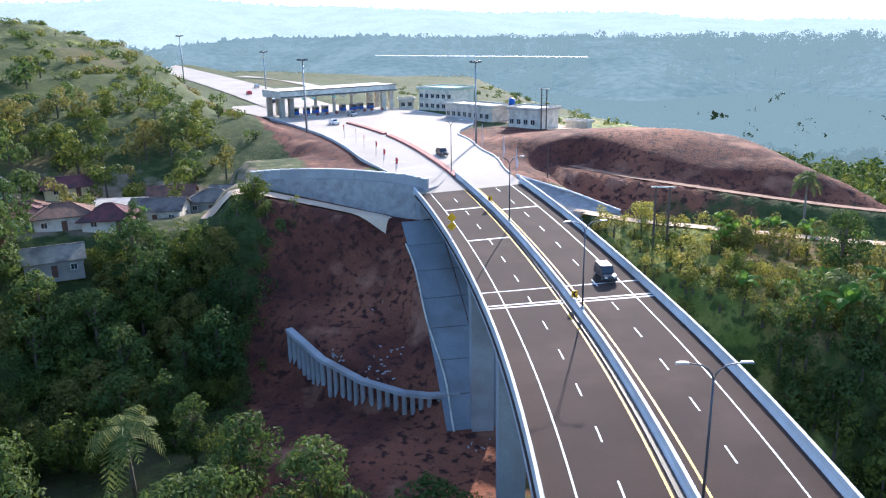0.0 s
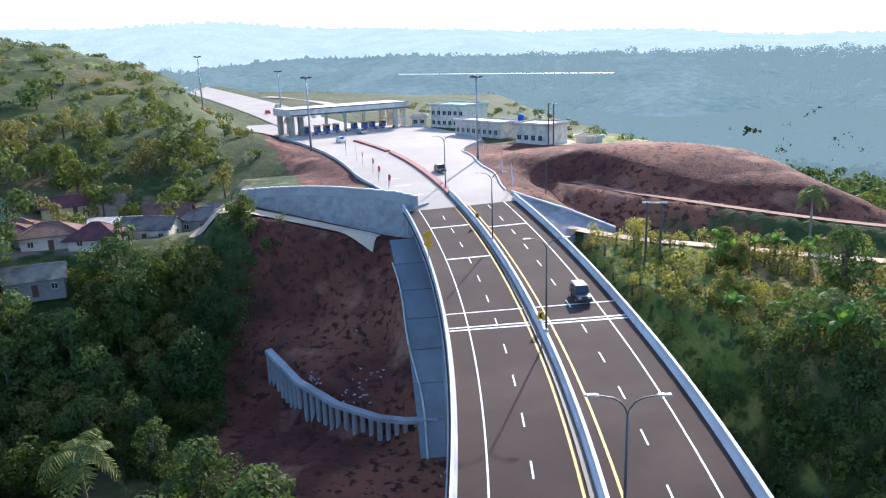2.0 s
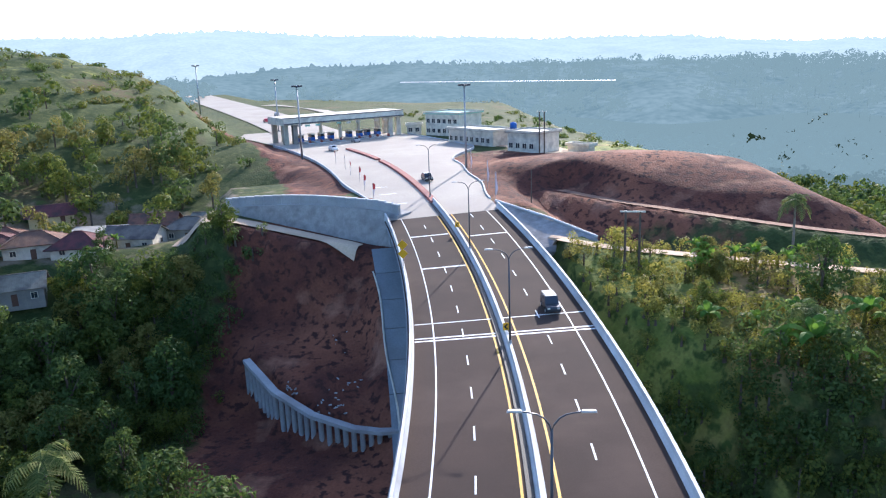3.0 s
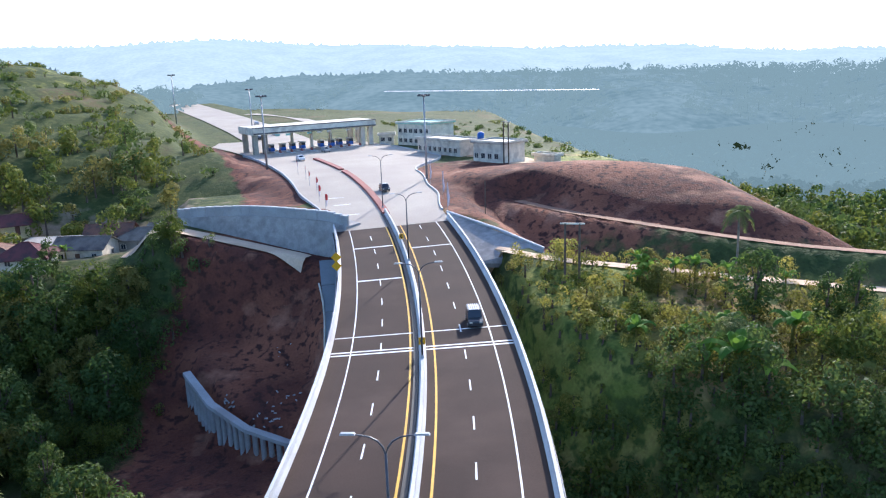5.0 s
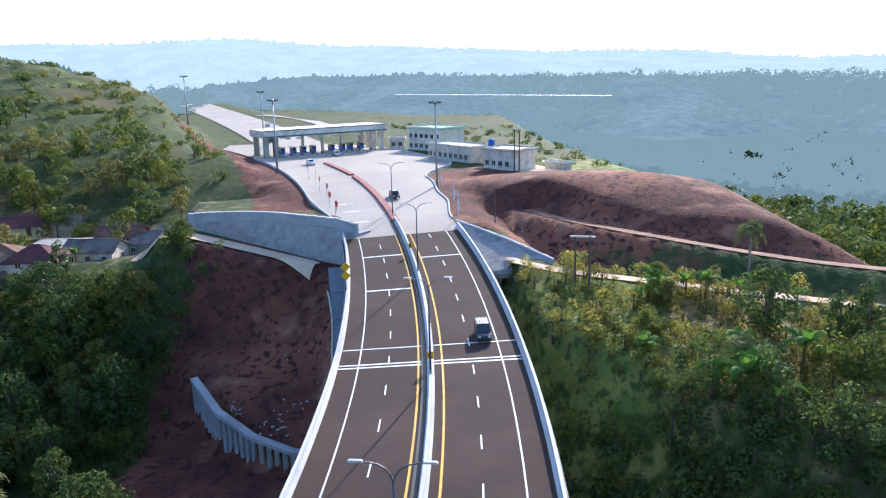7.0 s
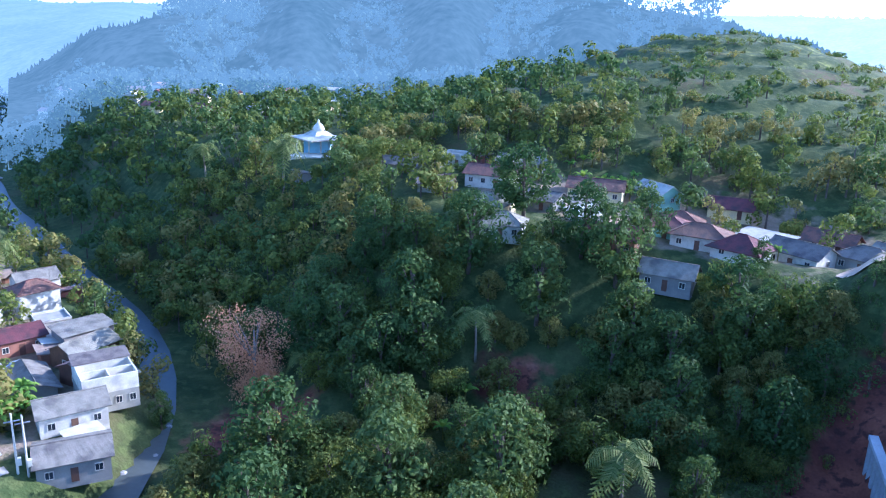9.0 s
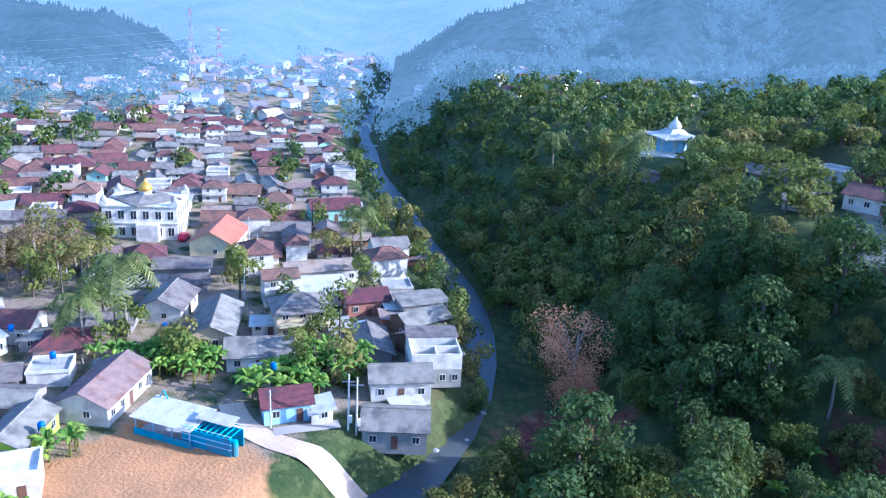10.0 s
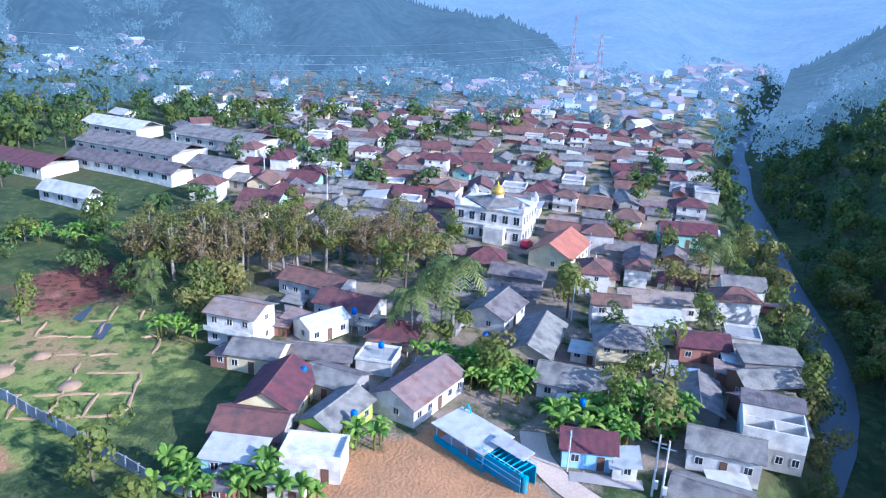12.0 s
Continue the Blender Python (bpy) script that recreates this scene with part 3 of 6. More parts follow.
# ---- distant hills, with the haze painted into their glow ----
def ridge(name, label, a0, a1, dist, depth, foot_z, heights, rough, material, seed):
    """Hills seen far off, along an arc round the valley; heights: crest heights spread evenly over the arc."""
    rnd = random.Random(seed)
    ph = [rnd.random() * 6.28 for _ in range(12)]
    n_arc, prof = 900, (0.0, 0.25, 0.5, 0.75, 0.9, 1.0, 1.06, 1.4)
    rows = []
    for i in range(n_arc + 1):
        u = i / n_arc
        a = radians(a0 + (a1 - a0) * u)
        k = u * (len(heights) - 1)
        j = min(int(k), len(heights) - 2)
        e = k - j
        e = e * e * (3 - 2 * e)
        h = heights[j] * (1 - e) + heights[j + 1] * e
        h += rough * sum(math.sin(u * (9 + 13 * q) + ph[q]) / (1 + 0.5 * q) for q in range(10)) * 0.4 
        tuft = rough * 1.1 * rnd.random() ** 2
        row = []
        for v in prof:
            r = dist - depth + depth * v + 0.12 * depth * math.sin(u * 40 + ph[3])
            z = foot_z + (h - foot_z) * (math.sin(min(v, 1.0) * 1.5708) if v <= 1 else 1 - (v - 1) * 1.2)
            row.append((20 + r * math.sin(a), r * math.cos(a), z + (tuft if 0.95 < v < 1.03 else 0) + rough * 0.25 * math.sin(v * 9 + u * 30 + ph[5])))
        rows.append(row)
    tagged(part(name, Geo().sweep(rows, closed=False), material, smooth_faces=True), label, "hills", kind="structure")


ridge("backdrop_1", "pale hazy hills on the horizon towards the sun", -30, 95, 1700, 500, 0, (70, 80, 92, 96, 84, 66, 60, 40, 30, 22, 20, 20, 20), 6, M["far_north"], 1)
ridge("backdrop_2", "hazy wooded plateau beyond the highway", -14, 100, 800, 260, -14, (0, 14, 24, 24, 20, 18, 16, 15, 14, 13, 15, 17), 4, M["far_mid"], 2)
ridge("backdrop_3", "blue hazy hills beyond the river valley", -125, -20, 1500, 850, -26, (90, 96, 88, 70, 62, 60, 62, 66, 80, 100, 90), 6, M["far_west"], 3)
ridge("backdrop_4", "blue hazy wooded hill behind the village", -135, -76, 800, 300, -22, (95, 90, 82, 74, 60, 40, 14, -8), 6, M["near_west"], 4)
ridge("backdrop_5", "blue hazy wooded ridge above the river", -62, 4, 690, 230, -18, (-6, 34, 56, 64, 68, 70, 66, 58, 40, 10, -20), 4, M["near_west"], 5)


# ---- highway bridge ----
B0, B1 = -150.0, 57.5


def strip(s0, s1, o0, o1, up=0.0, step=3.0):
    """A thin painted or paved strip along the road, as rows for sweep()."""
    n = max(1, int(abs(s1 - s0) / step))
    return [[road_point(s0 + (s1 - s0) * k / n, o0, up), road_point(s0 + (s1 - s0) * k / n, o1, up)] for k in range(n + 1)]


def profile_along(s0, s1, shape, step=3.0):
    n = max(1, int(abs(s1 - s0) / step))
    return [[road_point(s0 + (s1 - s0) * k / n, o, z) for o, z in shape] for k in range(n + 1)]


bridge = thing("bridge", "curved concrete highway bridge with two carriageways and brown asphalt", "bridge")
part("deck", Geo().sweep(profile_along(B0, B1, [(-11.2, -0.25), (-11.2, 0.0), (11.2, 0.0), (11.2, -0.25)])), M["asphalt"], bridge, "brown-grey worn asphalt carriageways")
part("deck_slab", Geo().sweep(profile_along(B0, B1 - 4, [(-11.35, -0.26), (11.35, -0.26), (10.6, -0.75), (-10.6, -0.75)])), M["concrete"], bridge)
for o in (-8.4, -4.2, 0.0, 4.2, 8.4):
    part("girder", Geo().sweep(profile_along(B0, B1 - 8, [(o - 0.5, -0.7), (o + 0.5, -0.7), (o + 0.35, -2.3), (o - 0.35, -2.3)], 6)), M["concrete"], bridge)
for o, k in ((-10.75, -1), (10.75, 1)):
    part("parapet", Geo().sweep(profile_along(B0, B1 + 2, [(o - 0.3 * k, 0.0), (o - 0.1 * k, 0.5), (o - 0.06 * k, 1.0), (o + 0.22 * k, 1.0), (o + 0.3 * k, -0.4), (o + 0.1 * k, -0.6)])), M["barrier"], bridge, "pale concrete parapet")
part("median_barrier", Geo().sweep(profile_along(B0, 68, [(-0.42, 0.0), (-0.2, 0.4), (-0.15, 0.95), (0.15, 0.95), (0.2, 0.4), (0.42, 0.0)])), M["barrier"], bridge, "pale concrete median barrier")
part("median_kerb", Geo().sweep(profile_along(B0, 68, [(-1.0, 0.0), (-1.0, 0.12), (-0.45, 0.12), (-0.45, 0.0)])), M["black"], bridge, "dark gutter strip beside the barrier")
for s in (-56, -8, 14):
    h = ROAD_H + ROAD_K * s
    for o in (-8.8, 8.8) if s < 30 else ():
        p = road_point(s, o)
        z0 = float(ground_z(p.x, p.y)) - 1
        part("pier", Geo().box((p.x, p.y, z0), (3.2, 2.2, p.z - 2.3 - z0 - 1.4), -h), M["concrete"], bridge)
    if s < 30:
        p = road_point(s, 0)
        part("pier_cap", Geo().box((p.x, p.y, p.z - 3.9), (21, 2.6, 1.6), -h), M["concrete"], bridge)
part("abutment", Geo().sweep([[road_point(s, o, z) for o, z in ((-10.6, -4.5), (-10.6, -0.4), (10.6, -0.4), (10.6, -4.5))] for s in (56, 66)]), M["concrete"], bridge)

# painted lines
markings = thing("road_marking", "white and yellow painted lane lines on asphalt", "road marking", kind="structure")
for o in (-8.15, 8.15):
    part("edge_line", Geo().sweep(strip(B0, 100, o - 0.08, o + 0.08, 0.008), closed=False), M["white_line"], markings)
for o in (-1.35, 1.35):
    part("median_line", Geo().sweep(strip(B0, 66, o - 0.11, o + 0.11, 0.008), closed=False), M["yellow_line"], markings, "yellow line beside the median")
for o in (-4.75, 4.75):
    for k in range(-12, 9):
        s = k * 8.25 + (0.2 if o < 0 else 4.4)
        part("lane_dash", Geo().sweep(strip(s, s + 2.6, o - 0.08, o + 0.08, 0.008, 1.0), closed=False), M["white_line"], markings)
for s0, s1, o0, o1 in ((-0.5, -0.15, -10.4, 10.4), (0.35, 0.7, -10.4, 10.4), (5.2, 5.45, -10.4, 10.4)):
    part("joint_line", Geo().sweep(strip(s0, s1, o0, o1, 0.01), closed=False), M["white_line"], markings, "pale strip of the expansion joint")
for s in (27.5, 45):
    part("cross_line", Geo().sweep(strip(s, s + 0.5, -8.1, -1.5, 0.01), closed=False), M["white_line"], markings)
for s in (42.5,):
    part("cross_line", Geo().sweep(strip(s, s + 0.4, 1.5, 8.1, 0.01), closed=False), M["white_line"], markings)
for s in (69, 78, 85, 92, 99, 106):
    part("cross_line", Geo().sweep(strip(s, s + 0.5, -12.0, -1.6, 0.01), closed=False), M["white_line"], markings)

# pale concrete of the toll plaza
def left_edge(s):
    return -11.0 - 4.0 * float(smooth(64, 95, s))


def right_edge(s):
    return 11.0 + 3.0 * float(smooth(66, 84, s)) + 3.0 * float(smooth(88, 108, s)) + 16 * float(smooth(110, 135, s)) - 14 * float(smooth(186, 215, s))


rows = []
for k in range(0, 76):
    s = 57.5 + k * 3.2
    rows.append([road_point(s, left_edge(s) + (right_edge(s) - left_edge(s)) * j / 6, 0.02) for j in range(7)])
tagged(part("road_plaza", Geo().sweep(rows, closed=False), M["pavement"]), "pale concrete paving of a toll plaza", "road", kind="structure")
for f, lab in ((left_edge, "edge"), (right_edge, "edge")):
    rows = []
    for k in range(0, 36):
        s = 66 + k * 3.2
        o = f(s)
        q = 0.3 if o > 0 else -0.3
        rows.append([road_point(s, o, 0.0), road_point(s, o, 0.32), road_point(s, o + q, 0.32), road_point(s, o + q, -0.6)])
    tagged(part("kerb", Geo().sweep(rows), M["barrier"]), "concrete kerb along the toll plaza", "kerb", kind="structure")
# red kerbed island that carries the median on to the gate
for s0, s1 in ((67, 118), (121, 150)):
    rows = [[road_point(s0 + (s1 - s0) * k / 20, o, z) for o, z in ((-0.75, 0), (-0.65, 0.45), (0.65, 0.45), (0.75, 0))] for k in range(21)]
    tagged(part("traffic_island", Geo().sweep(rows), M["kerb_red"]), "long red-painted kerbed traffic island", "traffic island", "islands before the gate")
# highway beyond the gate
def ribbon(points, width, up=0.06, step=4.0, ground_follow=True):
    """A strip along a line of points that lies on the ground."""
    rows, pts = [], []
    for (ax, ay), (bx, by) in zip(points, points[1:]):
        n = max(1, int(math.hypot(bx - ax, by - ay) / step))
        pts += [Vector((ax + (bx - ax) * k / n, ay + (by - ay) * k / n, 0)) for k in range(n)]
    pts.append(Vector((*points[-1], 0)))
    for _ in range(3):
        pts = [pts[0]] + [(pts[i - 1] + pts[i] * 2 + pts[i + 1]) / 4 for i in range(1, len(pts) - 1)] + [pts[-1]]
    for i, p in enumerate(pts):
        d = (pts[min(i + 1, len(pts) - 1)] - pts[max(i - 1, 0)]).normalized()
        row = []
        for j in range(5):
            o = (j / 4 - 0.5) * width
            x, y = p.x - d.y * o, p.y + d.x * o
            row.append((x, y, float(ground_z(x, y)) + up))
        rows.append(row)
    return Geo().sweep(rows, closed=False)


tagged(part("road_beyond", ribbon([(60, 256), (52, 350), (42, 440), (20, 612), (-24, 964)], 24, 0.3, 8), M["pavement"]), "pale concrete highway running on behind the gate", "road", kind="structure")
tagged(part("road_loop", ribbon([(75, 330), (84, 380), (78, 440), (58, 470)], 10, 0.4, 6), M["pavement"]), "pale slip road of the interchange", "road", kind="structure")
tagged(part("road_far", Geo().sweep([[(124 + 165 * u, 462 - 46 * u, 17.6 - 4.5 * u), (124.5 + 165 * u, 464 - 46 * u, 18.0 - 4.5 * u)] for u in (0.08, 0.3, 0.5, 0.7, 0.85)], closed=False), M["barrier"]), "bright far highway viaduct seen through the haze", "road", kind="structure")

# ---- double-armed street lamps on the median ----
def street_lamp():
    lamp = thing("street_lamp", "tall grey double-armed street lamp on the median", "street lamp", group="lamps along the median")
    part("pole", Geo().tube([(0, 0, 0), (0, 0, 5), (0, 0, 9.4)], [0.12, 0.095, 0.075], 8), M["dark_steel"], lamp, smooth_faces=True)
    part("base", Geo().box((0, 0, -0.02), (0.4, 0.4, 0.35), taper=0.7), M["steel"], lamp)
    for k in (-1, 1):
        arm = part("arm", Geo().tube([(0, 0, 9.3), (0.16 * k, 0, 9.75), (0.45 * k, 0, 10.12), (0.85 * k, 0, 10.35), (1.3 * k, 0, 10.45), (1.75 * k, 0, 10.52)], [0.065, 0.06, 0.055, 0.05, 0.045, 0.04], 6), M["dark_steel"], lamp)
        part("lamp_head", Geo().box((2.1 * k, 0, 10.5), (0.9, 0.26, 0.11), taper=0.8), M["steel"], arm)
    return lamp


first_lamp = street_lamp()
first_lamp.matrix_basis = pose(*road_point(-5, 0, 0.93), 0, 0, math.degrees(-ROAD_H))
for s in (-81, -43, 33, 71):
    h = ROAD_H + ROAD_K * s
    copy_thing(first_lamp, pose(*road_point(s, 0, 0.93 if s < 66 else 0.4), 0, 0, math.degrees(-h)))

# ---- toll gate ----
GATE = math.degrees(math.atan2(11.5, 42.0))
gate = thing("toll_gate", "long flat-roofed toll gate with white fascia and paired columns", "toll gate", pose(44.6, 248, 5.6, 0, 0, GATE))
part("roof", Geo().sweep([[(x, -0.5, 6.2), (x, -0.9, 6.6), (x, -0.4, 8.3), (x, 0.6, 8.5), (x, 13, 8.5), (x, 13.4, 8.2), (x, 13.4, 6.2)] for x in (0, 0.8, 43, 43.8)]), M["white_wall"], gate, "white flat roof with sloping fascia")
part("fascia_band", Geo().box((22, -0.98, 6.5), (43.8, 0.12, 0.35)), M["dark_steel"], gate)
part("roof_rim", Geo().box((22, -0.35, 8.3), (44.2, 0.35, 0.28)), M["dark_steel"], gate)
for x in (1.2, 4.4, 39.5, 42.6):
    for y in (1.5, 11):
        part("column", Geo().box((x, y, -0.3), (1.5, 1.5, 6.7)), M["grey_wall"] if x < 6 else M["white_wall"], gate)
for x in (15.5, 22.5, 29.5):
    part("column", Geo().box((x, 6, -0.3), (0.8, 0.8, 6.7)), M["white_wall"], gate)
for x in (8, 11.5, 19, 22.5, 26, 33, 36.5):
    part("lane_sign", Geo().box((x, -1.0, 5.5), (1.6, 0.15, 0.6)), M["green_wall"] if x < 20 else M["white_wall"], gate)


def toll_booth():
    b = thing("toll_booth", "small white toll booth with blue panels on an island", "toll booth", group="booths under the gate")
    part("island", Geo().box((0, 0, 0), (1.9, 15, 0.22)), M["barrier"], b)
    part("cabin", Geo().box((0, 2, 0.22), (1.4, 2.6, 1.1)), M["blue"], b)
    part("window", Geo().box((0, 2, 1.32), (1.36, 2.5, 0.9)), M["glass"], b)
    part("roof", Geo().box((0, 2, 2.22), (1.8, 3.0, 0.25)), M["white_wall"], b)
    part("bollard", Geo().box((0, -6, 0.22), (0.5, 1.4, 0.9), taper=0.6), M["kerb_red"], b)
    return b


first_booth = toll_booth()
gm = gate.matrix_basis
first_booth.matrix_basis = gm @ pose(8, 4, 0.02)
for x in (11.8, 15.5, 19, 26, 29.5, 33, 36.5):
    copy_thing(first_booth, gm @ pose(x, 4 + 0.6 * math.sin(x), 0.02))


# ---- high masts ----
def light_mast():
    m = thing("light_mast", "tall grey floodlight mast with a ring of lamps", "light mast", group="floodlight masts")
    part("pole", Geo().tube([(0, 0, 0), (0, 0, 10), (0, 0, 20)], [0.3, 0.24, 0.15], 8), M["steel"], m, smooth_faces=True)
    part("ring", Geo().lathe((0, 0, 19.4), [(0.2, 0), (1.1, 0.1), (1.1, 0.3), (0.2, 0.35)], 12), M["dark_steel"], m)
    for k in range(6):
        a = k * 1.047
        part("floodlight", Geo().box((1.2 * math.cos(a), 1.2 * math.sin(a), 19.5), (0.55, 0.5, 0.45), a), M["dark_steel"], m)
    return m


first_mast = light_mast()
first_mast.matrix_basis = pose(45.5, 211, 5.3)
for x, y in ((79.9, 172.5), (48, 300), (20, 330)):
    copy_thing(first_mast, pose(x, y, max(5.0, float(ground_z(x, y)) - 0.2)))


# ---- trees ----
def leaf_cloud(rnd, lumps, leaves, size, spread_xy, low, high, top_heavy=0.0):
    """Leaves as small bent plates on many uneven lumps, with gaps between."""
    v, f = [], []
    centres = []
    for _ in range(lumps):
        a, r = rnd.random() * 6.283, math.sqrt(rnd.random())
        h = rnd.random()
        w = math.sin(math.pi * min(0.97, 0.12 + 0.8 * h)) if not top_heavy else 0.45 + 0.55 * h
        centres.append((r * w * spread_xy * math.cos(a), r * w * spread_xy * math.sin(a), low + (high - low) * h, spread_xy * (0.24 + 0.2 * rnd.random())))
    for cx, cy, cz, r in centres:
        for _ in range(leaves):
            d = Vector((rnd.gauss(0, 1), rnd.gauss(0, 1), rnd.gauss(0.25, 0.9))).normalized()
            c = Vector((cx, cy, cz)) + d * r * (0.65 + 0.4 * rnd.random())
            u = d.orthogonal().normalized()
            u = (Matrix.Rotation(rnd.random() * 6.283, 3, d) @ u + d * rnd.uniform(-0.5, 0.5)).normalized()
            w = (d.cross(u) + d * rnd.uniform(-0.4, 0.4)).normalized()
            k, s = len(v), size * (0.6 + 0.8 * rnd.random())
            v += [c - u * s, c - w * s * 0.55 + d * s * 0.15, c + u * s, c + w * s * 0.55 + d * s * 0.15]
            f.append((k, k + 1, k + 2, k + 3))
    g = Geo()
    g.v, g.f, g.m = [tuple(p) for p in v], f, [0] * len(f)
    return g, centres


def trunk_geo(rnd, height, r, centres, limbs=5):
    g = Geo()
    lean = Vector((rnd.uniform(-0.06, 0.06), rnd.uniform(-0.06, 0.06), 1))
    g.tube([(0, 0, -1.0), lean * height * 0.3, lean * height * 0.65, lean * height], [r * 1.3, r, r * 0.7, r * 0.35], 7)
    for c in sorted(centres, key=lambda c: -c[2])[:limbs * 2:2]:
        a = lean * height * rnd.uniform(0.4, 0.75)
        b = Vector(c[:3])
        g.tube([a, a.lerp(b, 0.5) + Vector((0, 0, 0.3)), b], [r * 0.5, r * 0.3, r * 0.12], 5)
    return g


def broad_tree(name, label, leaf, bark, height, wide, seed, lumps=34, leaves=66, low=0.22, top_heavy=0.0, size=0.32, group=""):
    rnd = random.Random(seed)
    t = thing(name, label, "tree", group=group)
    g, centres = leaf_cloud(rnd, lumps, leaves, size, wide, height * low, height, top_heavy)
    part("trunk", trunk_geo(rnd, height * 0.86, 0.02 * height + 0.05, centres), M[bark], t, smooth_faces=True)
    part("crown", g, M[leaf], t)
    return t


def palm_tree(name, label, height, fronds, length, seed, leaf="leaf_palm", category="palm tree"):
    rnd = random.Random(seed)
    t = thing(name, label, category)
    bend = rnd.uniform(-0.5, 0.5)
    top = Vector((bend, bend * 0.4, height))
    part("trunk", Geo().tube([(0, 0, -0.6), (bend * 0.2, 0, height * 0.35), (bend * 0.6, bend * 0.2, height * 0.7), top], [0.26, 0.2, 0.17, 0.16], 7), M["pale_bark"], t, smooth_faces=True)
    for k in range(fronds):
        a = k * 2.4 + rnd.uniform(-0.2, 0.2)
        tilt = rnd.uniform(-0.25, 1.1)
        out = Vector((math.cos(a), math.sin(a), 0))
        side = Vector((-math.sin(a), math.cos(a), 0))
        g, spine = Geo(), []
        for i in range(9):
            u = i / 8
            spine.append(top + out * length * u * (1 - 0.22 * u) * math.cos(tilt * 0.6) + Vector((0, 0, length * (u * math.sin(tilt) - (0.75 + 0.2 * rnd.random()) * u * u))))
        for i in range(8):
            for q in (-1, 1):
                for j in (0.15, 0.65):
                    p = spine[i].lerp(spine[i + 1], j)
                    w = length * 0.24 * math.sin(math.pi * (0.12 + 0.86 * (i + j) / 8)) + 0.08
                    d = (spine[i + 1] - spine[i]) * 0.5
                    tip = p + side * q * w + d * 0.9 + Vector((0, 0, -0.45 * w))
                    g.add([p, p + d * 0.75, tip + d * 0.2, tip], [(0, 1, 2, 3)])
        g.tube(spine, [0.05] * 4 + [0.03] * 5, 4)
        part("frond", g, M[leaf], t)
    return t


def banana_plant(seed):
    rnd = random.Random(seed)
    t = thing("banana_plant", "bright green banana plant with broad torn leaves", "banana plant", group="banana plants")
    part("trunk", Geo().tube([(0, 0, -0.4), (0.05, 0, 1.4), (0.1, 0.05, 2.4)], [0.16, 0.13, 0.09], 6), M["leaf_olive"], t)
    leaves = [Geo(), Geo()]
    for k in range(8):
        a, tilt = k * 2.4 + rnd.uniform(-0.3, 0.3), rnd.uniform(0.5, 1.35)
        out, side = Vector((math.cos(a), math.sin(a), 0)), Vector((-math.sin(a), math.cos(a), 0))
        ln, rows = rnd.uniform(1.9, 2.8), []
        for i in range(7):
            u = i / 6
            c = Vector((0.1, 0.05, 2.3)) + out * ln * u * math.cos(tilt) + Vector((0, 0, ln * (u * math.sin(tilt) - 0.55 * u * u * u)))
            w = 0.04 + 0.36 * math.sin(math.pi * (0.08 + 0.88 * u))
            rows.append([c - side * w + Vector((0, 0, -0.1)), c + Vector((0, 0, 0.06)), c + side * w + Vector((0, 0, -0.1))])
        leaves[k % 2].sweep(rows, closed=False)
    for g in leaves:
        part("leaves", g, M["leaf_banana"], t)
    return t



KINDS = [
    broad_tree("tree", "dark green broadleaf tree with a dense uneven crown", "leaf_dark", "bark", 11, 4.6, 11),
    broad_tree("tree", "mid-green broadleaf tree on the valley bank", "leaf_mid", "bark", 9, 4.0, 12),
    broad_tree("tree", "tall dark tree with a narrow crown", "leaf_dark", "bark", 14, 3.7, 13, 36, 60, 0.2),
    broad_tree("tree", "olive-green tree with a loose rounded crown", "leaf_olive", "bark", 8.5, 4.2, 14, 32, 60),
    broad_tree("tree", "mid-green tree with a wide flat crown", "leaf_mid", "bark", 8, 5.4, 15, 36, 60, 0.4, 0.4),
    broad_tree("bush", "low dark green bush", "leaf_mid", "bark", 3.4, 2.4, 16, 16, 26, 0.1, 0, 0.34),
]

USED = []


def put_kind(kind, m):
    """The first placing takes the thing itself, later ones a copy."""
    if kind in USED:
        return copy_thing(kind, m)
    USED.append(kind)
    kind.matrix_basis = m
    return kind


def sized(m, k):
    return m @ Matrix.Diagonal((k, k, k, 1))


TAKEN = []   # circles that trees and filling houses leave free


def free(x, y, r=0.0):
    return all((x - a) ** 2 + (y - b) ** 2 > (c + r) ** 2 for a, b, c in TAKEN)


# ---- village houses ----
def window(parent, x, y, z, w, h, turn, frame_mat="white_wall"):
    m = pose(x, y, z, 0, 0, turn)
    f = Geo()
    for a, b, c, d in ((0, 0, w, 0.08), (0, h - 0.08, w, 0.08), (-w / 2 + 0.04, 0, 0.08, h), (w / 2 - 0.04, 0, 0.08, h), (0, 0, 0.05, h)):
        f.box((a, -0.05, b), (c, 0.1, d))
    win = part("window", f, M[frame_mat], parent, at=m)
    part("pane", Geo().box((0, -0.02, 0.06), (w - 0.1, 0.05, h - 0.12)), M["glass"], win)
    return win


def door(parent, x, y, z, turn, mat="timber", w=0.95, h=2.05):
    return part("door", Geo().box((0, -0.03, 0), (w, 0.08, h)), M[mat], parent, at=pose(x, y, z, 0, 0, turn))


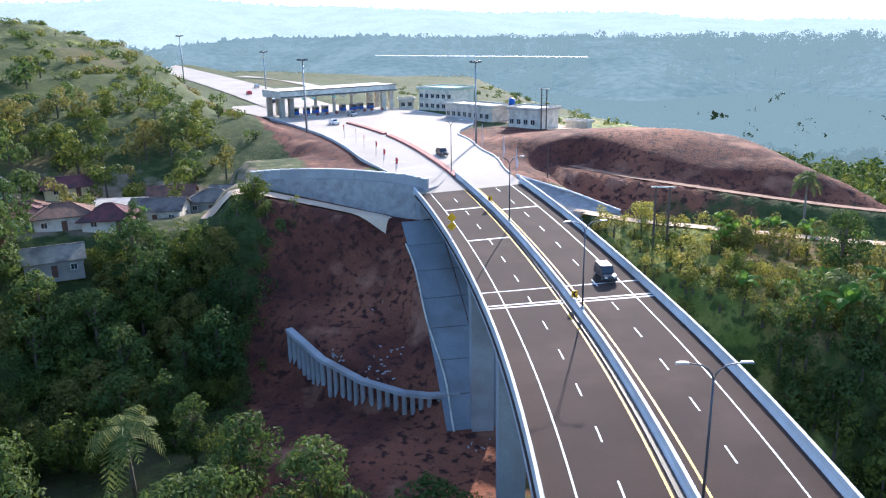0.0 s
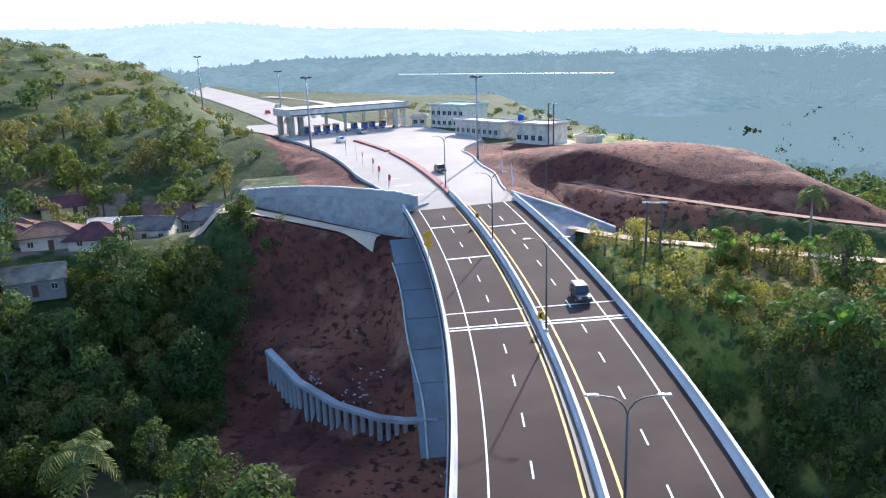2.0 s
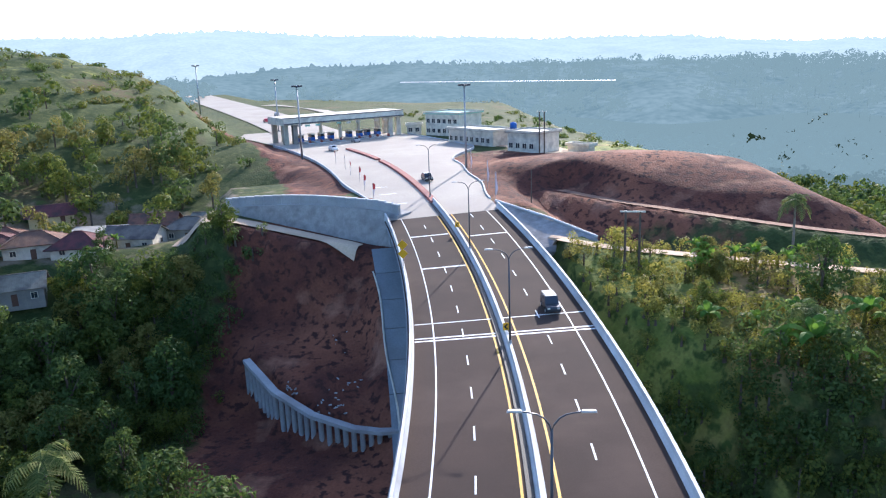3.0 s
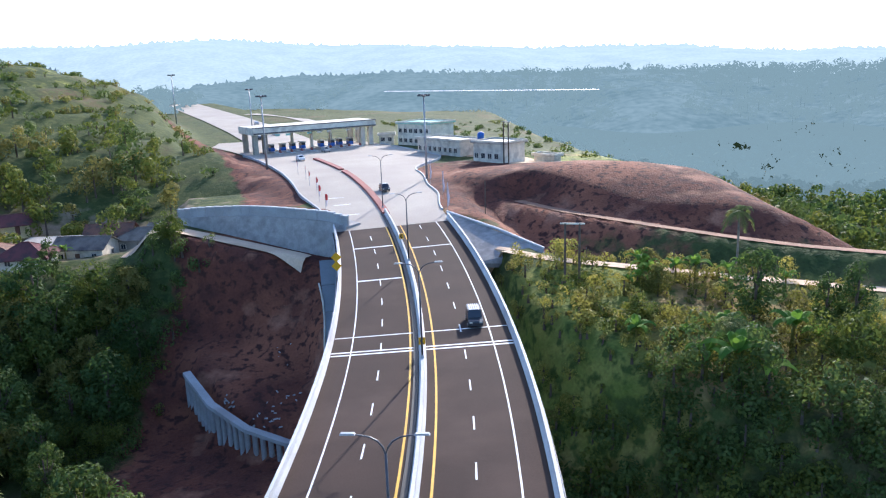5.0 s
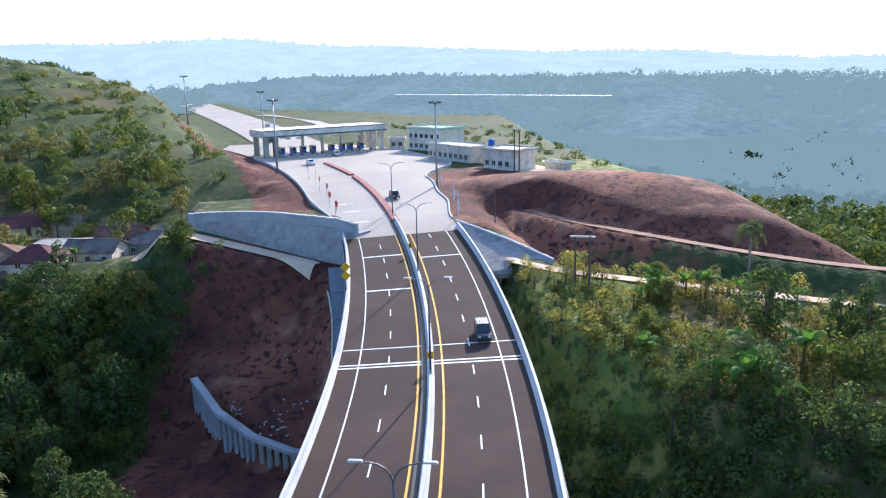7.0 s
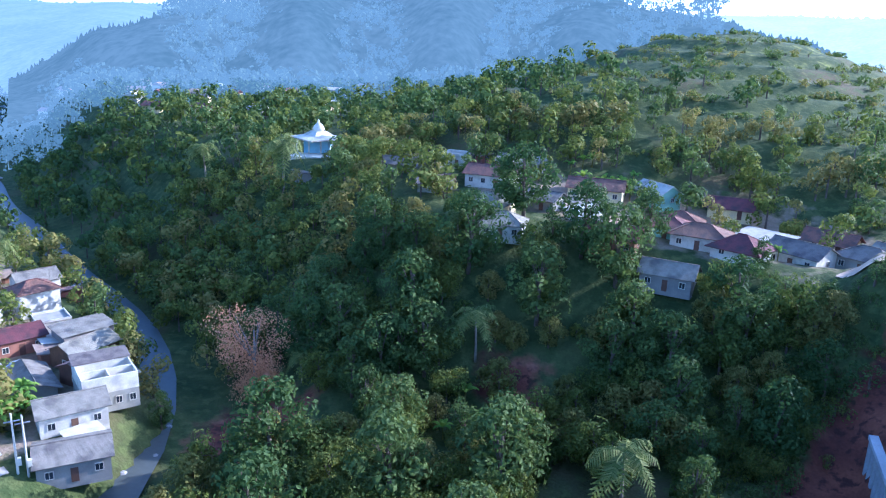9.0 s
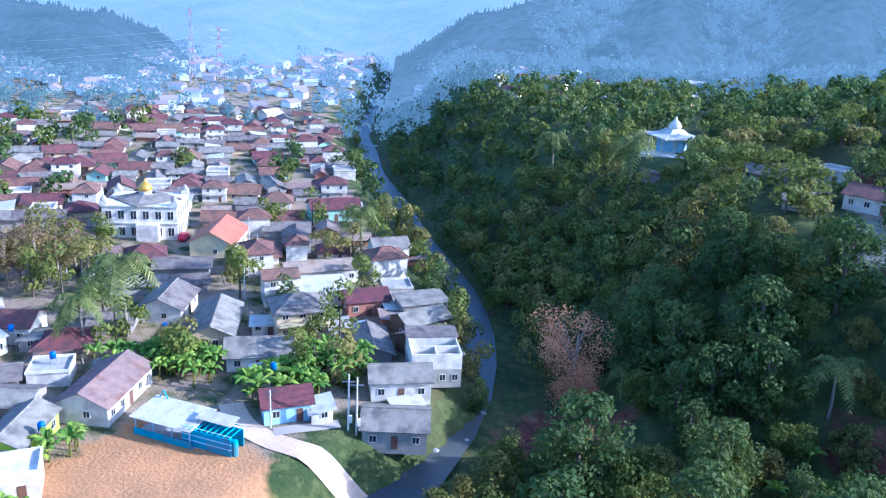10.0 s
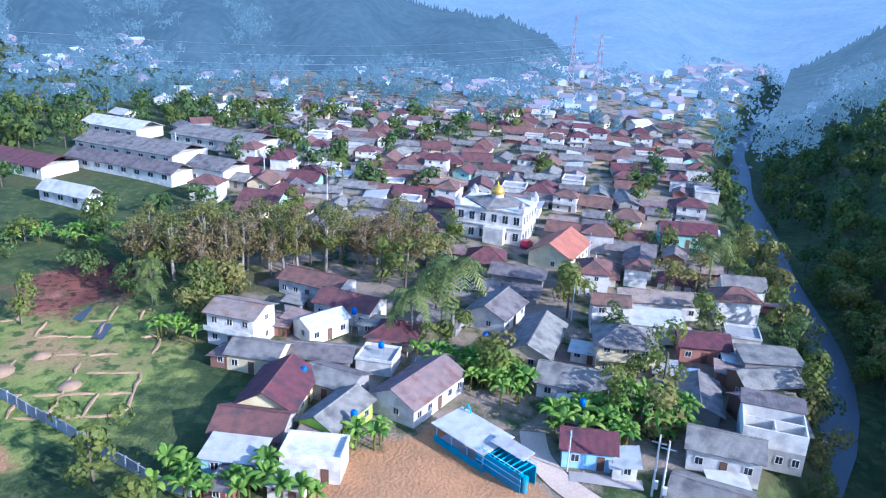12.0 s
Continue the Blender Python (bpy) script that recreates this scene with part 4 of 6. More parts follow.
def house(name, label, w, d, h, roof="gable", roof_mat="red_tile", wall_mat="white_wall", rise=1.6, eave=0.5, storeys=1, group="", porch=False, category="house", plain=False):
    """A house with its ridge along x, on its own base; w along the ridge."""
    t = thing(name, label, category, group=group)
    if plain and storeys == 1:
        h, eave = h - 0.4, eave + 0.25
    g = Geo().box((0, 0, -0.8), (w, d, h + 0.8))
    if roof == "gable":
        for x in (-w / 2, w / 2):
            q = 0.2 if x < 0 else -0.2
            g.add([(x, -d / 2, h), (x, d / 2, h), (x, 0, h + rise), (x + q, -d / 2, h), (x + q, d / 2, h), (x + q, 0, h + rise)], [(0, 1, 2), (5, 4, 3), (0, 2, 5, 3), (1, 4, 5, 2)])
    part("wall", g, M[wall_mat], t)
    a, b = w / 2 + eave, d / 2 + eave
    dz = rise * eave / (d / 2)
    if roof == "gable":
        for k in (-1, 1):
            q = [(-a, b * k, h - dz + 0.1), (a, b * k, h - dz + 0.1), (a, 0, h + rise + 0.1), (-a, 0, h + rise + 0.1)]
            part("roof", Geo().slab(q if k < 0 else [q[1], q[0], q[3], q[2]], 0.1), M[roof_mat], t)
        part("ridge_cap", Geo().tube([(-a, 0, h + rise + 0.08), (a, 0, h + rise + 0.08)], 0.14, 6), M[roof_mat], t)
    elif roof == "hip":
        r = max(0.3, w / 2 - d / 2)
        z0, z1 = h - dz + 0.1, h + rise + 0.1
        g = Geo().add([(-a, -b, z0), (a, -b, z0), (a, b, z0), (-a, b, z0), (-r, 0, z1), (r, 0, z1), (-a, -b, z0 - 0.14), (a, -b, z0 - 0.14), (a, b, z0 - 0.14), (-a, b, z0 - 0.14)],
                      [(0, 1, 5, 4), (1, 2, 5), (2, 3, 4, 5), (3, 0, 4), (6, 7, 1, 0), (7, 8, 2, 1), (8, 9, 3, 2), (9, 6, 0, 3), (9, 8, 7, 6)])
        part("roof", g, M[roof_mat], t)
        g = Geo().tube([(-r, 0, z1), (r, 0, z1)], 0.13, 6)
        for x, y in ((-a, -b), (a, -b), (a, b), (-a, b)):
            g.tube([(r if x > 0 else -r, 0, z1), (x, y, z0)], 0.1, 5)
        part("ridge_cap", g, M[roof_mat], t)
    elif roof == "shed":
        part("roof", Geo().slab([(-a, -b, h + 0.05), (a, -b, h + 0.05), (a, b, h + rise), (-a, b, h + rise)], 0.08), M[roof_mat], t)
    else:
        part("roof", Geo().box((0, 0, h), (w + 0.3, d + 0.3, 0.18)), M[roof_mat], t)
        g = Geo()
        for x, y, sx, sy in ((0, -d / 2, w + 0.3, 0.18), (0, d / 2, w + 0.3, 0.18), (-w / 2, 0, 0.18, d), (w / 2, 0, 0.18, d)):
            g.box((x, y, h + 0.18), (sx, sy, 0.5))
        part("roof_parapet", g, M[wall_mat], t)
    for s in range(storeys):
        z = s * 3.0
        n = 2 if plain else max(2, int(w / 2.6))
        for i in range(n):
            x = -w / 2 + w * (i + 0.5) / n
            if s == 0 and i == n // 2:
                door(t, x, -d / 2, 0, 0)
            else:
                window(t, x, -d / 2, z + 0.95, 1.1, 1.15, 0)
            if i % 2 == 0 and not plain:
                window(t, x, d / 2, z + 1.0, 1.0, 1.1, 180)
        window(t, w / 2, d * 0.1, z + 1.0, 1.0, 1.1, 90)
        if not plain:
            window(t, -w / 2, -d * 0.1, z + 1.0, 1.0, 1.1, -90)
        if s:
            g = Geo().box((0, -d / 2 - 0.55, z - 0.1), (w, 1.1, 0.14))
            g.box((0, -d / 2 - 1.06, z + 0.04), (w, 0.09, 0.75))
            part("balcony", g, M[wall_mat], t)
    if porch:
        pz = min(h - 0.35, 2.5)
        part("porch_roof", Geo().slab([(-w / 2, -d / 2 - 1.9, pz - 0.25), (w / 2, -d / 2 - 1.9, pz - 0.25), (w / 2, -d / 2, pz + 0.2), (-w / 2, -d / 2, pz + 0.2)], 0.07), M[roof_mat], t)
        for x in (-w / 2 + 0.2, 0, w / 2 - 0.2):
            part("post", Geo().box((x, -d / 2 - 1.75, -0.6), (0.13, 0.13, pz + 0.35)), M["white_wall"], t)
    return t


FILL = [
    house("house", "low village house with brown-red tiled gable roof", 9, 6.5, 2.9, "gable", "red_tile", "cream_wall", 1.7, 0.6, group="village houses", plain=True),
    house("house", "village house with brown-red hipped tile roof and porch", 8, 7, 2.9, "hip", "red_tile", "cream_wall", 1.9, 0.6, group="village houses", plain=True, porch=True),
    house("house", "long village house with weathered grey sheet roof", 11, 6, 2.8, "gable", "grey_sheet", "grey_wall", 1.2, 0.5, group="village houses", plain=True),
    house("house", "small house with grey sheet roof and cement walls", 7, 5.5, 2.7, "gable", "grey_sheet", "grey_wall", 1.1, 0.5, group="village houses", plain=True),
    house("house", "white two-storey village house with red tiled roof", 8.5, 6.5, 5.8, "hip", "red_tile", "white_wall", 1.7, 0.5, 2, group="village houses", plain=True),
    house("house", "village house with dark red tiles and pale green walls", 10, 6.5, 2.9, "gable", "red_tile", "green_wall", 1.8, 0.6, group="village houses", plain=True, porch=True),
    house("house", "flat-roofed white house with low roof parapet", 7, 6.5, 3.2, "flat", "grey_wall", "white_wall", group="village houses", plain=True),
    house("house", "small house with bright zinc roof", 7.5, 5.5, 2.7, "shed", "white_sheet", "white_wall", 0.9, 0.4, group="village houses", plain=True),
    house("house", "village house with rusty sheet roof", 8, 5.5, 2.7, "gable", "rust_sheet", "brick_wall", 1.2, 0.5, group="village houses", plain=True),
    house("house", "village house with orange-red tiled hipped roof", 8.5, 7, 2.9, "hip", "red_tile", "white_wall", 2.0, 0.6, group="village houses", plain=True),
]


# ---- works round the abutment ----
# masonry wing wall with a stepped concrete coping
def wall_line(line, step):
    pts = []
    for (ax, ay), (bx, by) in zip(line, line[1:]):
        n = max(1, round(math.hypot(bx - ax, by - ay) / step))
        pts += [(ax + (bx - ax) * k / n, ay + (by - ay) * k / n) for k in range(n)]
    return [Vector((*p, 0)) for p in pts + [line[-1]]]


wing = thing("wing_wall", "curved grey rubble-stone wing wall with stepped concrete parapet", "retaining wall")
pts = wall_line(WING_WALL, 1.9)
rows = []
for i, p in enumerate(pts):
    u = i / (len(pts) - 1)
    d = (pts[min(i + 1, len(pts) - 1)] - pts[max(i - 1, 0)]).normalized()
    n = Vector((-d.y, d.x, 0))    # towards the path
    top, low = 3.0 + 1.2 * math.sin(3.1 * u), -3.9 + 5.6 * u
    lean = 0.8 + 1.9 * (1 - u)
    rows.append([p + n * lean + Vector((0, 0, low)), p + n * 0.75 + Vector((0, 0, top)), p - n * 3.4 + Vector((0, 0, top)), p - n * 3.4 + Vector((0, 0, low))])
part("masonry", Geo().sweep(rows), M["stone"], wing)
for i in range(len(pts) - 1):
    u = (i + 0.5) / (len(pts) - 1)
    a, b = pts[i], pts[i + 1]
    turn = math.atan2(b.y - a.y, b.x - a.x)
    z = 2.9 + 1.2 * math.sin(3.1 * u)
    block = part("parapet_block", Geo().box(((a.x + b.x) / 2, (a.y + b.y) / 2, z), ((b - a).length - 0.05, 0.5, 1.85), turn), M["concrete"], wing)
    part("coping", Geo().box(((a.x + b.x) / 2, (a.y + b.y) / 2, z + 1.85), ((b - a).length - 0.02, 0.7, 0.16), turn), M["barrier"], block)
right_wing = thing("wing_wall", "triangular stone wing wall with pale concrete coping", "retaining wall")
A, B, C, D = road_point(63, 11.4, 0.3), Vector((84.4, 115.8, -0.4)), Vector((83.8, 114.0, -2.6)), road_point(44, 11.6, -4.2)
part("masonry", Geo().slab([D, C, B, A], 0.8), M["stone"], right_wing)
part("coping", Geo().tube([A, A.lerp(B, 0.55) + Vector((0, 0, 0.35)), B], 0.28, 6), M["barrier"], right_wing)

# concrete paved slope below the deck, in bays
slope = thing("slope_paving", "grey concrete slope paving below the bridge in large bays", "slope paving", kind="structure")
for k in range(7):
    s0 = 13.5 + k * 6.2
    for o0, o1 in ((-14.0, -7.1), (-6.9, -0.1), (0.1, 6.9), (7.1, 13.6)):
        q = []
        for s, o in ((s0, o0), (s0, o1), (s0 + 6.05, o1), (s0 + 6.05, o0)):
            p = road_point(s, o)
            q.append((p.x, p.y, -24.2 + 21.5 * min(1, max(0, (s - 14) / 43)) + 0.22))
        part("paving_bay", Geo().slab(q, 0.35), M["slab"], slope)

# row of bored piles with a capping beam
piles = thing("pile_wall", "row of round concrete piles under a capping beam", "retaining wall")
PILES = [(44.6, 97.4), (40, 98.4), (36.5, 100), (31.2, 104.5), (26.5, 111.5), (23, 121)]
pts = wall_line(PILES, 1.45)
cap_z = lambda p: -21.1 + 0.225 * max(0.0, p.y - 97.4)
rows = []
for i, p in enumerate(pts):
    d = (pts[min(i + 1, len(pts) - 1)] - pts[max(i - 1, 0)]).normalized()
    n, z = Vector((-d.y, d.x, 0)), cap_z(p)
    rows.append([p + n * 0.62 + Vector((0, 0, z - 0.6)), p + n * 0.62 + Vector((0, 0, z)), p - n * 0.62 + Vector((0, 0, z)), p - n * 0.62 + Vector((0, 0, z - 0.6))])
part("capping_beam", Geo().sweep(rows), M["concrete"], piles)
pile_mesh = Geo().tube([(0, 0, -6.2), (0, 0, -0.55)], 0.4, 12).mesh("pile", M["concrete"], smooth_faces=False)
for p in pts:
    part("pile", pile_mesh, None, piles, at=pose(p.x, p.y, cap_z(p)))
# drain pipe down the slope
pipe = thing("drain_pipe", "long white plastic drain pipe lying down the slope", "pipe")
rows = []
for k in range(16):
    s = 51 - 38 * k / 15
    p = road_point(s, -14.4 + 0.3 * math.sin(k * 0.7) + 1.6 * (k / 15))
    rows.append((p.x, p.y, float(ground_z(p.x, p.y)) + 0.35))
part("pipe", Geo().tube(rows, 0.16, 8), M["white_wall"], pipe, smooth_faces=True)
rubble = thing("rubble", "broken concrete and timber scraps on the red terrace", "rubble", kind="stuff")
rnd = random.Random(12)
g = Geo()
for cx, cy, n, r in ((37, 110, 10, 3), (34, 105.5, 16, 2.4), (39, 122, 6, 3), (28.5, 112, 14, 2), (44, 88, 8, 4)):
    for _ in range(n):
        x, y = rnd.gauss(cx, r * 0.5), rnd.gauss(cy, r * 0.5)
        g.box((x, y, float(ground_z(x, y)) - 0.05), (rnd.uniform(0.2, 0.9), rnd.uniform(0.1, 0.25), rnd.uniform(0.08, 0.25)), rnd.uniform(0, 3), 0.8)
part("scraps", g, M["concrete"], rubble)
# dirt ways
for way, r in (([(51, 132), (43, 137), (35, 142.5), (28, 147.5), (22, 152), (15, 155)], 6.0), ([(74, 124), (82, 110), (94.6, 101.5), (108, 92), (126, 81), (150, 66)], 4.5)):
    for p in wall_line(way, 3.0):
        TAKEN.append((p.x, p.y, r))
tagged(part("path_west", ribbon([(45.2, 133.9), (41, 136.6), (34.2, 141.4), (27.6, 146), (21.6, 149.8), (13, 153)], 5.0, 0.3, 1.5), M["path"]), "pale dirt path along the foot of the wing wall", "path", kind="structure")
tagged(part("path_east", ribbon([(74, 124), (82, 110), (94.6, 101.5), (108, 92), (126, 81), (150, 66), (190, 40)], 3.3, 0.15, 2.5), M["path"]), "pale dirt road crossing the valley slope", "path", kind="structure")
tagged(part("track_east", ribbon(TRACK, 2.8, 0.12, 2.0), M["earth_track"]), "worn earth track along the red mound", "path", kind="structure")
tagged(part("yard_paving", ribbon([(94, 228), (108, 212), (116, 196), (112, 180)], 14, 0.14, 4), M["path"]), "pale yard beside the toll office", "yard", kind="structure")


# ---- signs, flags, vehicles on the road ----
def warning_sign(x, y, z, turn):
    t = thing("warning_sign", "two yellow diamond warning signs on one post", "traffic sign", pose(x, y, z, 0, 0, turn))
    part("post", Geo().tube([(0, 0, -0.4), (0, 0, 4.2)], 0.06, 6), M["steel"], t)
    for h in (2.3, 3.6):
        part("sign_plate", Geo().add([(0, -0.08, h - 0.75), (0.75, -0.08, h), (0, -0.08, h + 0.75), (-0.75, -0.08, h), (0, -0.04, h - 0.75), (0.75, -0.04, h), (0, -0.04, h + 0.75), (-0.75, -0.04, h)], [(0, 1, 2, 3), (7, 6, 5, 4), (0, 4, 5, 1), (1, 5, 6, 2), (2, 6, 7, 3), (3, 7, 4, 0)]), M["sign_yellow"], t)


warning_sign(*road_point(26, -10.9, 0.9), -12)


def chevron(s):
    t = thing("chevron_sign", "small yellow chevron board with black arrow on the barrier", "traffic sign", pose(*road_point(s, 0, 0.94), 0, 0, -14))
    part("board", Geo().box((0, 0, 0.15), (0.75, 0.06, 0.85)), M["sign_yellow"], t)
    part("post", Geo().box((0, 0.05, 0), (0.08, 0.05, 0.8)), M["steel"], t)
    part("arrow", Geo().add([(0.22, -0.04, 0.9), (-0.02, -0.04, 0.9), (-0.26, -0.04, 0.57), (-0.02, -0.04, 0.24), (0.22, -0.04, 0.24), (-0.02, -0.04, 0.57)], [(0, 1, 2, 5), (5, 2, 3, 4)]), M["black"], t)


for s in (-1.5, 45):
    chevron(s)
for k, s in enumerate((65, 77, 93)):
    t = thing("feather_flag", "tall pale pink feather flag beside the road", "flag", pose(*road_point(s, right_edge(s) + 1.0, 0.0), 0, 0, 30 + 10 * k), group="feather flags")
    part("pole", Geo().tube([(0, 0, -0.5), (0, 0, 5.2), (0.3, 0, 5.6)], [0.04, 0.03, 0.02], 5), M["steel"], t)
    part("cloth", Geo().sweep([[(0.03, 0.02, z), (0.1 + 0.55 * math.sin((5.6 - z) / 4.8 * 2.4) + 0.05, 0.1 * math.sin(z * 2), z)] for z in (0.9, 1.6, 2.4, 3.2, 4.0, 4.8, 5.5)], closed=False), M["flag"], t)
for k in range(6):
    s, o = 74 + 9 * k, -11.2 - 0.5 * (k % 2)
    t = thing("small_flag", "small red and white flag on a thin pole", "flag", pose(*road_point(s, o), 0, 0, 20 * k), group="small flags")
    part("pole", Geo().tube([(0, 0, 0), (0, 0, 3.6)], 0.04, 5), M["steel"], t)
    part("cloth", Geo().sweep([[(0.04, 0, z), (0.05 + 0.5 * w, 0.08 * math.sin(4 * z), z)] for z, w in ((2.3, 0.75), (2.8, 0.95), (3.2, 1.0), (3.55, 0.6))], closed=False), M["flag_red"], t)
    part("cloth", Geo().sweep([[(0.04, 0, z), (0.05 + 0.5 * w, 0.08 * math.sin(4 * z), z)] for z, w in ((1.0, 0.1), (1.5, 0.45), (2.0, 0.65), (2.29, 0.75))], closed=False), M["flag"], t)


def car(label, paint, long=4.3, high=1.75, wide=1.75, van=False):
    t = thing("car", label, "car")
    a = long / 2
    side = [(-a, 0.35), (-a, 0.95), (-a + 0.15, 1.05), (-a + (0.25 if van else 0.9), high - 0.05), (a * 0.25, high), (a * 0.48, 1.05), (a * 0.92, 0.92), (a, 0.7), (a, 0.35)]
    g = Geo().sweep([[(x, y * (0.86 if z > 1.2 else 1.0), z) for x, z in side] for y in (-wide / 2, -wide / 2 + 0.08, wide / 2 - 0.08, wide / 2)])
    part("body", g, M[paint], t)
    part("windscreen", Geo().slab([(a * 0.47, -0.62, 1.1), (a * 0.47, 0.62, 1.1), (a * 0.27, 0.58, high - 0.06), (a * 0.27, -0.58, high - 0.06)], -0.03), M["glass"], t)
    for y in (-1, 1):
        part("side_window", Geo().box((-a * 0.3, y * wide * 0.44, 1.12), (a * 1.05, 0.06, high - 1.3)), M["glass"], t)
        part("headlight", Geo().box((a - 0.03, y * 0.6, 0.68), (0.1, 0.34, 0.18)), M["white_wall"], t)
        for x in (-a * 0.62, a * 0.62):
            w = part("wheel", Geo().tube([(x, y * (wide / 2 - 0.2), 0.33), (x, y * (wide / 2 + 0.02), 0.33)], 0.33, 12), M["rubber"], t)
            part("rim", Geo().tube([(x, y * (wide / 2 + 0.02), 0.33), (x, y * (wide / 2 + 0.05), 0.33)], 0.19, 10), M["steel"], w)
    if van:
        for k in range(5):
            part("roof_rib", Geo().box((-0.55, -0.5 + 0.25 * k, high - 0.02), (2.2, 0.08, 0.05)), M["car_white"], t)
    return t


def on_road(c, s, o, back=True):
    h = ROAD_H + ROAD_K * s
    c.matrix_basis = pose(*road_point(s, o, 0.01), 0, 0, math.degrees(-h) + (-90 if back else 90))


on_road(car("silver-roofed dark van driving on the bridge", "car_dark", 4.4, 1.9, 1.75, True), 7, 6.6)
on_road(car("dark grey car on the plaza paving", "car_dark", 4.2, 1.7), 88, 3.4)
on_road(car("white car coming out of the gate", "car_white", 4.2, 1.6), 150, -4.5)
on_road(car("silver car queueing at the gate", "car_silver", 4.2, 1.6), 168, 9)
for k, (x, y) in enumerate(((50, 300), (58, 318), (47, 345), (55, 380))):
    c = car("small car on the highway behind the gate", ("car_dark", "car_white", "car_red", "car_silver")[k])
    c.matrix_basis = stand(x, y, 95, -0.32)

# ---- toll office buildings ----
def office(label, x, y, turn, w, d, h, storeys, band):
    t = thing("office_building", label, "office building", stand(x, y, turn))
    part("wall", Geo().box((0, 0, -0.5), (w, d, h + 0.5)), M["white_wall"], t)
    part("roof", Geo().box((0, 0, h), (w + 1.2, d + 1.2, 0.35)), M[band], t)
    g = Geo()
    for cx, cy, sx, sy in ((0, -d / 2 - 0.5, w + 1.2, 0.25), (0, d / 2 + 0.5, w + 1.2, 0.25), (-w / 2 - 0.5, 0, 0.25, d + 0.8), (w / 2 + 0.5, 0, 0.25, d + 0.8)):
        g.box((cx, cy, h + 0.35), (sx, sy, 0.45))
    part("roof_rim", g, M["white_wall"], t)
    for s in range(storeys):
        for i in range(int(w / 2.4)):
            window(t, -w / 2 + 1.2 + 2.4 * i, -d / 2, 0.9 + 3.3 * s, 1.5, 1.5, 0)
        for i in range(int(d / 3)):
            window(t, -w / 2, -d / 2 + 1.5 + 3 * i, 0.9 + 3.3 * s, 1.5, 1.5, -90)


office("two-storey white toll office with green roof band", 103, 252, -58, 15, 12, 7.2, 2, "green_wall")
office("single-storey white office with flat roof", 100.5, 219, -68, 20, 8, 4.2, 1, "white_sheet")
office("square white utility building with flat roof", 107.5, 195, -62, 11, 9, 5.0, 1, "white_sheet")
office("low white storage container on the yard", 121.5, 193.5, -62, 7, 3, 1.9, 0, "white_sheet")
office("small white guard pavilion beside the gate", 91.5, 262, -15, 5, 5, 3.0, 1, "white_sheet")
tank = thing("water_tank", "blue water tank on a white stand", "water tank", stand(107, 208, 10))
for x in (-0.8, 0.8):
    for y in (-0.8, 0.8):
        part("leg", Geo().box((x, y, -0.3), (0.15, 0.15, 5)), M["white_wall"], tank)
part("tank", Geo().lathe((0, 0, 4.7), [(0.1, 0), (1.0, 0.1), (1.0, 1.8), (0.5, 2.2), (0.05, 2.25)], 14), M["blue"], tank, smooth_faces=True)


def frame_pole(x, y, high, turn, gap=2.2):
    t = thing("pole_frame", "pair of tall poles joined by a pale crossbar", "utility pole", stand(x, y, turn))
    for k in (-1, 1):
        part("pole", Geo().tube([(k * gap / 2, 0, -0.8), (k * gap / 2, 0, high)], [0.2, 0.16], 8), M["bark"], t)
    part("crossbar", Geo().box((0, 0, high - 0.15), (gap + 1.6, 0.25, 0.22)), M["white_wall"], t)


frame_pole(82.2, 100.6, 9.6, -30)
frame_pole(106, 186, 11, -60, 1.6)
for x, y, h in ((83.2, 141.5, 7), (128, 79, 4.5), (112, 90.5, 4), (99, 98.5, 3.5), (88, 107, 2.5), (120, 84, 3)):
    t = thing("utility_pole", "thin dark timber pole", "utility pole", stand(x, y), group="poles along the dirt road")
    part("pole", Geo().tube([(0, 0, -0.5), (0.05, 0, h)], [0.12, 0.09], 7), M["bark"], t)


# ---- houses that stand out, one by one ----
def site(h, x, y, turn, r=5.0, sink=0.0):
    h.matrix_basis = stand(x, y, turn, sink)
    TAKEN.append((x, y, r))
    return h


site(house("house", "small white house with pale blue walls and dark red gable roof", 6.6, 4.6, 2.9, "gable", "red_tile", "blue_wall", 1.5, 0.5), -75.2, 44.6, 79, 4.5)
site(house("house", "long white house, roof half red half grey sheets", 13, 7.5, 3.0, "gable", "rust_sheet", "white_wall", 1.8, 0.5), -89.5, 22.8, 144, 8)
site(house("house", "house with two steep brown-red tiled roofs", 11, 8, 3.0, "gable", "red_tile", "cream_wall", 2.2, 0.6), -87.5, 2.8, 168, 7)
site(house("house", "dark red tiled house with added zinc lean-to", 9, 7, 2.8, "gable", "red_tile", "grey_wall", 1.6, 0.5, porch=True), -79.0, 1.0, 78, 6)
site(house("house", "small house with grey patched roof and lime-green gable wall", 9.5, 5.5, 2.9, "gable", "grey_sheet", "lime_wall", 1.3, 0.5), -82.0, 11.5, 150, 6)
site(house("house", "house with patched grey sheet roofs", 8, 6, 2.8, "gable", "grey_sheet", "grey_wall", 1.1, 0.5), -91.5, 10.5, 62, 5)
site(house("house", "white flat-roofed outbuilding with a terrace wall", 7.5, 5, 3.2, "flat", "white_wall", "white_wall"), -72.3, 9.6, 82, 5)
site(house("shed", "low shed with pale sheets and blue curtain walls", 7, 4.5, 2.5, "shed", "white_sheet", "blue_wall", 0.6, 0.4, category="shed"), -72.6, -0.2, 80, 5)
site(house("house", "white two-storey house with balcony and brown sheet roof", 8.5, 7, 5.8, "gable", "rust_sheet", "white_wall", 1.1, 0.6, 2), -108.5, -6.5, 70, 6)
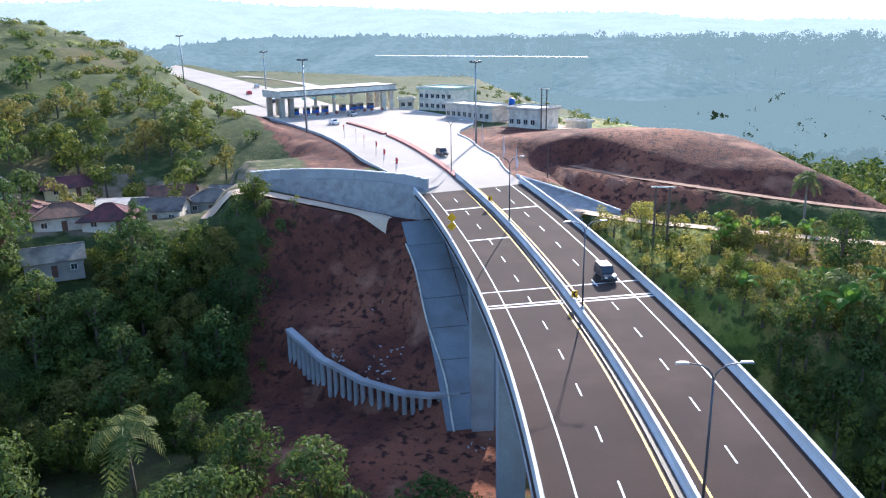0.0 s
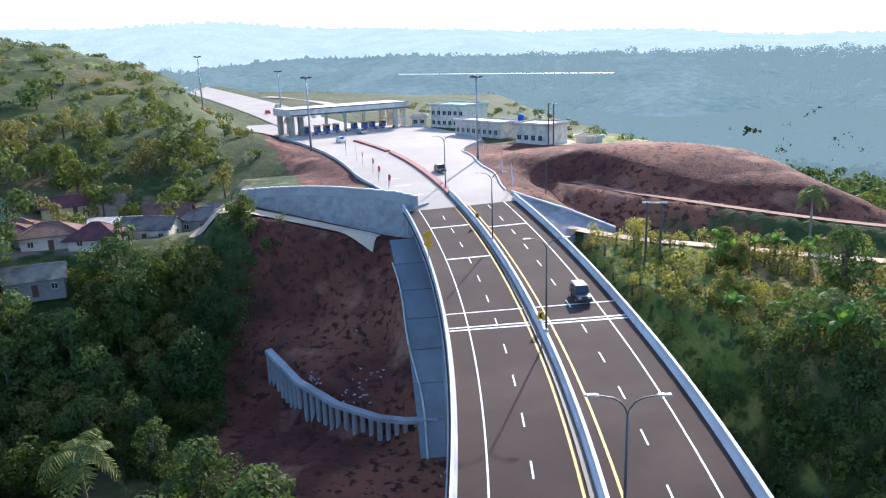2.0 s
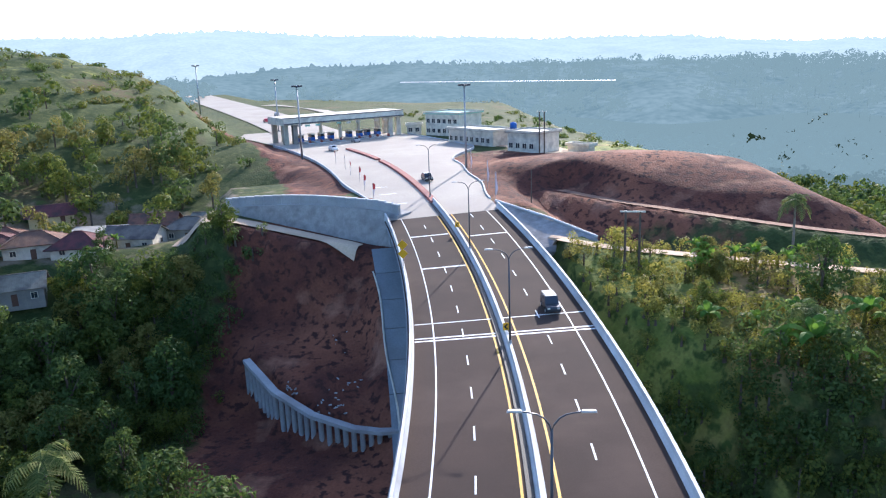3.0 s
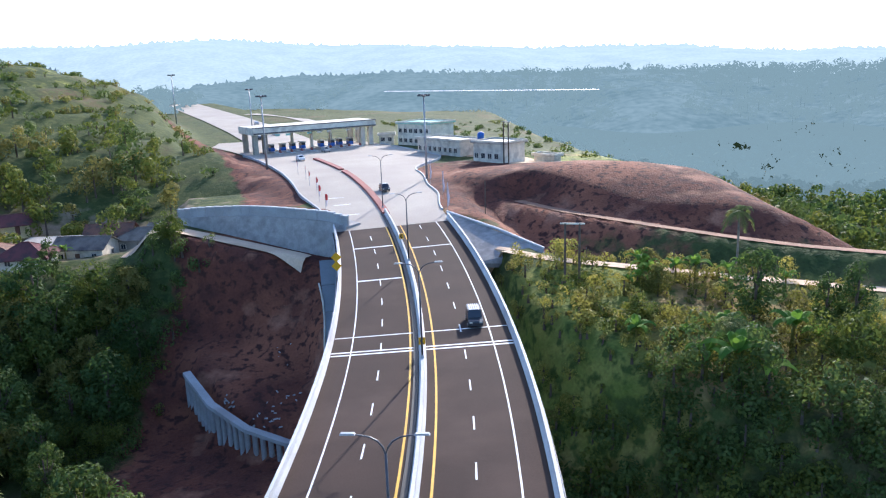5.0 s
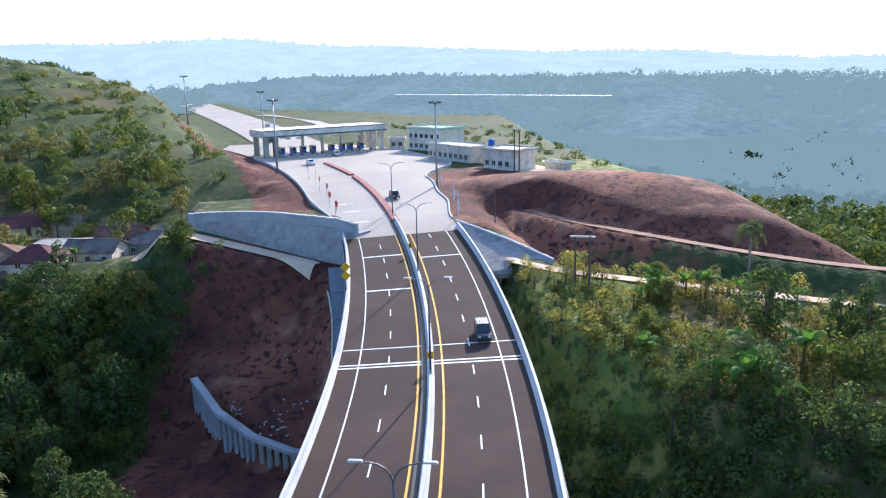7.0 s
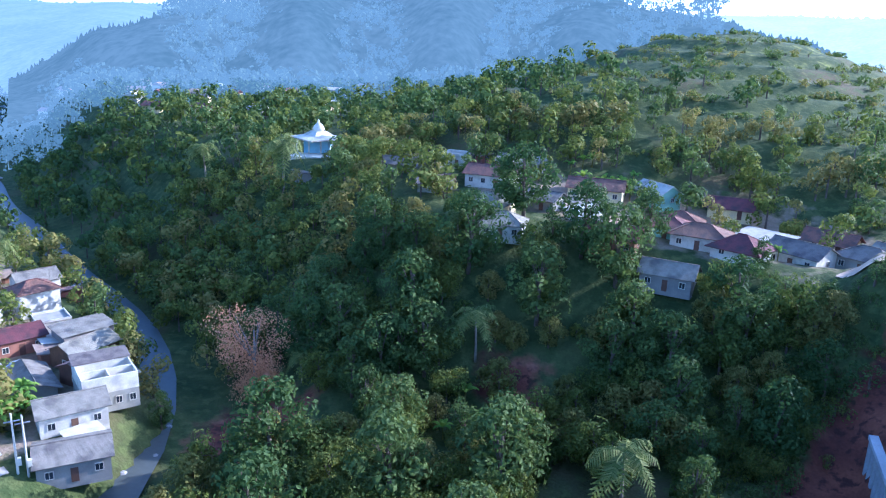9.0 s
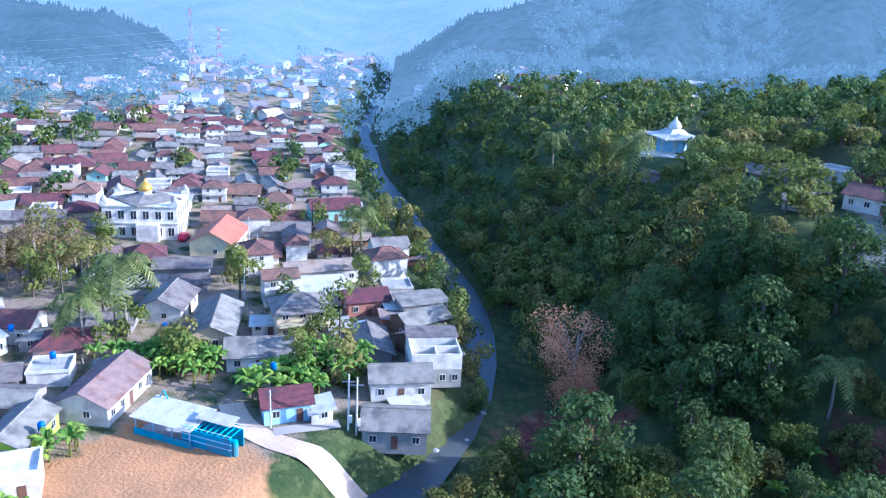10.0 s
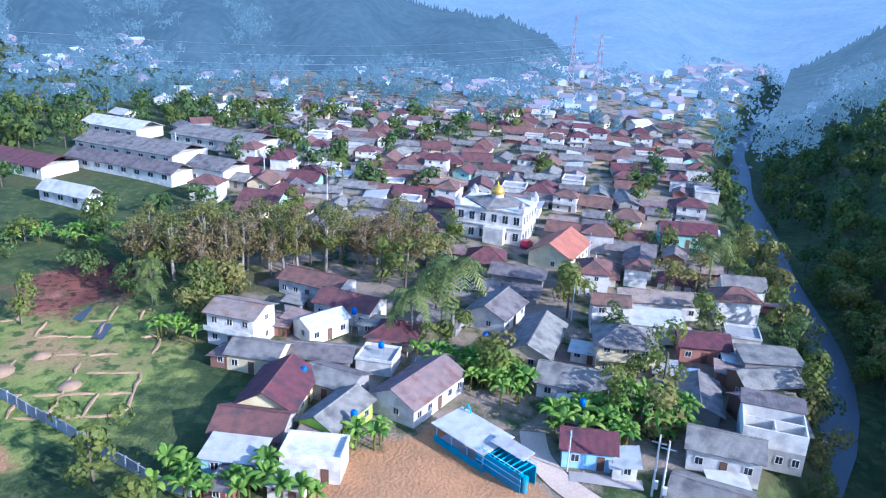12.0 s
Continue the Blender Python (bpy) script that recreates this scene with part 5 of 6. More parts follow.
site(house("house", "long house with brown-red roof and white end walls", 13, 7, 3.2, "gable", "red_tile", "white_wall", 1.4, 0.5), -128.5, 4.0, 62, 8)
site(house("house", "house with red tiled roof above white walls", 11, 7, 3.2, "gable", "red_tile", "white_wall", 1.5, 0.5), -118.5, 11.0, 64, 7)
site(house("house", "yellow walled house with grey roof", 8, 6, 3.0, "gable", "grey_sheet", "cream_wall", 1.2, 0.5), -99.5, -2.0, 75, 5)
site(house("house", "white house with bright zinc roof", 8, 5, 3.0, "gable", "white_sheet", "white_wall", 1.0, 0.4), -111.0, 6.5, 130, 5)
site(house("house", "large house with new orange tiled gable roof and cream walls", 14, 9.5, 3.6, "gable", "orange_tile", "cream_wall", 2.6, 0.7), -153.5, 56.0, 150, 9)
site(house("house", "long grey-roofed house with cream walls", 14, 7, 3.0, "gable", "grey_sheet", "cream_wall", 1.6, 0.6), -106.5, 43.0, 158, 8)
site(house("house", "grey gable-roofed house among neighbours", 10, 7.5, 3.0, "gable", "grey_sheet", "white_wall", 1.8, 0.6), -118.5, 37.5, 150, 7)
site(house("house", "yellow two-storey house with grey hipped roof and balcony", 9, 7.5, 5.4, "hip", "grey_sheet", "cream_wall", 1.9, 0.7, 2), -102.0, 56.5, 80, 7)
site(house("house", "low house with weathered grey roof and white gable", 10, 7, 2.8, "gable", "grey_sheet", "white_wall", 1.6, 0.6), -93.0, 46.5, 70, 7)
site(house("house", "house with large bright sheet roof", 9, 6, 3.4, "shed", "white_sheet", "white_wall", 0.9, 0.4), -113.5, 65.5, 80, 6)
site(house("house", "white and blue two-storey house with red shutters", 6.5, 5.5, 5.6, "gable", "red_tile", "white_wall", 1.0, 0.4, 2), -117.0, 58.0, 80, 5)
site(house("house", "long house with brown-red sheet roof beside the river", 15, 5.5, 3.2, "gable", "rust_sheet", "white_wall", 1.3, 0.5), -124.5, 69.5, 82, 8)
site(house("house", "red tiled house next to the river sheds", 8, 6.5, 3.0, "gable", "red_tile", "brick_wall", 1.3, 0.5), -106.5, 71.5, 80, 5)
site(house("house", "riverside house with dark red roof and pale green walls", 13, 7, 3.6, "gable", "red_tile", "green_wall", 1.9, 0.6), -169.0, 91.0, 80, 8)
site(house("house", "white house with grey roof above the river", 8, 6, 4.2, "gable", "grey_sheet", "white_wall", 1.6, 0.5), -130.5, 88.5, 80, 6)
site(house("shed", "open-sided shed with patched grey sheet roof by the river", 9, 6, 3.4, "gable", "grey_sheet", "timber", 1.3, 0.5, category="shed"), -92.5, 76.0, 96, 6)
site(house("shed", "shed with warm brown sheet roof over stacked timber", 8, 6, 3.0, "gable", "rust_sheet", "timber", 1.2, 0.5, category="shed"), -85.5, 73.0, 96, 5)
site(house("shed", "low shed with dark grey sheet roof", 9, 5, 3.4, "shed", "grey_sheet", "grey_wall", 0.7, 0.5, category="shed"), -99.5, 80.0, 84, 5)
site(house("house", "house with tarred grey roof and bright patches", 9, 7, 3.0, "gable", "grey_sheet", "grey_wall", 1.3, 0.5), -66.8, 58.0, 60, 5)
site(house("house", "grey roofed house beside an unfinished building", 9, 6, 3.2, "gable", "grey_sheet", "white_wall", 1.4, 0.5), -74.5, 62.5, 68, 5)
site(house("shed", "small white hut with sheet roof on the slope", 6, 4, 2.6, "gable", "grey_sheet", "white_wall", 0.9, 0.4, category="hut"), 115.0, 69.0, 20, 4)


def unfinished_house():
    t = thing("unfinished_house", "roofless white house under construction with open rooms", "house")
    part("floor", Geo().box((0, 0, -0.6), (8, 9, 3.2)), M["grey_wall"], t)
    for x, y, w, d in ((-3.9, 0, 0.2, 9), (3.9, 0, 0.2, 9), (0, -4.4, 7.6, 0.2), (0, -1.4, 7.6, 0.2), (0, 1.6, 7.6, 0.2), (0, -2.9, 0.2, 2.8)):
        part("wall", Geo().box((x, y, 2.6), (w, d, 2.6)), M["white_wall"], t)
    part("roof", Geo().slab([(-4.3, 1.5, 5.4), (4.3, 1.5, 5.4), (4.3, 5.2, 5.9), (-4.3, 5.2, 5.9)], 0.08), M["grey_sheet"], t)
    for k in range(4):
        window(t, -3 + 2 * k, -4.5, 0.6, 1.0, 1.2, 0)
    return t


site(unfinished_house(), -78.3, 70.5, 68, 6)


def mosque():
    t = thing("mosque", "white two-storey village mosque with arcades and a golden dome", "mosque")
    part("wall", Geo().box((0, 0, -0.5), (17, 13, 8.3)), M["white_wall"], t)
    for z in (3.7, 7.8):
        part("cornice", Geo().box((0, 0, z), (17.6, 13.6, 0.3)), M["white_wall"], t)
    part("roof", Geo().lathe((0, 0, 8.1), [(8.4, 0), (8.4, 0.25), (3.0, 1.3), (2.6, 1.5)], 4), M["grey_sheet"], t)
    part("drum", Geo().lathe((0, 0, 9.3), [(1.5, 0), (1.5, 0.9), (1.7, 1.0)], 16), M["white_wall"], t)
    part("dome", Geo().lathe((0, 0, 10.2), [(1.5, 0), (1.7, 0.4), (1.6, 0.95), (1.2, 1.5), (0.65, 2.0), (0.15, 2.4), (0.04, 3.2)], 20), M["gold"], t, "golden dome with finial", smooth_faces=True)
    for x, y in ((-8, -6), (8, -6), (-8, 6), (8, 6)):
        tur = part("turret", Geo().box((x, y, 8.0), (1.6, 1.6, 1.1)), M["white_wall"], t)
        part("cupola", Geo().lathe((x, y, 9.1), [(0.8, 0), (0.85, 0.3), (0.5, 0.9), (0.05, 1.4)], 12), M["grey_wall"], tur)
    for s in range(2):
        for i in range(6):
            window(t, -7 + 2.8 * i, -6.5, 0.7 + 4 * s, 1.5, 2.1, 0)
            if i < 5:
                window(t, 8.5, -5 + 2.5 * i, 0.7 + 4 * s, 1.4, 2.1, 90)
                window(t, -8.5, -5 + 2.5 * i, 0.7 + 4 * s, 1.4, 2.1, -90)
    part("porch", Geo().box((2, -7.6, -0.5), (5, 2.2, 4.4)), M["white_wall"], t)
    return t


site(mosque(), -172, 43.5, 66, 13)


def hill_mosque():
    t = thing("prayer_hall", "small open prayer hall with spreading white roof and dome", "prayer hall")
    part("wall", Geo().box((0, 0, -1), (7, 7, 4.5)), M["blue_wall"], t)
    for x in (-5, -1.7, 1.7, 5):
        for y in (-5, 5):
            part("column", Geo().box((x, y, -1), (0.4, 0.4, 4.8)), M["white_wall"], t)
    part("roof", Geo().lathe((0, 0, 3.6), [(9.2, 0), (9.2, 0.35), (4.4, 1.0), (2.6, 2.0), (2.2, 2.2)], 4), M["white_sheet"], t)
    part("dome", Geo().lathe((0, 0, 5.7), [(1.6, 0), (1.8, 0.6), (1.3, 1.6), (0.5, 2.3), (0.05, 3.4)], 16), M["white_wall"], t, smooth_faces=True)
    part("terrace", Geo().box((2, -7, -1.6), (16, 8, 1.4)), M["white_wall"], t)
    return t


site(hill_mosque(), -127, 172, 30, 13)
TAKEN.extend([(-118, 158, 9), (-108, 146, 5)])

# hamlet beside the highway
HAM = "hamlet houses"
for x, y, turn, w, d, roof, rm, wm in (
    (-51, 139.5, 8, 9, 8, "hip", "grey_sheet", "cream_wall"), (-44, 133.5, 20, 8, 6, "hip", "grey_sheet", "white_wall"), (-40, 169, 15, 12, 6, "gable", "red_tile", "cream_wall"),
    (-29, 178, -30, 9, 6, "gable", "white_sheet", "green_wall"), (-21, 156, 15, 11, 7, "hip", "red_tile", "green_wall"), (-25, 142.5, 10, 9, 7, "gable", "red_tile", "brick_wall"),
    (-13, 139.5, 5, 9, 6, "gable", "grey_sheet", "grey_wall"), (-3.5, 170, -15, 10, 7, "shed", "white_sheet", "white_wall"), (5, 160, -20, 10, 7, "gable", "grey_sheet", "white_wall"),
    (16, 164, -18, 10, 7, "hip", "grey_sheet", "grey_wall"), (-12, 154, 5, 10, 7, "hip", "red_tile", "white_wall"), (-62, 161, 10, 12, 7, "gable", "red_tile", "white_wall")):
    lab = {"red_tile": "brown-red tiled", "grey_sheet": "grey sheet", "white_sheet": "bright zinc"}[rm]
    site(house("house", "hamlet house with %s %s roof" % (lab, roof), w, d, 3.0, roof, rm, wm, 1.7 if roof != "shed" else 0.8, 0.6, group=HAM), x, y, turn, 6, 0.3)
for x, y, turn, k in ((-37, 158, 25, 3), (-47, 153, 0, 2), (-61, 173, 10, 2), (-79, 171, 5, 6), (8, 178, -10, 0), (-14, 184, 10, 0), (-4, 152, -10, 9), (-34, 149, -40, 7), (-71, 150, 20, 3), (-20, 168, 10, 1), (-90, 163, 5, 2), (20, 174, -20, 3)):
    put_kind(FILL[k], stand(x, y, turn, 0.3))
    TAKEN.append((x, y, 6))

# lean-tos and small sheds pressed against the houses
LEAN = [house("shed", "small lean-to with %s roof beside a house" % w, 4.2, 3.0, 2.3, "shed", m, q, 0.6, 0.3, category="shed", plain=True, group="lean-tos") for w, m, q in (("grey sheet", "grey_sheet", "grey_wall"), ("rusty sheet", "rust_sheet", "brick_wall"), ("bright zinc", "white_sheet", "white_wall"))]
rnd = random.Random(21)
for x, y, r in [c for c in TAKEN if c[0] < -62 and c[2] < 9]:
    a = rnd.uniform(0, 6.283)
    x1, y1 = x + (r * 0.95 + 0.6) * math.cos(a), y + (r * 0.95 + 0.6) * math.sin(a)
    if x1 < -66 and all((x1 - p) ** 2 + (y1 - q) ** 2 > (s * 0.75) ** 2 for p, q, s in TAKEN if (p, q) != (x, y)):
        put_kind(rnd.choice(LEAN), stand(x1, y1, rnd.choice([76, 166, 256, 346]) + rnd.uniform(-8, 8)))
        TAKEN.append((x1, y1, 1.8))
for x, y in ((-100, 17), (-83, 45.5), (-91, 6), (-79, 14), (-112, 12), (-104, 34)):
    t = thing("water_tank", "small blue plastic water tank on a steel stand", "water tank", stand(x, y), group="village water tanks")
    part("tank", Geo().lathe((0, 0, 3.4), [(0.1, 0), (0.45, 0.05), (0.47, 0.9), (0.3, 1.1), (0.05, 1.15)], 12), M["blue"], t, smooth_faces=True)
    for k in range(4):
        part("leg", Geo().box((0.4 * (-1) ** k, 0.4 * (-1) ** (k // 2), -0.3), (0.09, 0.09, 3.75)), M["steel"], t)

# places without houses: the factory yard, the field, the teak grove, banana gardens and the clay yard
CLEAR = [(-96, -38, 30), (-70, -30, 26), (-78, 31, 9), (-64, 22, 16), (-64, 38, 8), (-97, 31, 7), (-84, 54, 8), (-80, 48, 7), (-146, -20, 20), (-138, 2, 15), (-132, 20, 7), (-150, 10, 12), (-130, -45, 24), (-66, 48, 6)]
rnd = random.Random(5)
count = 0
GRID = radians(76)
overflow = []
for i in range(-6, 60):
    for j in range(-40, 40):
        u, v = i * 8.9 + rnd.uniform(-1.5, 1.5), j * 8.4 + rnd.uniform(-1.4, 1.4)
        x, y = -75 - u * math.sin(GRID) - v * math.cos(GRID) * -1, 45 - u * math.cos(GRID) * -1 + v * math.sin(GRID)
        away = -float(off_line(RIVER, np.array([x]), np.array([y]))[0])
        far = math.hypot(x - 10, y - 15)
        south = -34 if x < -165 else (14 if x < -128 else -8)
        if not 15 < away < 250 or far > 380 or x > -64 or y < south:
            continue
        if rnd.random() < 0.08 + 0.3 * float(smooth(220, 380, far)) or not free(x, y, 3.4) or any(math.hypot(x - a, y - b) < c + 3 for a, b, c in CLEAR):
            continue
        k = rnd.choice([0, 0, 1, 2, 2, 3, 3, 4, 5, 6, 8, 8, 9, 7, 2])
        if count < 290:
            put_kind(FILL[k], sized(stand(x, y, math.degrees(GRID) + rnd.choice([0, 0, 90, 180, 270]) + rnd.uniform(-9, 9), 0.1), rnd.uniform(0.78, 1.02)))
        else:
            overflow.append((x, y))
        count += 1
        TAKEN.append((x, y, 4.0))


def block_houses(name, label, spots, seed, mats):
    """Far houses too small to tell apart: simple walls and gabled roofs."""
    r, g = random.Random(seed), Geo()
    for x, y in spots:
        z, a = float(ground_z(x, y)) - 0.5, r.uniform(0, 3.14)
        w, d, h = r.uniform(7, 10), r.uniform(5, 7), r.uniform(2.8, 4.4)
        w, d, h = (q * (1 + 0.35 * (x * x + y * y > 300000)) for q in (w, d, h))
        g.box((x, y, z), (w, d, h), a, slot=r.choice([0, 1, 1, 5]))
        c, s = math.cos(a), math.sin(a)
        P = lambda p, q, k: (x + p * c - q * s, y + p * s + q * c, z + k)
        w, d = w / 2 + 0.5, d / 2 + 0.5
        g.add([P(-w, -d, h - 0.1), P(w, -d, h - 0.1), P(w, d, h - 0.1), P(-w, d, h - 0.1), P(-w, 0, h + 1.7), P(w, 0, h + 1.7)], [(0, 1, 5, 4), (2, 3, 4, 5), (1, 2, 5), (3, 0, 4), (3, 2, 1, 0)], r.choice([2, 2, 3, 3, 4]))
    tagged(part(name, g, mats), label, "houses", kind="stuff")


rnd = random.Random(9)
spots = list(overflow)
for cx, cy, rx, ry, n in ((-450, 90, 90, 70, 70), (-560, 170, 120, 60, 60), (-330, -60, 70, 60, 40), (-255, 300, 45, 25, 22), (-215, 215, 30, 20, 10), (-300, 245, 60, 20, 16), (-640, 330, 120, 50, 60), (-560, -120, 140, 90, 40), (-900, 480, 220, 60, 60), (-430, -170, 60, 60, 20), (-500, -210, 110, 80, 40), (-640, -60, 120, 90, 40), (-480, 235, 60, 30, 45), (-620, 280, 90, 40, 60), (-760, 260, 120, 70, 60), (-800, 120, 120, 80, 40)):
    for _ in range(n):
        x, y = rnd.gauss(cx, rx * 0.6), rnd.gauss(cy, ry * 0.6)
        if abs(float(off_line(RIVER, np.array([x]), np.array([y]))[0])) > 16 and free(x, y, 5):
            spots.append((x, y))
            TAKEN.append((x, y, 5.5))
HOUSE_MATS = [M["white_wall"], M["cream_wall"], M["red_tile"], M["grey_sheet"], M["white_sheet"], M["grey_wall"]]
block_houses("far_houses", "scattered far village houses with white walls and red or grey roofs", [p for p in spots if math.hypot(p[0] - 20, p[1] - 10) < 400], 4, HOUSE_MATS)
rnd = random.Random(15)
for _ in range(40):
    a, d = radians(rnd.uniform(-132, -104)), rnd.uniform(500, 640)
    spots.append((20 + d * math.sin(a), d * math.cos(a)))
# houses past 400 m: valley haze is painted into their glowing materials
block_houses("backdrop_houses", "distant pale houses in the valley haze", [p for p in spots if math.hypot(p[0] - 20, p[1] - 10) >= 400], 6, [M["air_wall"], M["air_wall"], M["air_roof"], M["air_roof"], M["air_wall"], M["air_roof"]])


# ---- long factory roofs ----
def factory(label, w, d, h, mat, x, y, turn):
    f = thing("factory_hall", label, "factory hall", stand(x, y, turn), group="factory halls")
    part("wall", Geo().box((0, 0, -1), (w, d, h + 1)), M["white_wall"], f)
    for k in (-1, 1):
        q = [(-w / 2 - 0.6, (d / 2 + 0.6) * k, h), (w / 2 + 0.6, (d / 2 + 0.6) * k, h), (w / 2 + 0.6, 0, h + 2.4), (-w / 2 - 0.6, 0, h + 2.4)]
        part("roof", Geo().slab(q if k < 0 else [q[1], q[0], q[3], q[2]], 0.12), M[mat], f)
    for i in range(int(w / 5)):
        window(f, -w / 2 + 2.5 + 5 * i, -d / 2, 1.2, 2.0, 1.4, 0)
    TAKEN.append((x, y, max(w, d) / 2 + 2))


factory("long factory hall with grey sheet roof", 40, 15, 3.4, "grey_sheet", -232, -62, 62)
factory("factory hall with pale grey roof and rusty patches", 34, 16, 3.4, "grey_sheet", -252, -40, 62)
factory("low hall with dark red roof", 30, 12, 3, "red_tile", -210, -88, 62)
factory("long narrow grey-roofed hall", 40, 8, 3.0, "grey_sheet", -208, -58, 62)
factory("white hall with grey roof", 13, 11, 4.5, "grey_sheet", -205, -32, 62)
factory("pale hall behind the yard", 26, 12, 3.4, "white_sheet", -262, -78, 62)
factory("small white workshop with blue doors", 16, 5, 3, "white_sheet", -178, -62, 62)


# ---- woods ----
dry = broad_tree("dry_tree", "bare pinkish-brown bamboo clump with feathery twigs", "leaf_dry", "pale_bark", 16, 6.6, 31, 60, 150, 0.1, 0.35, 0.17)
dry.matrix_basis = stand(-69, 92.5, 0, 1)
TAKEN.extend([(-69, 92.5, 6.5), (-62, 86, 5.5), (-58, 80, 3.5)])
coconut = palm_tree("coconut_palm", "coconut palm with drooping yellow-green fronds", 8.5, 16, 5.2, 21)
put_kind(coconut, sized(stand(-2.2, 93, 20), 1.2))
TAKEN.extend([(-2, 93, 6), (0, 86, 5)])
put_kind(palm_tree("coconut_palm", "slender coconut palm with a small windblown crown", 10.0, 15, 3.5, 23), stand(111.5, 99, 40))
TAKEN.append((111.5, 99, 2))
for x, y, k, turn in ((-115, 146, 1.25, 80), (-111, 29, 1.35, 10), (-108, 22, 0.95, 70), (-150, 150, 1.2, 10), (-124, -26, 0.7, 0), (-118, -24, 0.6, 60), (-84, 75, 0.5, 0), (-140, 86, 1.0, 0), (-50, 127, 0.6, 30), (-62, 97, 0.55, 10), (88, 70, 0.6, 0), (-36, 112, 0.9, 0)):
    put_kind(coconut, sized(stand(x, y, turn), k))
    TAKEN.append((x, y, 2))
teak = broad_tree("teak_tree", "tall slender teak with brownish-green leaves", "leaf_brown", "pale_bark", 14, 4.0, 41, 30, 34, 0.35, group="teak grove")
teak_green = broad_tree("teak_tree", "tall slender teak with olive leaves", "leaf_olive", "pale_bark", 13.5, 4.2, 42, 30, 34, 0.35, group="teak grove")
rnd = random.Random(3)
for k in range(100):
    u, v = rnd.uniform(0, 1), rnd.uniform(-1, 1)
    x, y = -137 - 9 * u + 8 * v * (1 - u) + rnd.uniform(-4, 4), -34 + 58 * u + 4 * v
    if free(x, y, 1.0):
        put_kind(rnd.choice([teak, teak, teak_green]), sized(stand(x, y, rnd.uniform(0, 360)), rnd.uniform(0.75, 1.1)))
        TAKEN.append((x, y, 1.6))
BANANAS = [banana_plant(51), banana_plant(52), banana_plant(53)]
for cx, cy, rx, ry, n in ((-97, 31, 6, 9, 44), (-84, 53, 6, 8, 60), (-81, 46, 4, 5, 18), (-68, 2, 3, 10, 26), (-78, 15, 3, 3, 12), (-92, 37, 4, 4, 14), (90, 73, 4, 4, 12), (-150, -52, 6, 14, 20), (-106, -17, 4, 4, 8), (-2, 158, 6, 3, 8), (-36, 176, 14, 5, 20), (100, 96, 12, 3, 14), (-25, 100, 10, 6, 8)):
    for _ in range(n):
        x, y = cx + rnd.uniform(-1, 1) * rx, cy + rnd.uniform(-1, 1) * ry
        if free(x, y, -1.2):
            put_kind(rnd.choice(BANANAS), sized(stand(x, y, rnd.uniform(0, 360)), rnd.uniform(0.75, 1.3)))

for x, y, k in ((86, 66, 1.9), (83.5, 68.5, 1.5), (88.5, 64, 1.4), (98, 71, 1.7), (100.5, 69, 1.3), (80, 78, 1.3), (93, 76, 1.2), (103, 90, 1.2), (110, 86, 1.0), (97, 95, 1.1)):
    put_kind(rnd.choice(BANANAS), sized(stand(x, y, rnd.uniform(0, 360)), k))


def wooded(x, y):
    """How thick the woods stand: 0 to 1, and how tall."""
    x, y = np.asarray(x, float), np.asarray(y, float)
    river, foot = off_line(RIVER, x, y), off_line(FOOT, x, y)
    s, o = road_sides(x, y)
    bank = smooth(3.5, 6, river) * (1 - 0.45 * smooth(110, 200, foot))
    v = np.where(river > 0, bank, 0.0)
    v = v * (1 - np.clip(soil_zone(x, y) * 1.1, 0, 1) * (foot < 160))
    v = v * np.where((s > -200) & (s < 62), smooth(11.5, 14.5, np.abs(o)), 1.0) * np.where(s >= 62, smooth(24, 40, np.abs(o)), 1.0)
    v = v * (1 - smooth(16, 34, foot) * (x > 60) * (1 - smooth(150, 190, x)) * (y < 240))
    v = v * (1 - 0.97 * np.clip(1.5 * bump(x, y, -48, 335, 85, 110), 0, 1)) * (1 - 0.65 * bump(x, y, -20, 235, 60, 45)) * (1 - 0.93 * bump(x, y, -16, 156, 44, 20)) * (1 - 0.8 * bump(x, y, -55, 152, 22, 20)) * (1 - 0.9 * bump(x, y, 98, 92, 18, 6, -0.55))
    v = v * (1 - smooth(8, 26, x) * smooth(140, 165, y))
    v = np.maximum(v, 0.95 * smooth(0, 20, x - 0.25 * (y - 120) - 146) * (y > 90) * (foot > 20))
    near_side = (river < 0) * (0.9 * smooth(4, 5.5, -river) * (1 - smooth(10, 14, -river)) * (1 - 0.8 * smooth(-72, -64, x) * (y > 35) * (y < 75)) + 0.2 * smooth(12, 20, -river) + 0.6 * smooth(60, 160, -river) * (np.hypot(x + 10, y - 15) > 200) + 0.4 * smooth(230, 330, -river) + 0.9 * (1 - smooth(-70, -50, y)) * smooth(-60, -48, x))
    near_side = near_side * (1 - bump(x, y, -96, -38, 40, 28)) * (1 - np.clip(1.6 * bump(x, y, -68, 30, 18, 24), 0, 1))
    return np.clip(v + near_side, 0, 1)


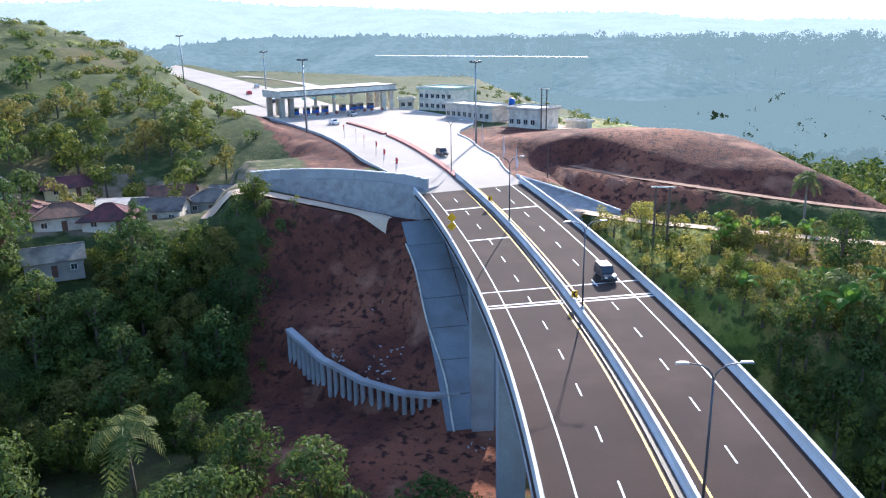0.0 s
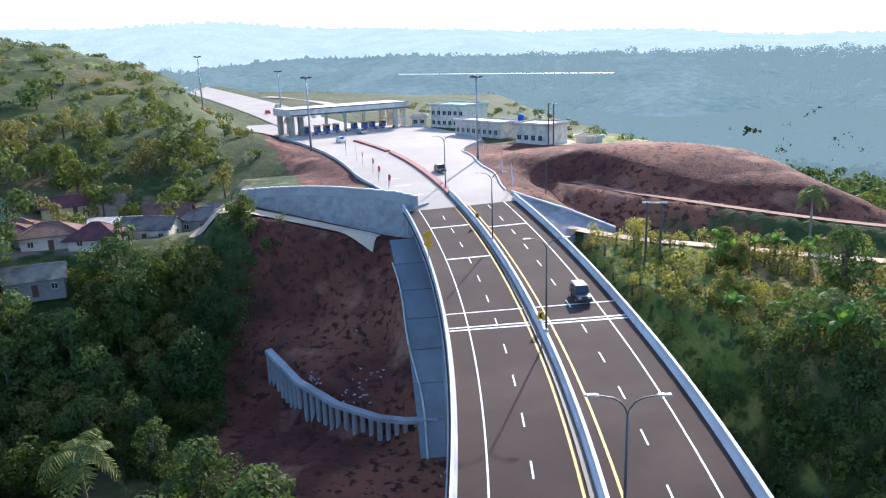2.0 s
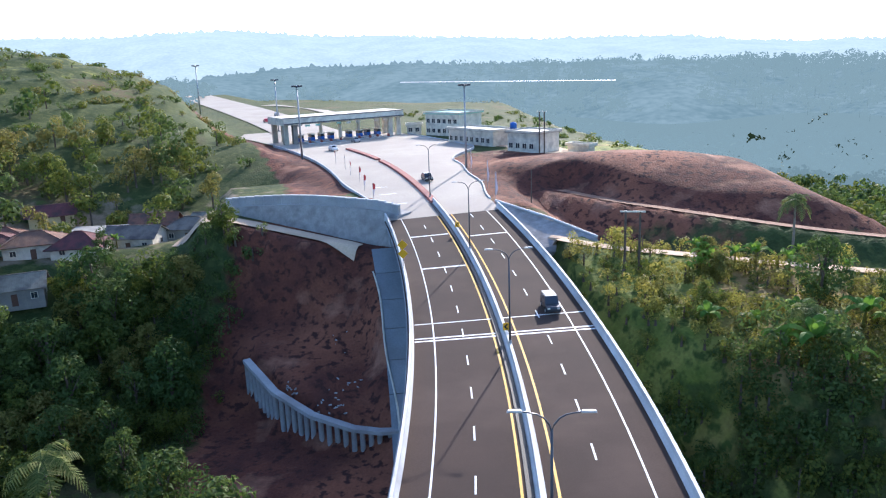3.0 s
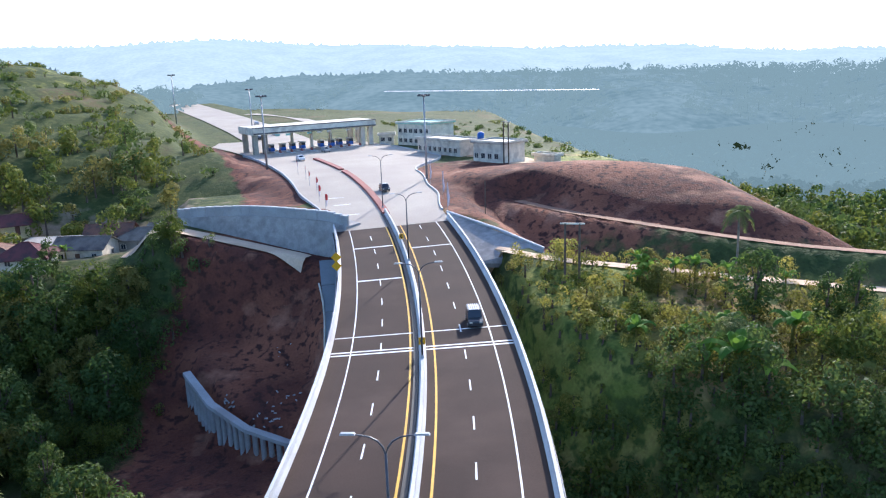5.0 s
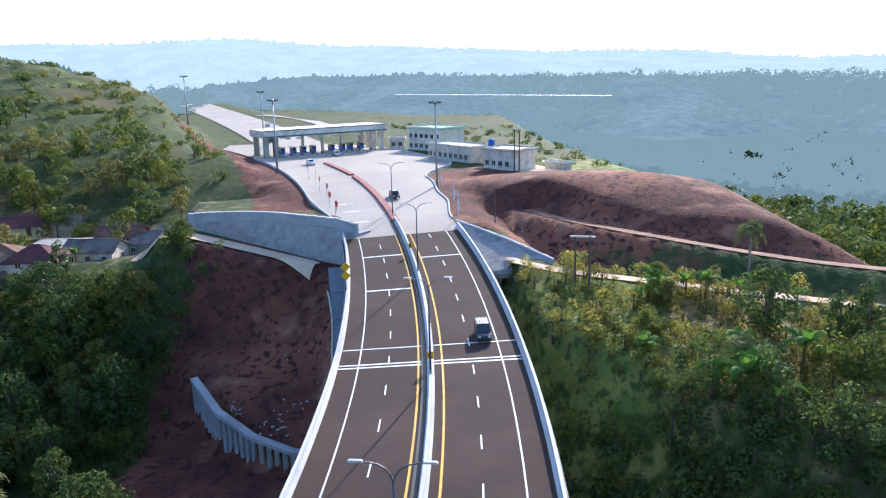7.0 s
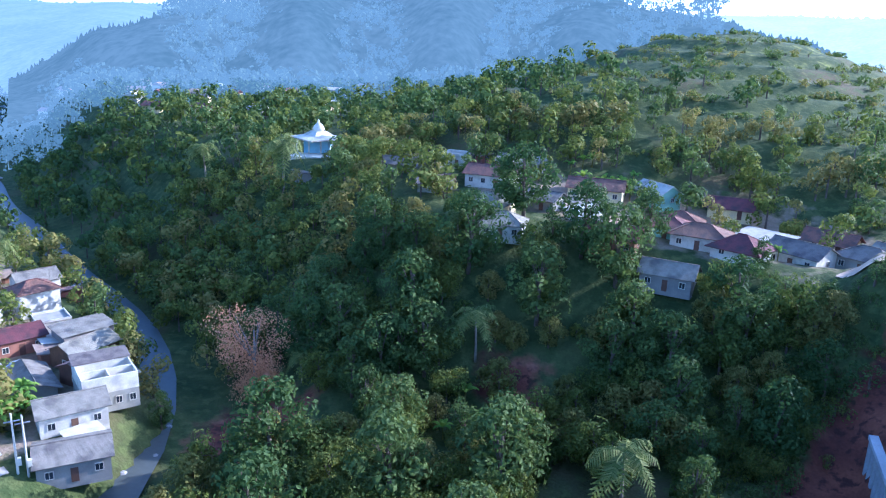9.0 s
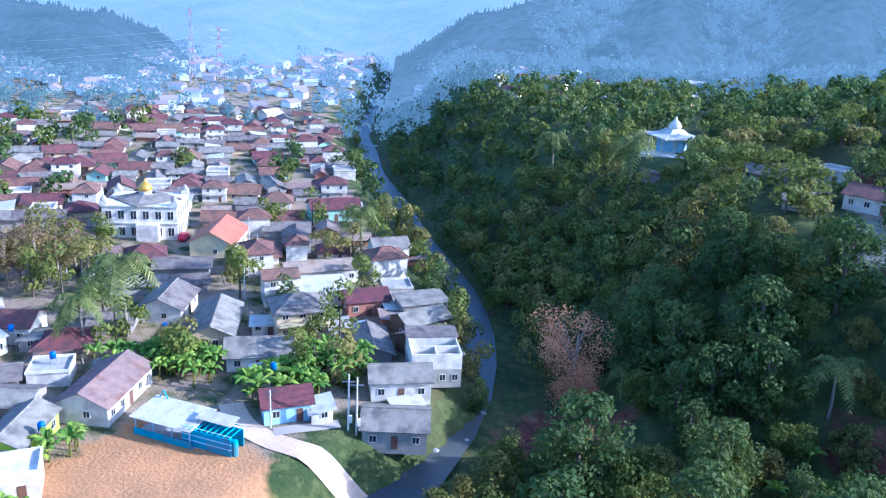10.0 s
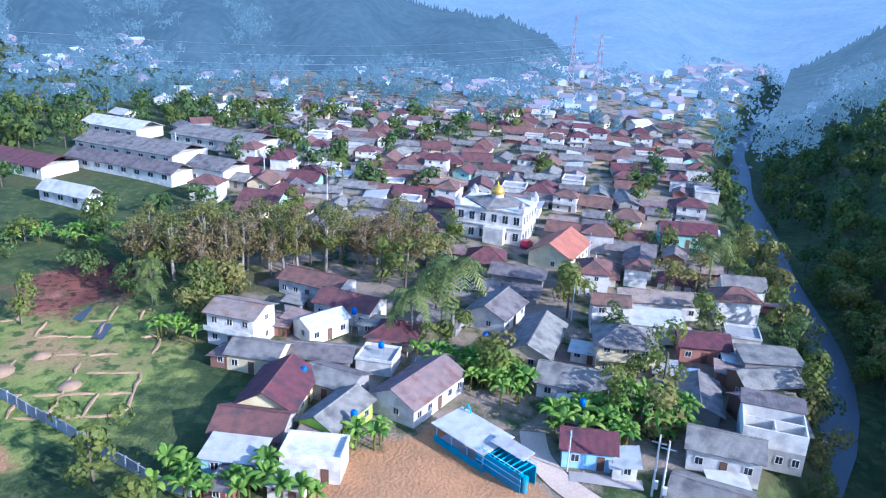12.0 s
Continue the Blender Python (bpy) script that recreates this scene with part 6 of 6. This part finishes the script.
def crown_blob(rnd, g, x, y, z, r, h, leaves, slot, fine=1.0):
    """One far tree of a wood: a ragged crown of leaf plates over a short trunk."""
    lumps = [(x + rnd.gauss(0, r * 0.42), y + rnd.gauss(0, r * 0.42), z + h * rnd.uniform(0.18, 0.85), r * rnd.uniform(0.4, 0.62)) for _ in range(6)]
    for cx, cy, cz, q in lumps:
        for _ in range(leaves):
            d = Vector((rnd.gauss(0, 1), rnd.gauss(0, 1), rnd.gauss(0.35, 0.8))).normalized()
            c = Vector((cx, cy, cz)) + d * q * rnd.uniform(0.75, 1.05)
            u = d.orthogonal().normalized()
            w = d.cross(u)
            a = rnd.random() * 6.283
            u, w = u * math.cos(a) + w * math.sin(a) + d * rnd.uniform(-0.4, 0.4), w * math.cos(a) - u * math.sin(a) + d * rnd.uniform(-0.3, 0.3)
            k = q * rnd.uniform(0.2, 0.4) * fine
            g.add([c - u * k, c - w * k * 0.7, c + u * k, c + w * k * 0.7], [(0, 1, 2, 3)], slot)
    g.tube([(x, y, z - 0.5), (x, y, z + h * 0.6)], [0.25, 0.12], 4, slot=3, caps=False)


rnd = random.Random(77)
near_trees, far_trees = [], []
for step, lo, hi in ((5.0, 0, 190), (9.5, 190, 420), (15.5, 420, 800)):
    n_side = int(hi / step) + 1
    cand = np.array([(10 + i * step + rnd.uniform(-0.45, 0.45) * step, 40 + j * step + rnd.uniform(-0.45, 0.45) * step) for i in range(-n_side, n_side + 1) for j in range(-n_side, n_side + 1)])
    dist = np.hypot(cand[:, 0] - 10, cand[:, 1] - 40)
    thick = wooded(cand[:, 0], cand[:, 1])
    heights = ground_z(cand[:, 0], cand[:, 1])
    for (x, y), r, t, z in zip(cand.tolist(), dist.tolist(), thick.tolist(), heights.tolist()):
        if not lo <= r < hi or rnd.random() > t or not free(x, y, 0.8 if r < 420 else -1) or (y < -40 and x > -40) or math.hypot(x + 68, y - 30) < 15:
            continue
        (near_trees if step < 6 else far_trees).append((x, y, z))
near_trees.sort(key=lambda p: math.hypot(p[0] + 10, p[1] - 95))
for x, y, z in near_trees[:290]:
    k = rnd.choice([0, 0, 1, 1, 2, 3, 3, 4, 4, 5])
    put_kind(KINDS[k], sized(pose(x, y, z - 0.3, 0, 0, rnd.uniform(0, 360)), rnd.uniform(0.7, 1.15)))
# shrubs and tall grass on the sunny slope east of the bridge
g = Geo()
for _ in range(1700):
    x, y = rnd.uniform(62, 150), rnd.uniform(30, 112)
    f = float(off_line(FOOT, np.array([x]), np.array([y]))[0])
    s, o = (float(q[0]) for q in road_sides(np.array([x]), np.array([y])))
    if -12 < f < 42 and o > 13 and free(x, y, -2.6):
        low = f < 5
        k = rnd.uniform(1.2, 2.6) if low else rnd.choice([rnd.uniform(0.4, 0.8), rnd.uniform(0.8, 2.1)])
        crown_blob(rnd, g, x, y, float(ground_z(x, y)) - 0.3, k, k * rnd.uniform(1.3, 2.2), 44, rnd.choice([0, 0, 1]) if low else rnd.choice([1, 2, 4, 4, 4]), 0.62)
for _ in range(260):
    x, y = rnd.uniform(120, 330), rnd.uniform(205, 430)
    if free(x, y, 2) and abs(float(off_line(BEYOND, np.array([x]), np.array([y]))[0])) > 34:
        crown_blob(rnd, g, x, y, float(ground_z(x, y)) - 0.5, rnd.uniform(1.2, 2.6), rnd.uniform(1.2, 2.6), 14, rnd.choice([0, 0, 1]))
# scrub on the bank below the wing wall
for _ in range(420):
    x, y = rnd.uniform(2, 40), rnd.uniform(108, 146)
    away = float(off_line(WING_WALL, np.array([x]), np.array([y]))[0])
    if away < -11 and rnd.random() > 1.1 * float(soil_zone(np.array([x]), np.array([y]))[0]) - 0.25 * (away > -17) and free(x, y, -1.5):
        k = rnd.uniform(1.0, 2.4)
        crown_blob(rnd, g, x, y, float(ground_z(x, y)) - 0.3, k, k * rnd.uniform(1.2, 2.0), 40, rnd.choice([0, 0, 1]), 0.6)
# hedges and shrubs along the terraces of the hill
for _ in range(1500):
    x, y = rnd.uniform(-150, 32), rnd.uniform(190, 400)
    if free(x, y, 1) and float(road_sides(np.array([x]), np.array([y]))[1][0]) < -24 and abs(float(off_line(BEYOND, np.array([x]), np.array([y]))[0])) > 26:
        z = float(ground_z(x, y))
        if math.sin(z * 1.5708 + 1.2) + 0.5 * math.sin(x * 0.07) + 0.5 * math.sin(y * 0.05 + 1) > 0.15:
            crown_blob(rnd, g, x, y, z - 0.3, rnd.uniform(0.9, 2.6), rnd.uniform(0.9, 2.6), 12, rnd.choice([0, 0, 1, 1, 2]))
tagged(part("shrubs", g, [M["leaf_dark"], M["leaf_mid"], M["leaf_olive"], M["bark"], M["leaf_grass"]]), "yellow-green shrubs and tall grass on a sunny slope", "shrubs", kind="stuff")
for x, y, k, q in ((99.4, 80, 0, 0.75), (108.5, 71.7, 2, 1.0), (106, 74, 2, 0.8), (94, 98, 3, 0.6), (92, 92, 3, 0.7), (101, 64.3, 4, 1.15), (114, 78, 3, 0.7), (84, 84, 1, 0.6), (120, 66, 1, 0.9)):
    put_kind(KINDS[k], sized(stand(x, y, 50 * k), q))
WOOD = [M["leaf_dark"], M["leaf_mid"], M["leaf_olive"], M["bark"]]
g = Geo()
for x, y, z in near_trees[290:]:
    if x > 60 and y < 125:
        f = float(off_line(FOOT, np.array([x]), np.array([y]))[0])
        if -13 < f < 4:
            crown_blob(rnd, g, x, y, z, rnd.uniform(2.0, 3.4), rnd.uniform(5, 9), 90, rnd.choice([0, 0, 1]), 0.55)
    else:
        crown_blob(rnd, g, x, y, z, rnd.uniform(2.6, 4.2), rnd.uniform(6, 12), 70, rnd.choice([0, 1, 1, 2]), 0.66)
tagged(part("woodland", g, WOOD), "dense mixed green woods on the valley slopes", "woods", kind="stuff")
# past 350 m the crowns get leaves with haze painted in as emission
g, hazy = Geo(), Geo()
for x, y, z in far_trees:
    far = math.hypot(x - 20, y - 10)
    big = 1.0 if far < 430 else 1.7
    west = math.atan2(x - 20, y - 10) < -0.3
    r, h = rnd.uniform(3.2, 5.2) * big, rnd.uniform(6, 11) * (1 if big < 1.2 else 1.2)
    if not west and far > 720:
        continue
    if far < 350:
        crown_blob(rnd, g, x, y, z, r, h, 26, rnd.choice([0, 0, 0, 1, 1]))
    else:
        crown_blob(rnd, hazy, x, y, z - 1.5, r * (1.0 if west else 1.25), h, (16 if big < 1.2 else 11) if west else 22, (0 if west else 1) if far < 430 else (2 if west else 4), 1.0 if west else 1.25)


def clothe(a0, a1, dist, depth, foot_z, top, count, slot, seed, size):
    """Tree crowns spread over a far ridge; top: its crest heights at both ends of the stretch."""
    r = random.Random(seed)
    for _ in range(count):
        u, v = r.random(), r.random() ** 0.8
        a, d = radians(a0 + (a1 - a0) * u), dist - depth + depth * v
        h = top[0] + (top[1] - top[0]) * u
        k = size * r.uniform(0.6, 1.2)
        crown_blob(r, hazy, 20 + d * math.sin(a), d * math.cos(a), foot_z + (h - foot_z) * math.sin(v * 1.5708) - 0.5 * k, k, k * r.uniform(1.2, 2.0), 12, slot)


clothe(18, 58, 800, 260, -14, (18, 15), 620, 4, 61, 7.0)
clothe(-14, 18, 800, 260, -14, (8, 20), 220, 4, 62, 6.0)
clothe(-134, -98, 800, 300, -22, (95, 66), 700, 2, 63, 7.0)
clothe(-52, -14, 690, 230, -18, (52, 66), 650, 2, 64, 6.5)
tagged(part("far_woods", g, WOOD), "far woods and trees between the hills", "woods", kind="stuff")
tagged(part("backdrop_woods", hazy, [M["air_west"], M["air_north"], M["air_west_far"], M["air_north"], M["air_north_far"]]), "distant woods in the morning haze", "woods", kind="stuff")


# ---- clay yard with the blue stall, field plots and fence ----
def stall():
    t = thing("market_stall", "blue steel-framed stall with white sheet roof", "stall", stand(-77.2, 29.8, 40))
    part("floor", Geo().box((0, 0, -0.3), (9.5, 5.4, 0.4)), M["concrete"], t)
    part("roof", Geo().slab([(-5.2, -2.9, 2.7), (4.6, -2.9, 2.7), (4.6, 2.9, 3.1), (-5.2, 2.9, 3.1)], 0.1), M["white_sheet"], t)
    for x in (-4.4, -1.5, 1.4, 4.2):
        for y in (-2.5, 2.5):
            part("post", Geo().box((x, y, 0), (0.14, 0.14, 2.75)), M["blue_wall"], t)
    part("gable_frame", Geo().tube([(-4.6, 2.6, 2.9), (-3.8, 2.6, 4.2), (-3.0, 2.6, 2.9)], 0.1, 5), M["teal"], t)
    part("side_board", Geo().box((0, -2.7, 0.1), (9.2, 0.12, 1.0)), M["teal"], t)


def tank_frame():
    t = thing("tank_frame", "teal steel frame with open ribs beside the stall", "steel frame", stand(-71.6, 33.4, 40))
    part("side_panel", Geo().box((0, -1.4, 0), (7.5, 0.12, 2.5)), M["teal"], t)
    part("side_panel", Geo().box((0, 1.4, 0), (7.5, 0.12, 2.5)), M["teal"], t)
    part("end_panel", Geo().box((-3.7, 0, 0), (0.12, 2.7, 2.5)), M["teal"], t)
    for k in range(9):
        part("rib", Geo().box((-3.4 + 0.85 * k, 0, 2.45), (0.14, 3.0, 0.14)), M["teal"], t)
    for k in range(2):
        part("rail", Geo().box((0, -1.5 + 3.0 * k, 2.9), (7.6, 0.09, 0.09)), M["blue_wall"], t)
        part("rail", Geo().box((0, -1.48, 0.9 + 0.8 * k), (7.6, 0.09, 0.12)), M["blue_wall"], t)
    part("cover", Geo().slab([(-3.0, 0.2, 3.2), (2.6, 0.2, 3.2), (2.6, 2.4, 3.5), (-3.0, 2.4, 3.5)], 0.08), M["white_sheet"], t)
    for x in (3.2, 4.0):
        part("barrel", Geo().lathe((x, -0.9, 0), [(0.4, 0), (0.42, 1.2), (0.4, 2.2), (0.05, 2.25)], 10), M["teal"], t)


stall()
tank_frame()
tagged(part("path_yard", ribbon([(-81.5, 38.5), (-76, 38), (-70, 40), (-64, 44.5), (-58, 50)], 3.6, 0.12, 1.5), M["path"]), "pale concrete drive across the clay yard", "path", kind="structure")
tagged(part("apron", ribbon([(-71.3, 41.5), (-69.6, 50.5)], 2.2, 0.16, 1.5), M["pavement"]), "pale apron before the blue house", "pavement", kind="structure")
for x, y, turn in ((-67.7, 51.0, 65), (-66.9, 51.9, 65)):
    t = thing("utility_pole", "white concrete utility pole with transformer boxes", "utility pole", stand(x, y, turn), group="transformer poles")
    part("pole", Geo().tube([(0, 0, -0.5), (0, 0, 8.6)], [0.16, 0.11], 8), M["white_wall"], t)
    part("box", Geo().box((0.3, 0, 1.2), (0.5, 0.5, 1.0)), M["white_wall"], t)
    part("crossarm", Geo().box((0, 0, 7.4), (1.8, 0.12, 0.14)), M["steel"], t)
for x, y, h in ((-120, 52, 8), (-137, 60, 8), (-150, 62, 8), (-183, 35, 9), (-104, 62, 7), (-190, 0, 9), (-210, -20, 9), (-228, -50, 9), (-72.5, 41.5, 6)):
    t = thing("utility_pole", "thin grey concrete utility pole in the village", "utility pole", stand(x, y), group="village poles")
    part("pole", Geo().tube([(0, 0, -0.5), (0, 0, h)], [0.14, 0.09], 7), M["barrier"], t)
    part("crossarm", Geo().box((0, 0, h - 0.5), (1.2, 0.1, 0.1)), M["steel"], t)
fence = thing("boundary_wall", "long grey concrete panel wall round the field", "wall")
pts = wall_line([(-112, -70), (-88.4, -36.3), (-79.2, -23.2), (-68.9, -9.2), (-66.5, -4)], 2.4)
for a, b in zip(pts, pts[1:]):
    m = (a + b) / 2
    z = float(ground_z(m.x, m.y))
    turn = math.atan2(b.y - a.y, b.x - a.x)
    part("panel", Geo().box((m.x, m.y, z - 0.3), ((b - a).length - 0.18, 0.12, 2.0)), M["concrete"], fence).matrix_basis = Matrix.Translation(m + Vector((0, 0, 0))) @ Matrix.Rotation(turn, 4, "Z") @ Matrix.Translation(-m)
    part("post", Geo().box((a.x, a.y, float(ground_z(a.x, a.y)) - 0.3), (0.2, 0.2, 2.15)), M["concrete"], fence)
# earth dams between the field plots
dams = thing("field_dams", "low earth dams between small green field plots", "field", kind="stuff")
rnd = random.Random(8)
for i in range(6):
    for j in range(7):
        x0, y0 = -84 - 6.2 * i + 1.8 * j * 0.2, -18 - 5.0 * j - 0.5 * i
        for dx, dy in ((-5.6, -0.6), (0.6, -4.6)):
            if rnd.random() < 0.62:
                a, b = Vector((x0, y0, 0)), Vector((x0 + dx * rnd.uniform(0.6, 1.1), y0 + dy * rnd.uniform(0.6, 1.1), 0))
                rows = [Vector((p.x + rnd.uniform(-0.3, 0.3), p.y + rnd.uniform(-0.3, 0.3), float(ground_z(p.x, p.y)) + 0.02)) for p in (a, a.lerp(b, 0.33), a.lerp(b, 0.66), b)]
                part("dam", Geo().tube(rows, [0.15, 0.28, 0.28, 0.15], 6), M["earth"], dams)
for x, y, r in ((-96, -40, 2.6), (-92, -28, 2.0), (-101, -36, 1.6)):
    part("spoil_heap", Geo().lathe((x, y, float(ground_z(x, y)) - 0.2), [(r, 0), (r * 0.7, 0.45), (r * 0.3, 0.7), (0.05, 0.75)], 12), M["earth"], dams, smooth_faces=True)
for x, y, turn in ((-110, -30, 30), (-117, -36, 25)):
    part("pond", Geo().add([(x - 3.2, y - 1.2, -20.35), (x + 3.0, y - 0.6, -20.35), (x + 3.4, y + 1.4, -20.35), (x - 2.6, y + 0.9, -20.35)], [(0, 1, 2, 3)]), M["water"], dams)
red_car = car("bright red car parked by the mosque", "car_red")
red_car.matrix_basis = stand(-162.5, 50, 150)
silver = car("silver car parked beside the river sheds", "car_silver")
silver.matrix_basis = stand(-97.5, 67.5, 80)
# stones in the river bed
rocks = thing("river_stones", "pale boulders along the shallow river bed", "stones", kind="stuff")
g = Geo()
for _ in range(420):
    k = rnd.randrange(len(line) - 1)
    u = rnd.random()
    x = line[k][0] * (1 - u) + line[k + 1][0] * u + rnd.uniform(-6, 6)
    y = line[k][1] * (1 - u) + line[k + 1][1] * u + rnd.uniform(-6, 6)
    if x > -40 or x < -420:
        continue
    r = rnd.uniform(0.3, 1.1)
    g.lathe((x, y, -27.0), [(r, 0), (r * 1.05, r * 0.4), (r * 0.6, r * 0.8), (0.05, r * 0.9)], 6)
part("stones", g, M["stone"], rocks)


# ---- radio mast, pylon and power lines ----
def lattice(name, label, x, y, high, wide, z0):
    t = thing(name, label, "lattice tower", pose(x, y, z0))
    for sx in (-1, 1):
        for sy in (-1, 1):
            part("leg", Geo().tube([(sx * wide, sy * wide, -1), (sx * wide * 0.35, sy * wide * 0.35, high * 0.7), (sx * 0.25, sy * 0.25, high)], 0.16, 5), M["steel"], t)
    for k in range(12):
        h = high * k / 12
        w = wide * (1 - 0.65 * min(1, k / 8.4)) if k < 9 else wide * 0.3
        part("bracing", Geo().tube([(-w, -w, h), (w, -w, h + high / 12), (w, w, h), (-w, w, h + high / 12), (-w, -w, h)], 0.1, 4), M["flag_red"] if k % 2 else M["white_wall"], t)
    return t


lattice("radio_mast", "tall red and white lattice radio mast", -470, 124, 46, 2.0, -20)
pylon = lattice("pylon", "grey steel power pylon with crossarms", -505, 150, 34, 3.0, -20)
for h in (22, 27, 32):
    part("crossarm", Geo().box((0, 0, h), (1.0, 12, 0.4)), M["steel"], pylon)
for k, (za, zb) in enumerate(((14, 2), (9, -3), (4, -8), (2, -12))):
    rows = [(-505 + 140 * u, 150 - 330 * u + 3 * (k % 2), za + (zb + 8 - za) * u - 10 * math.sin(3.1416 * u) * 0.8) for u in [i / 14 for i in range(15)]]
    t = thing("power_line", "thin sagging power line across the valley", "power line", group="power lines")
    part("cable", Geo().tube(rows, 0.05, 4), M["steel"], t)
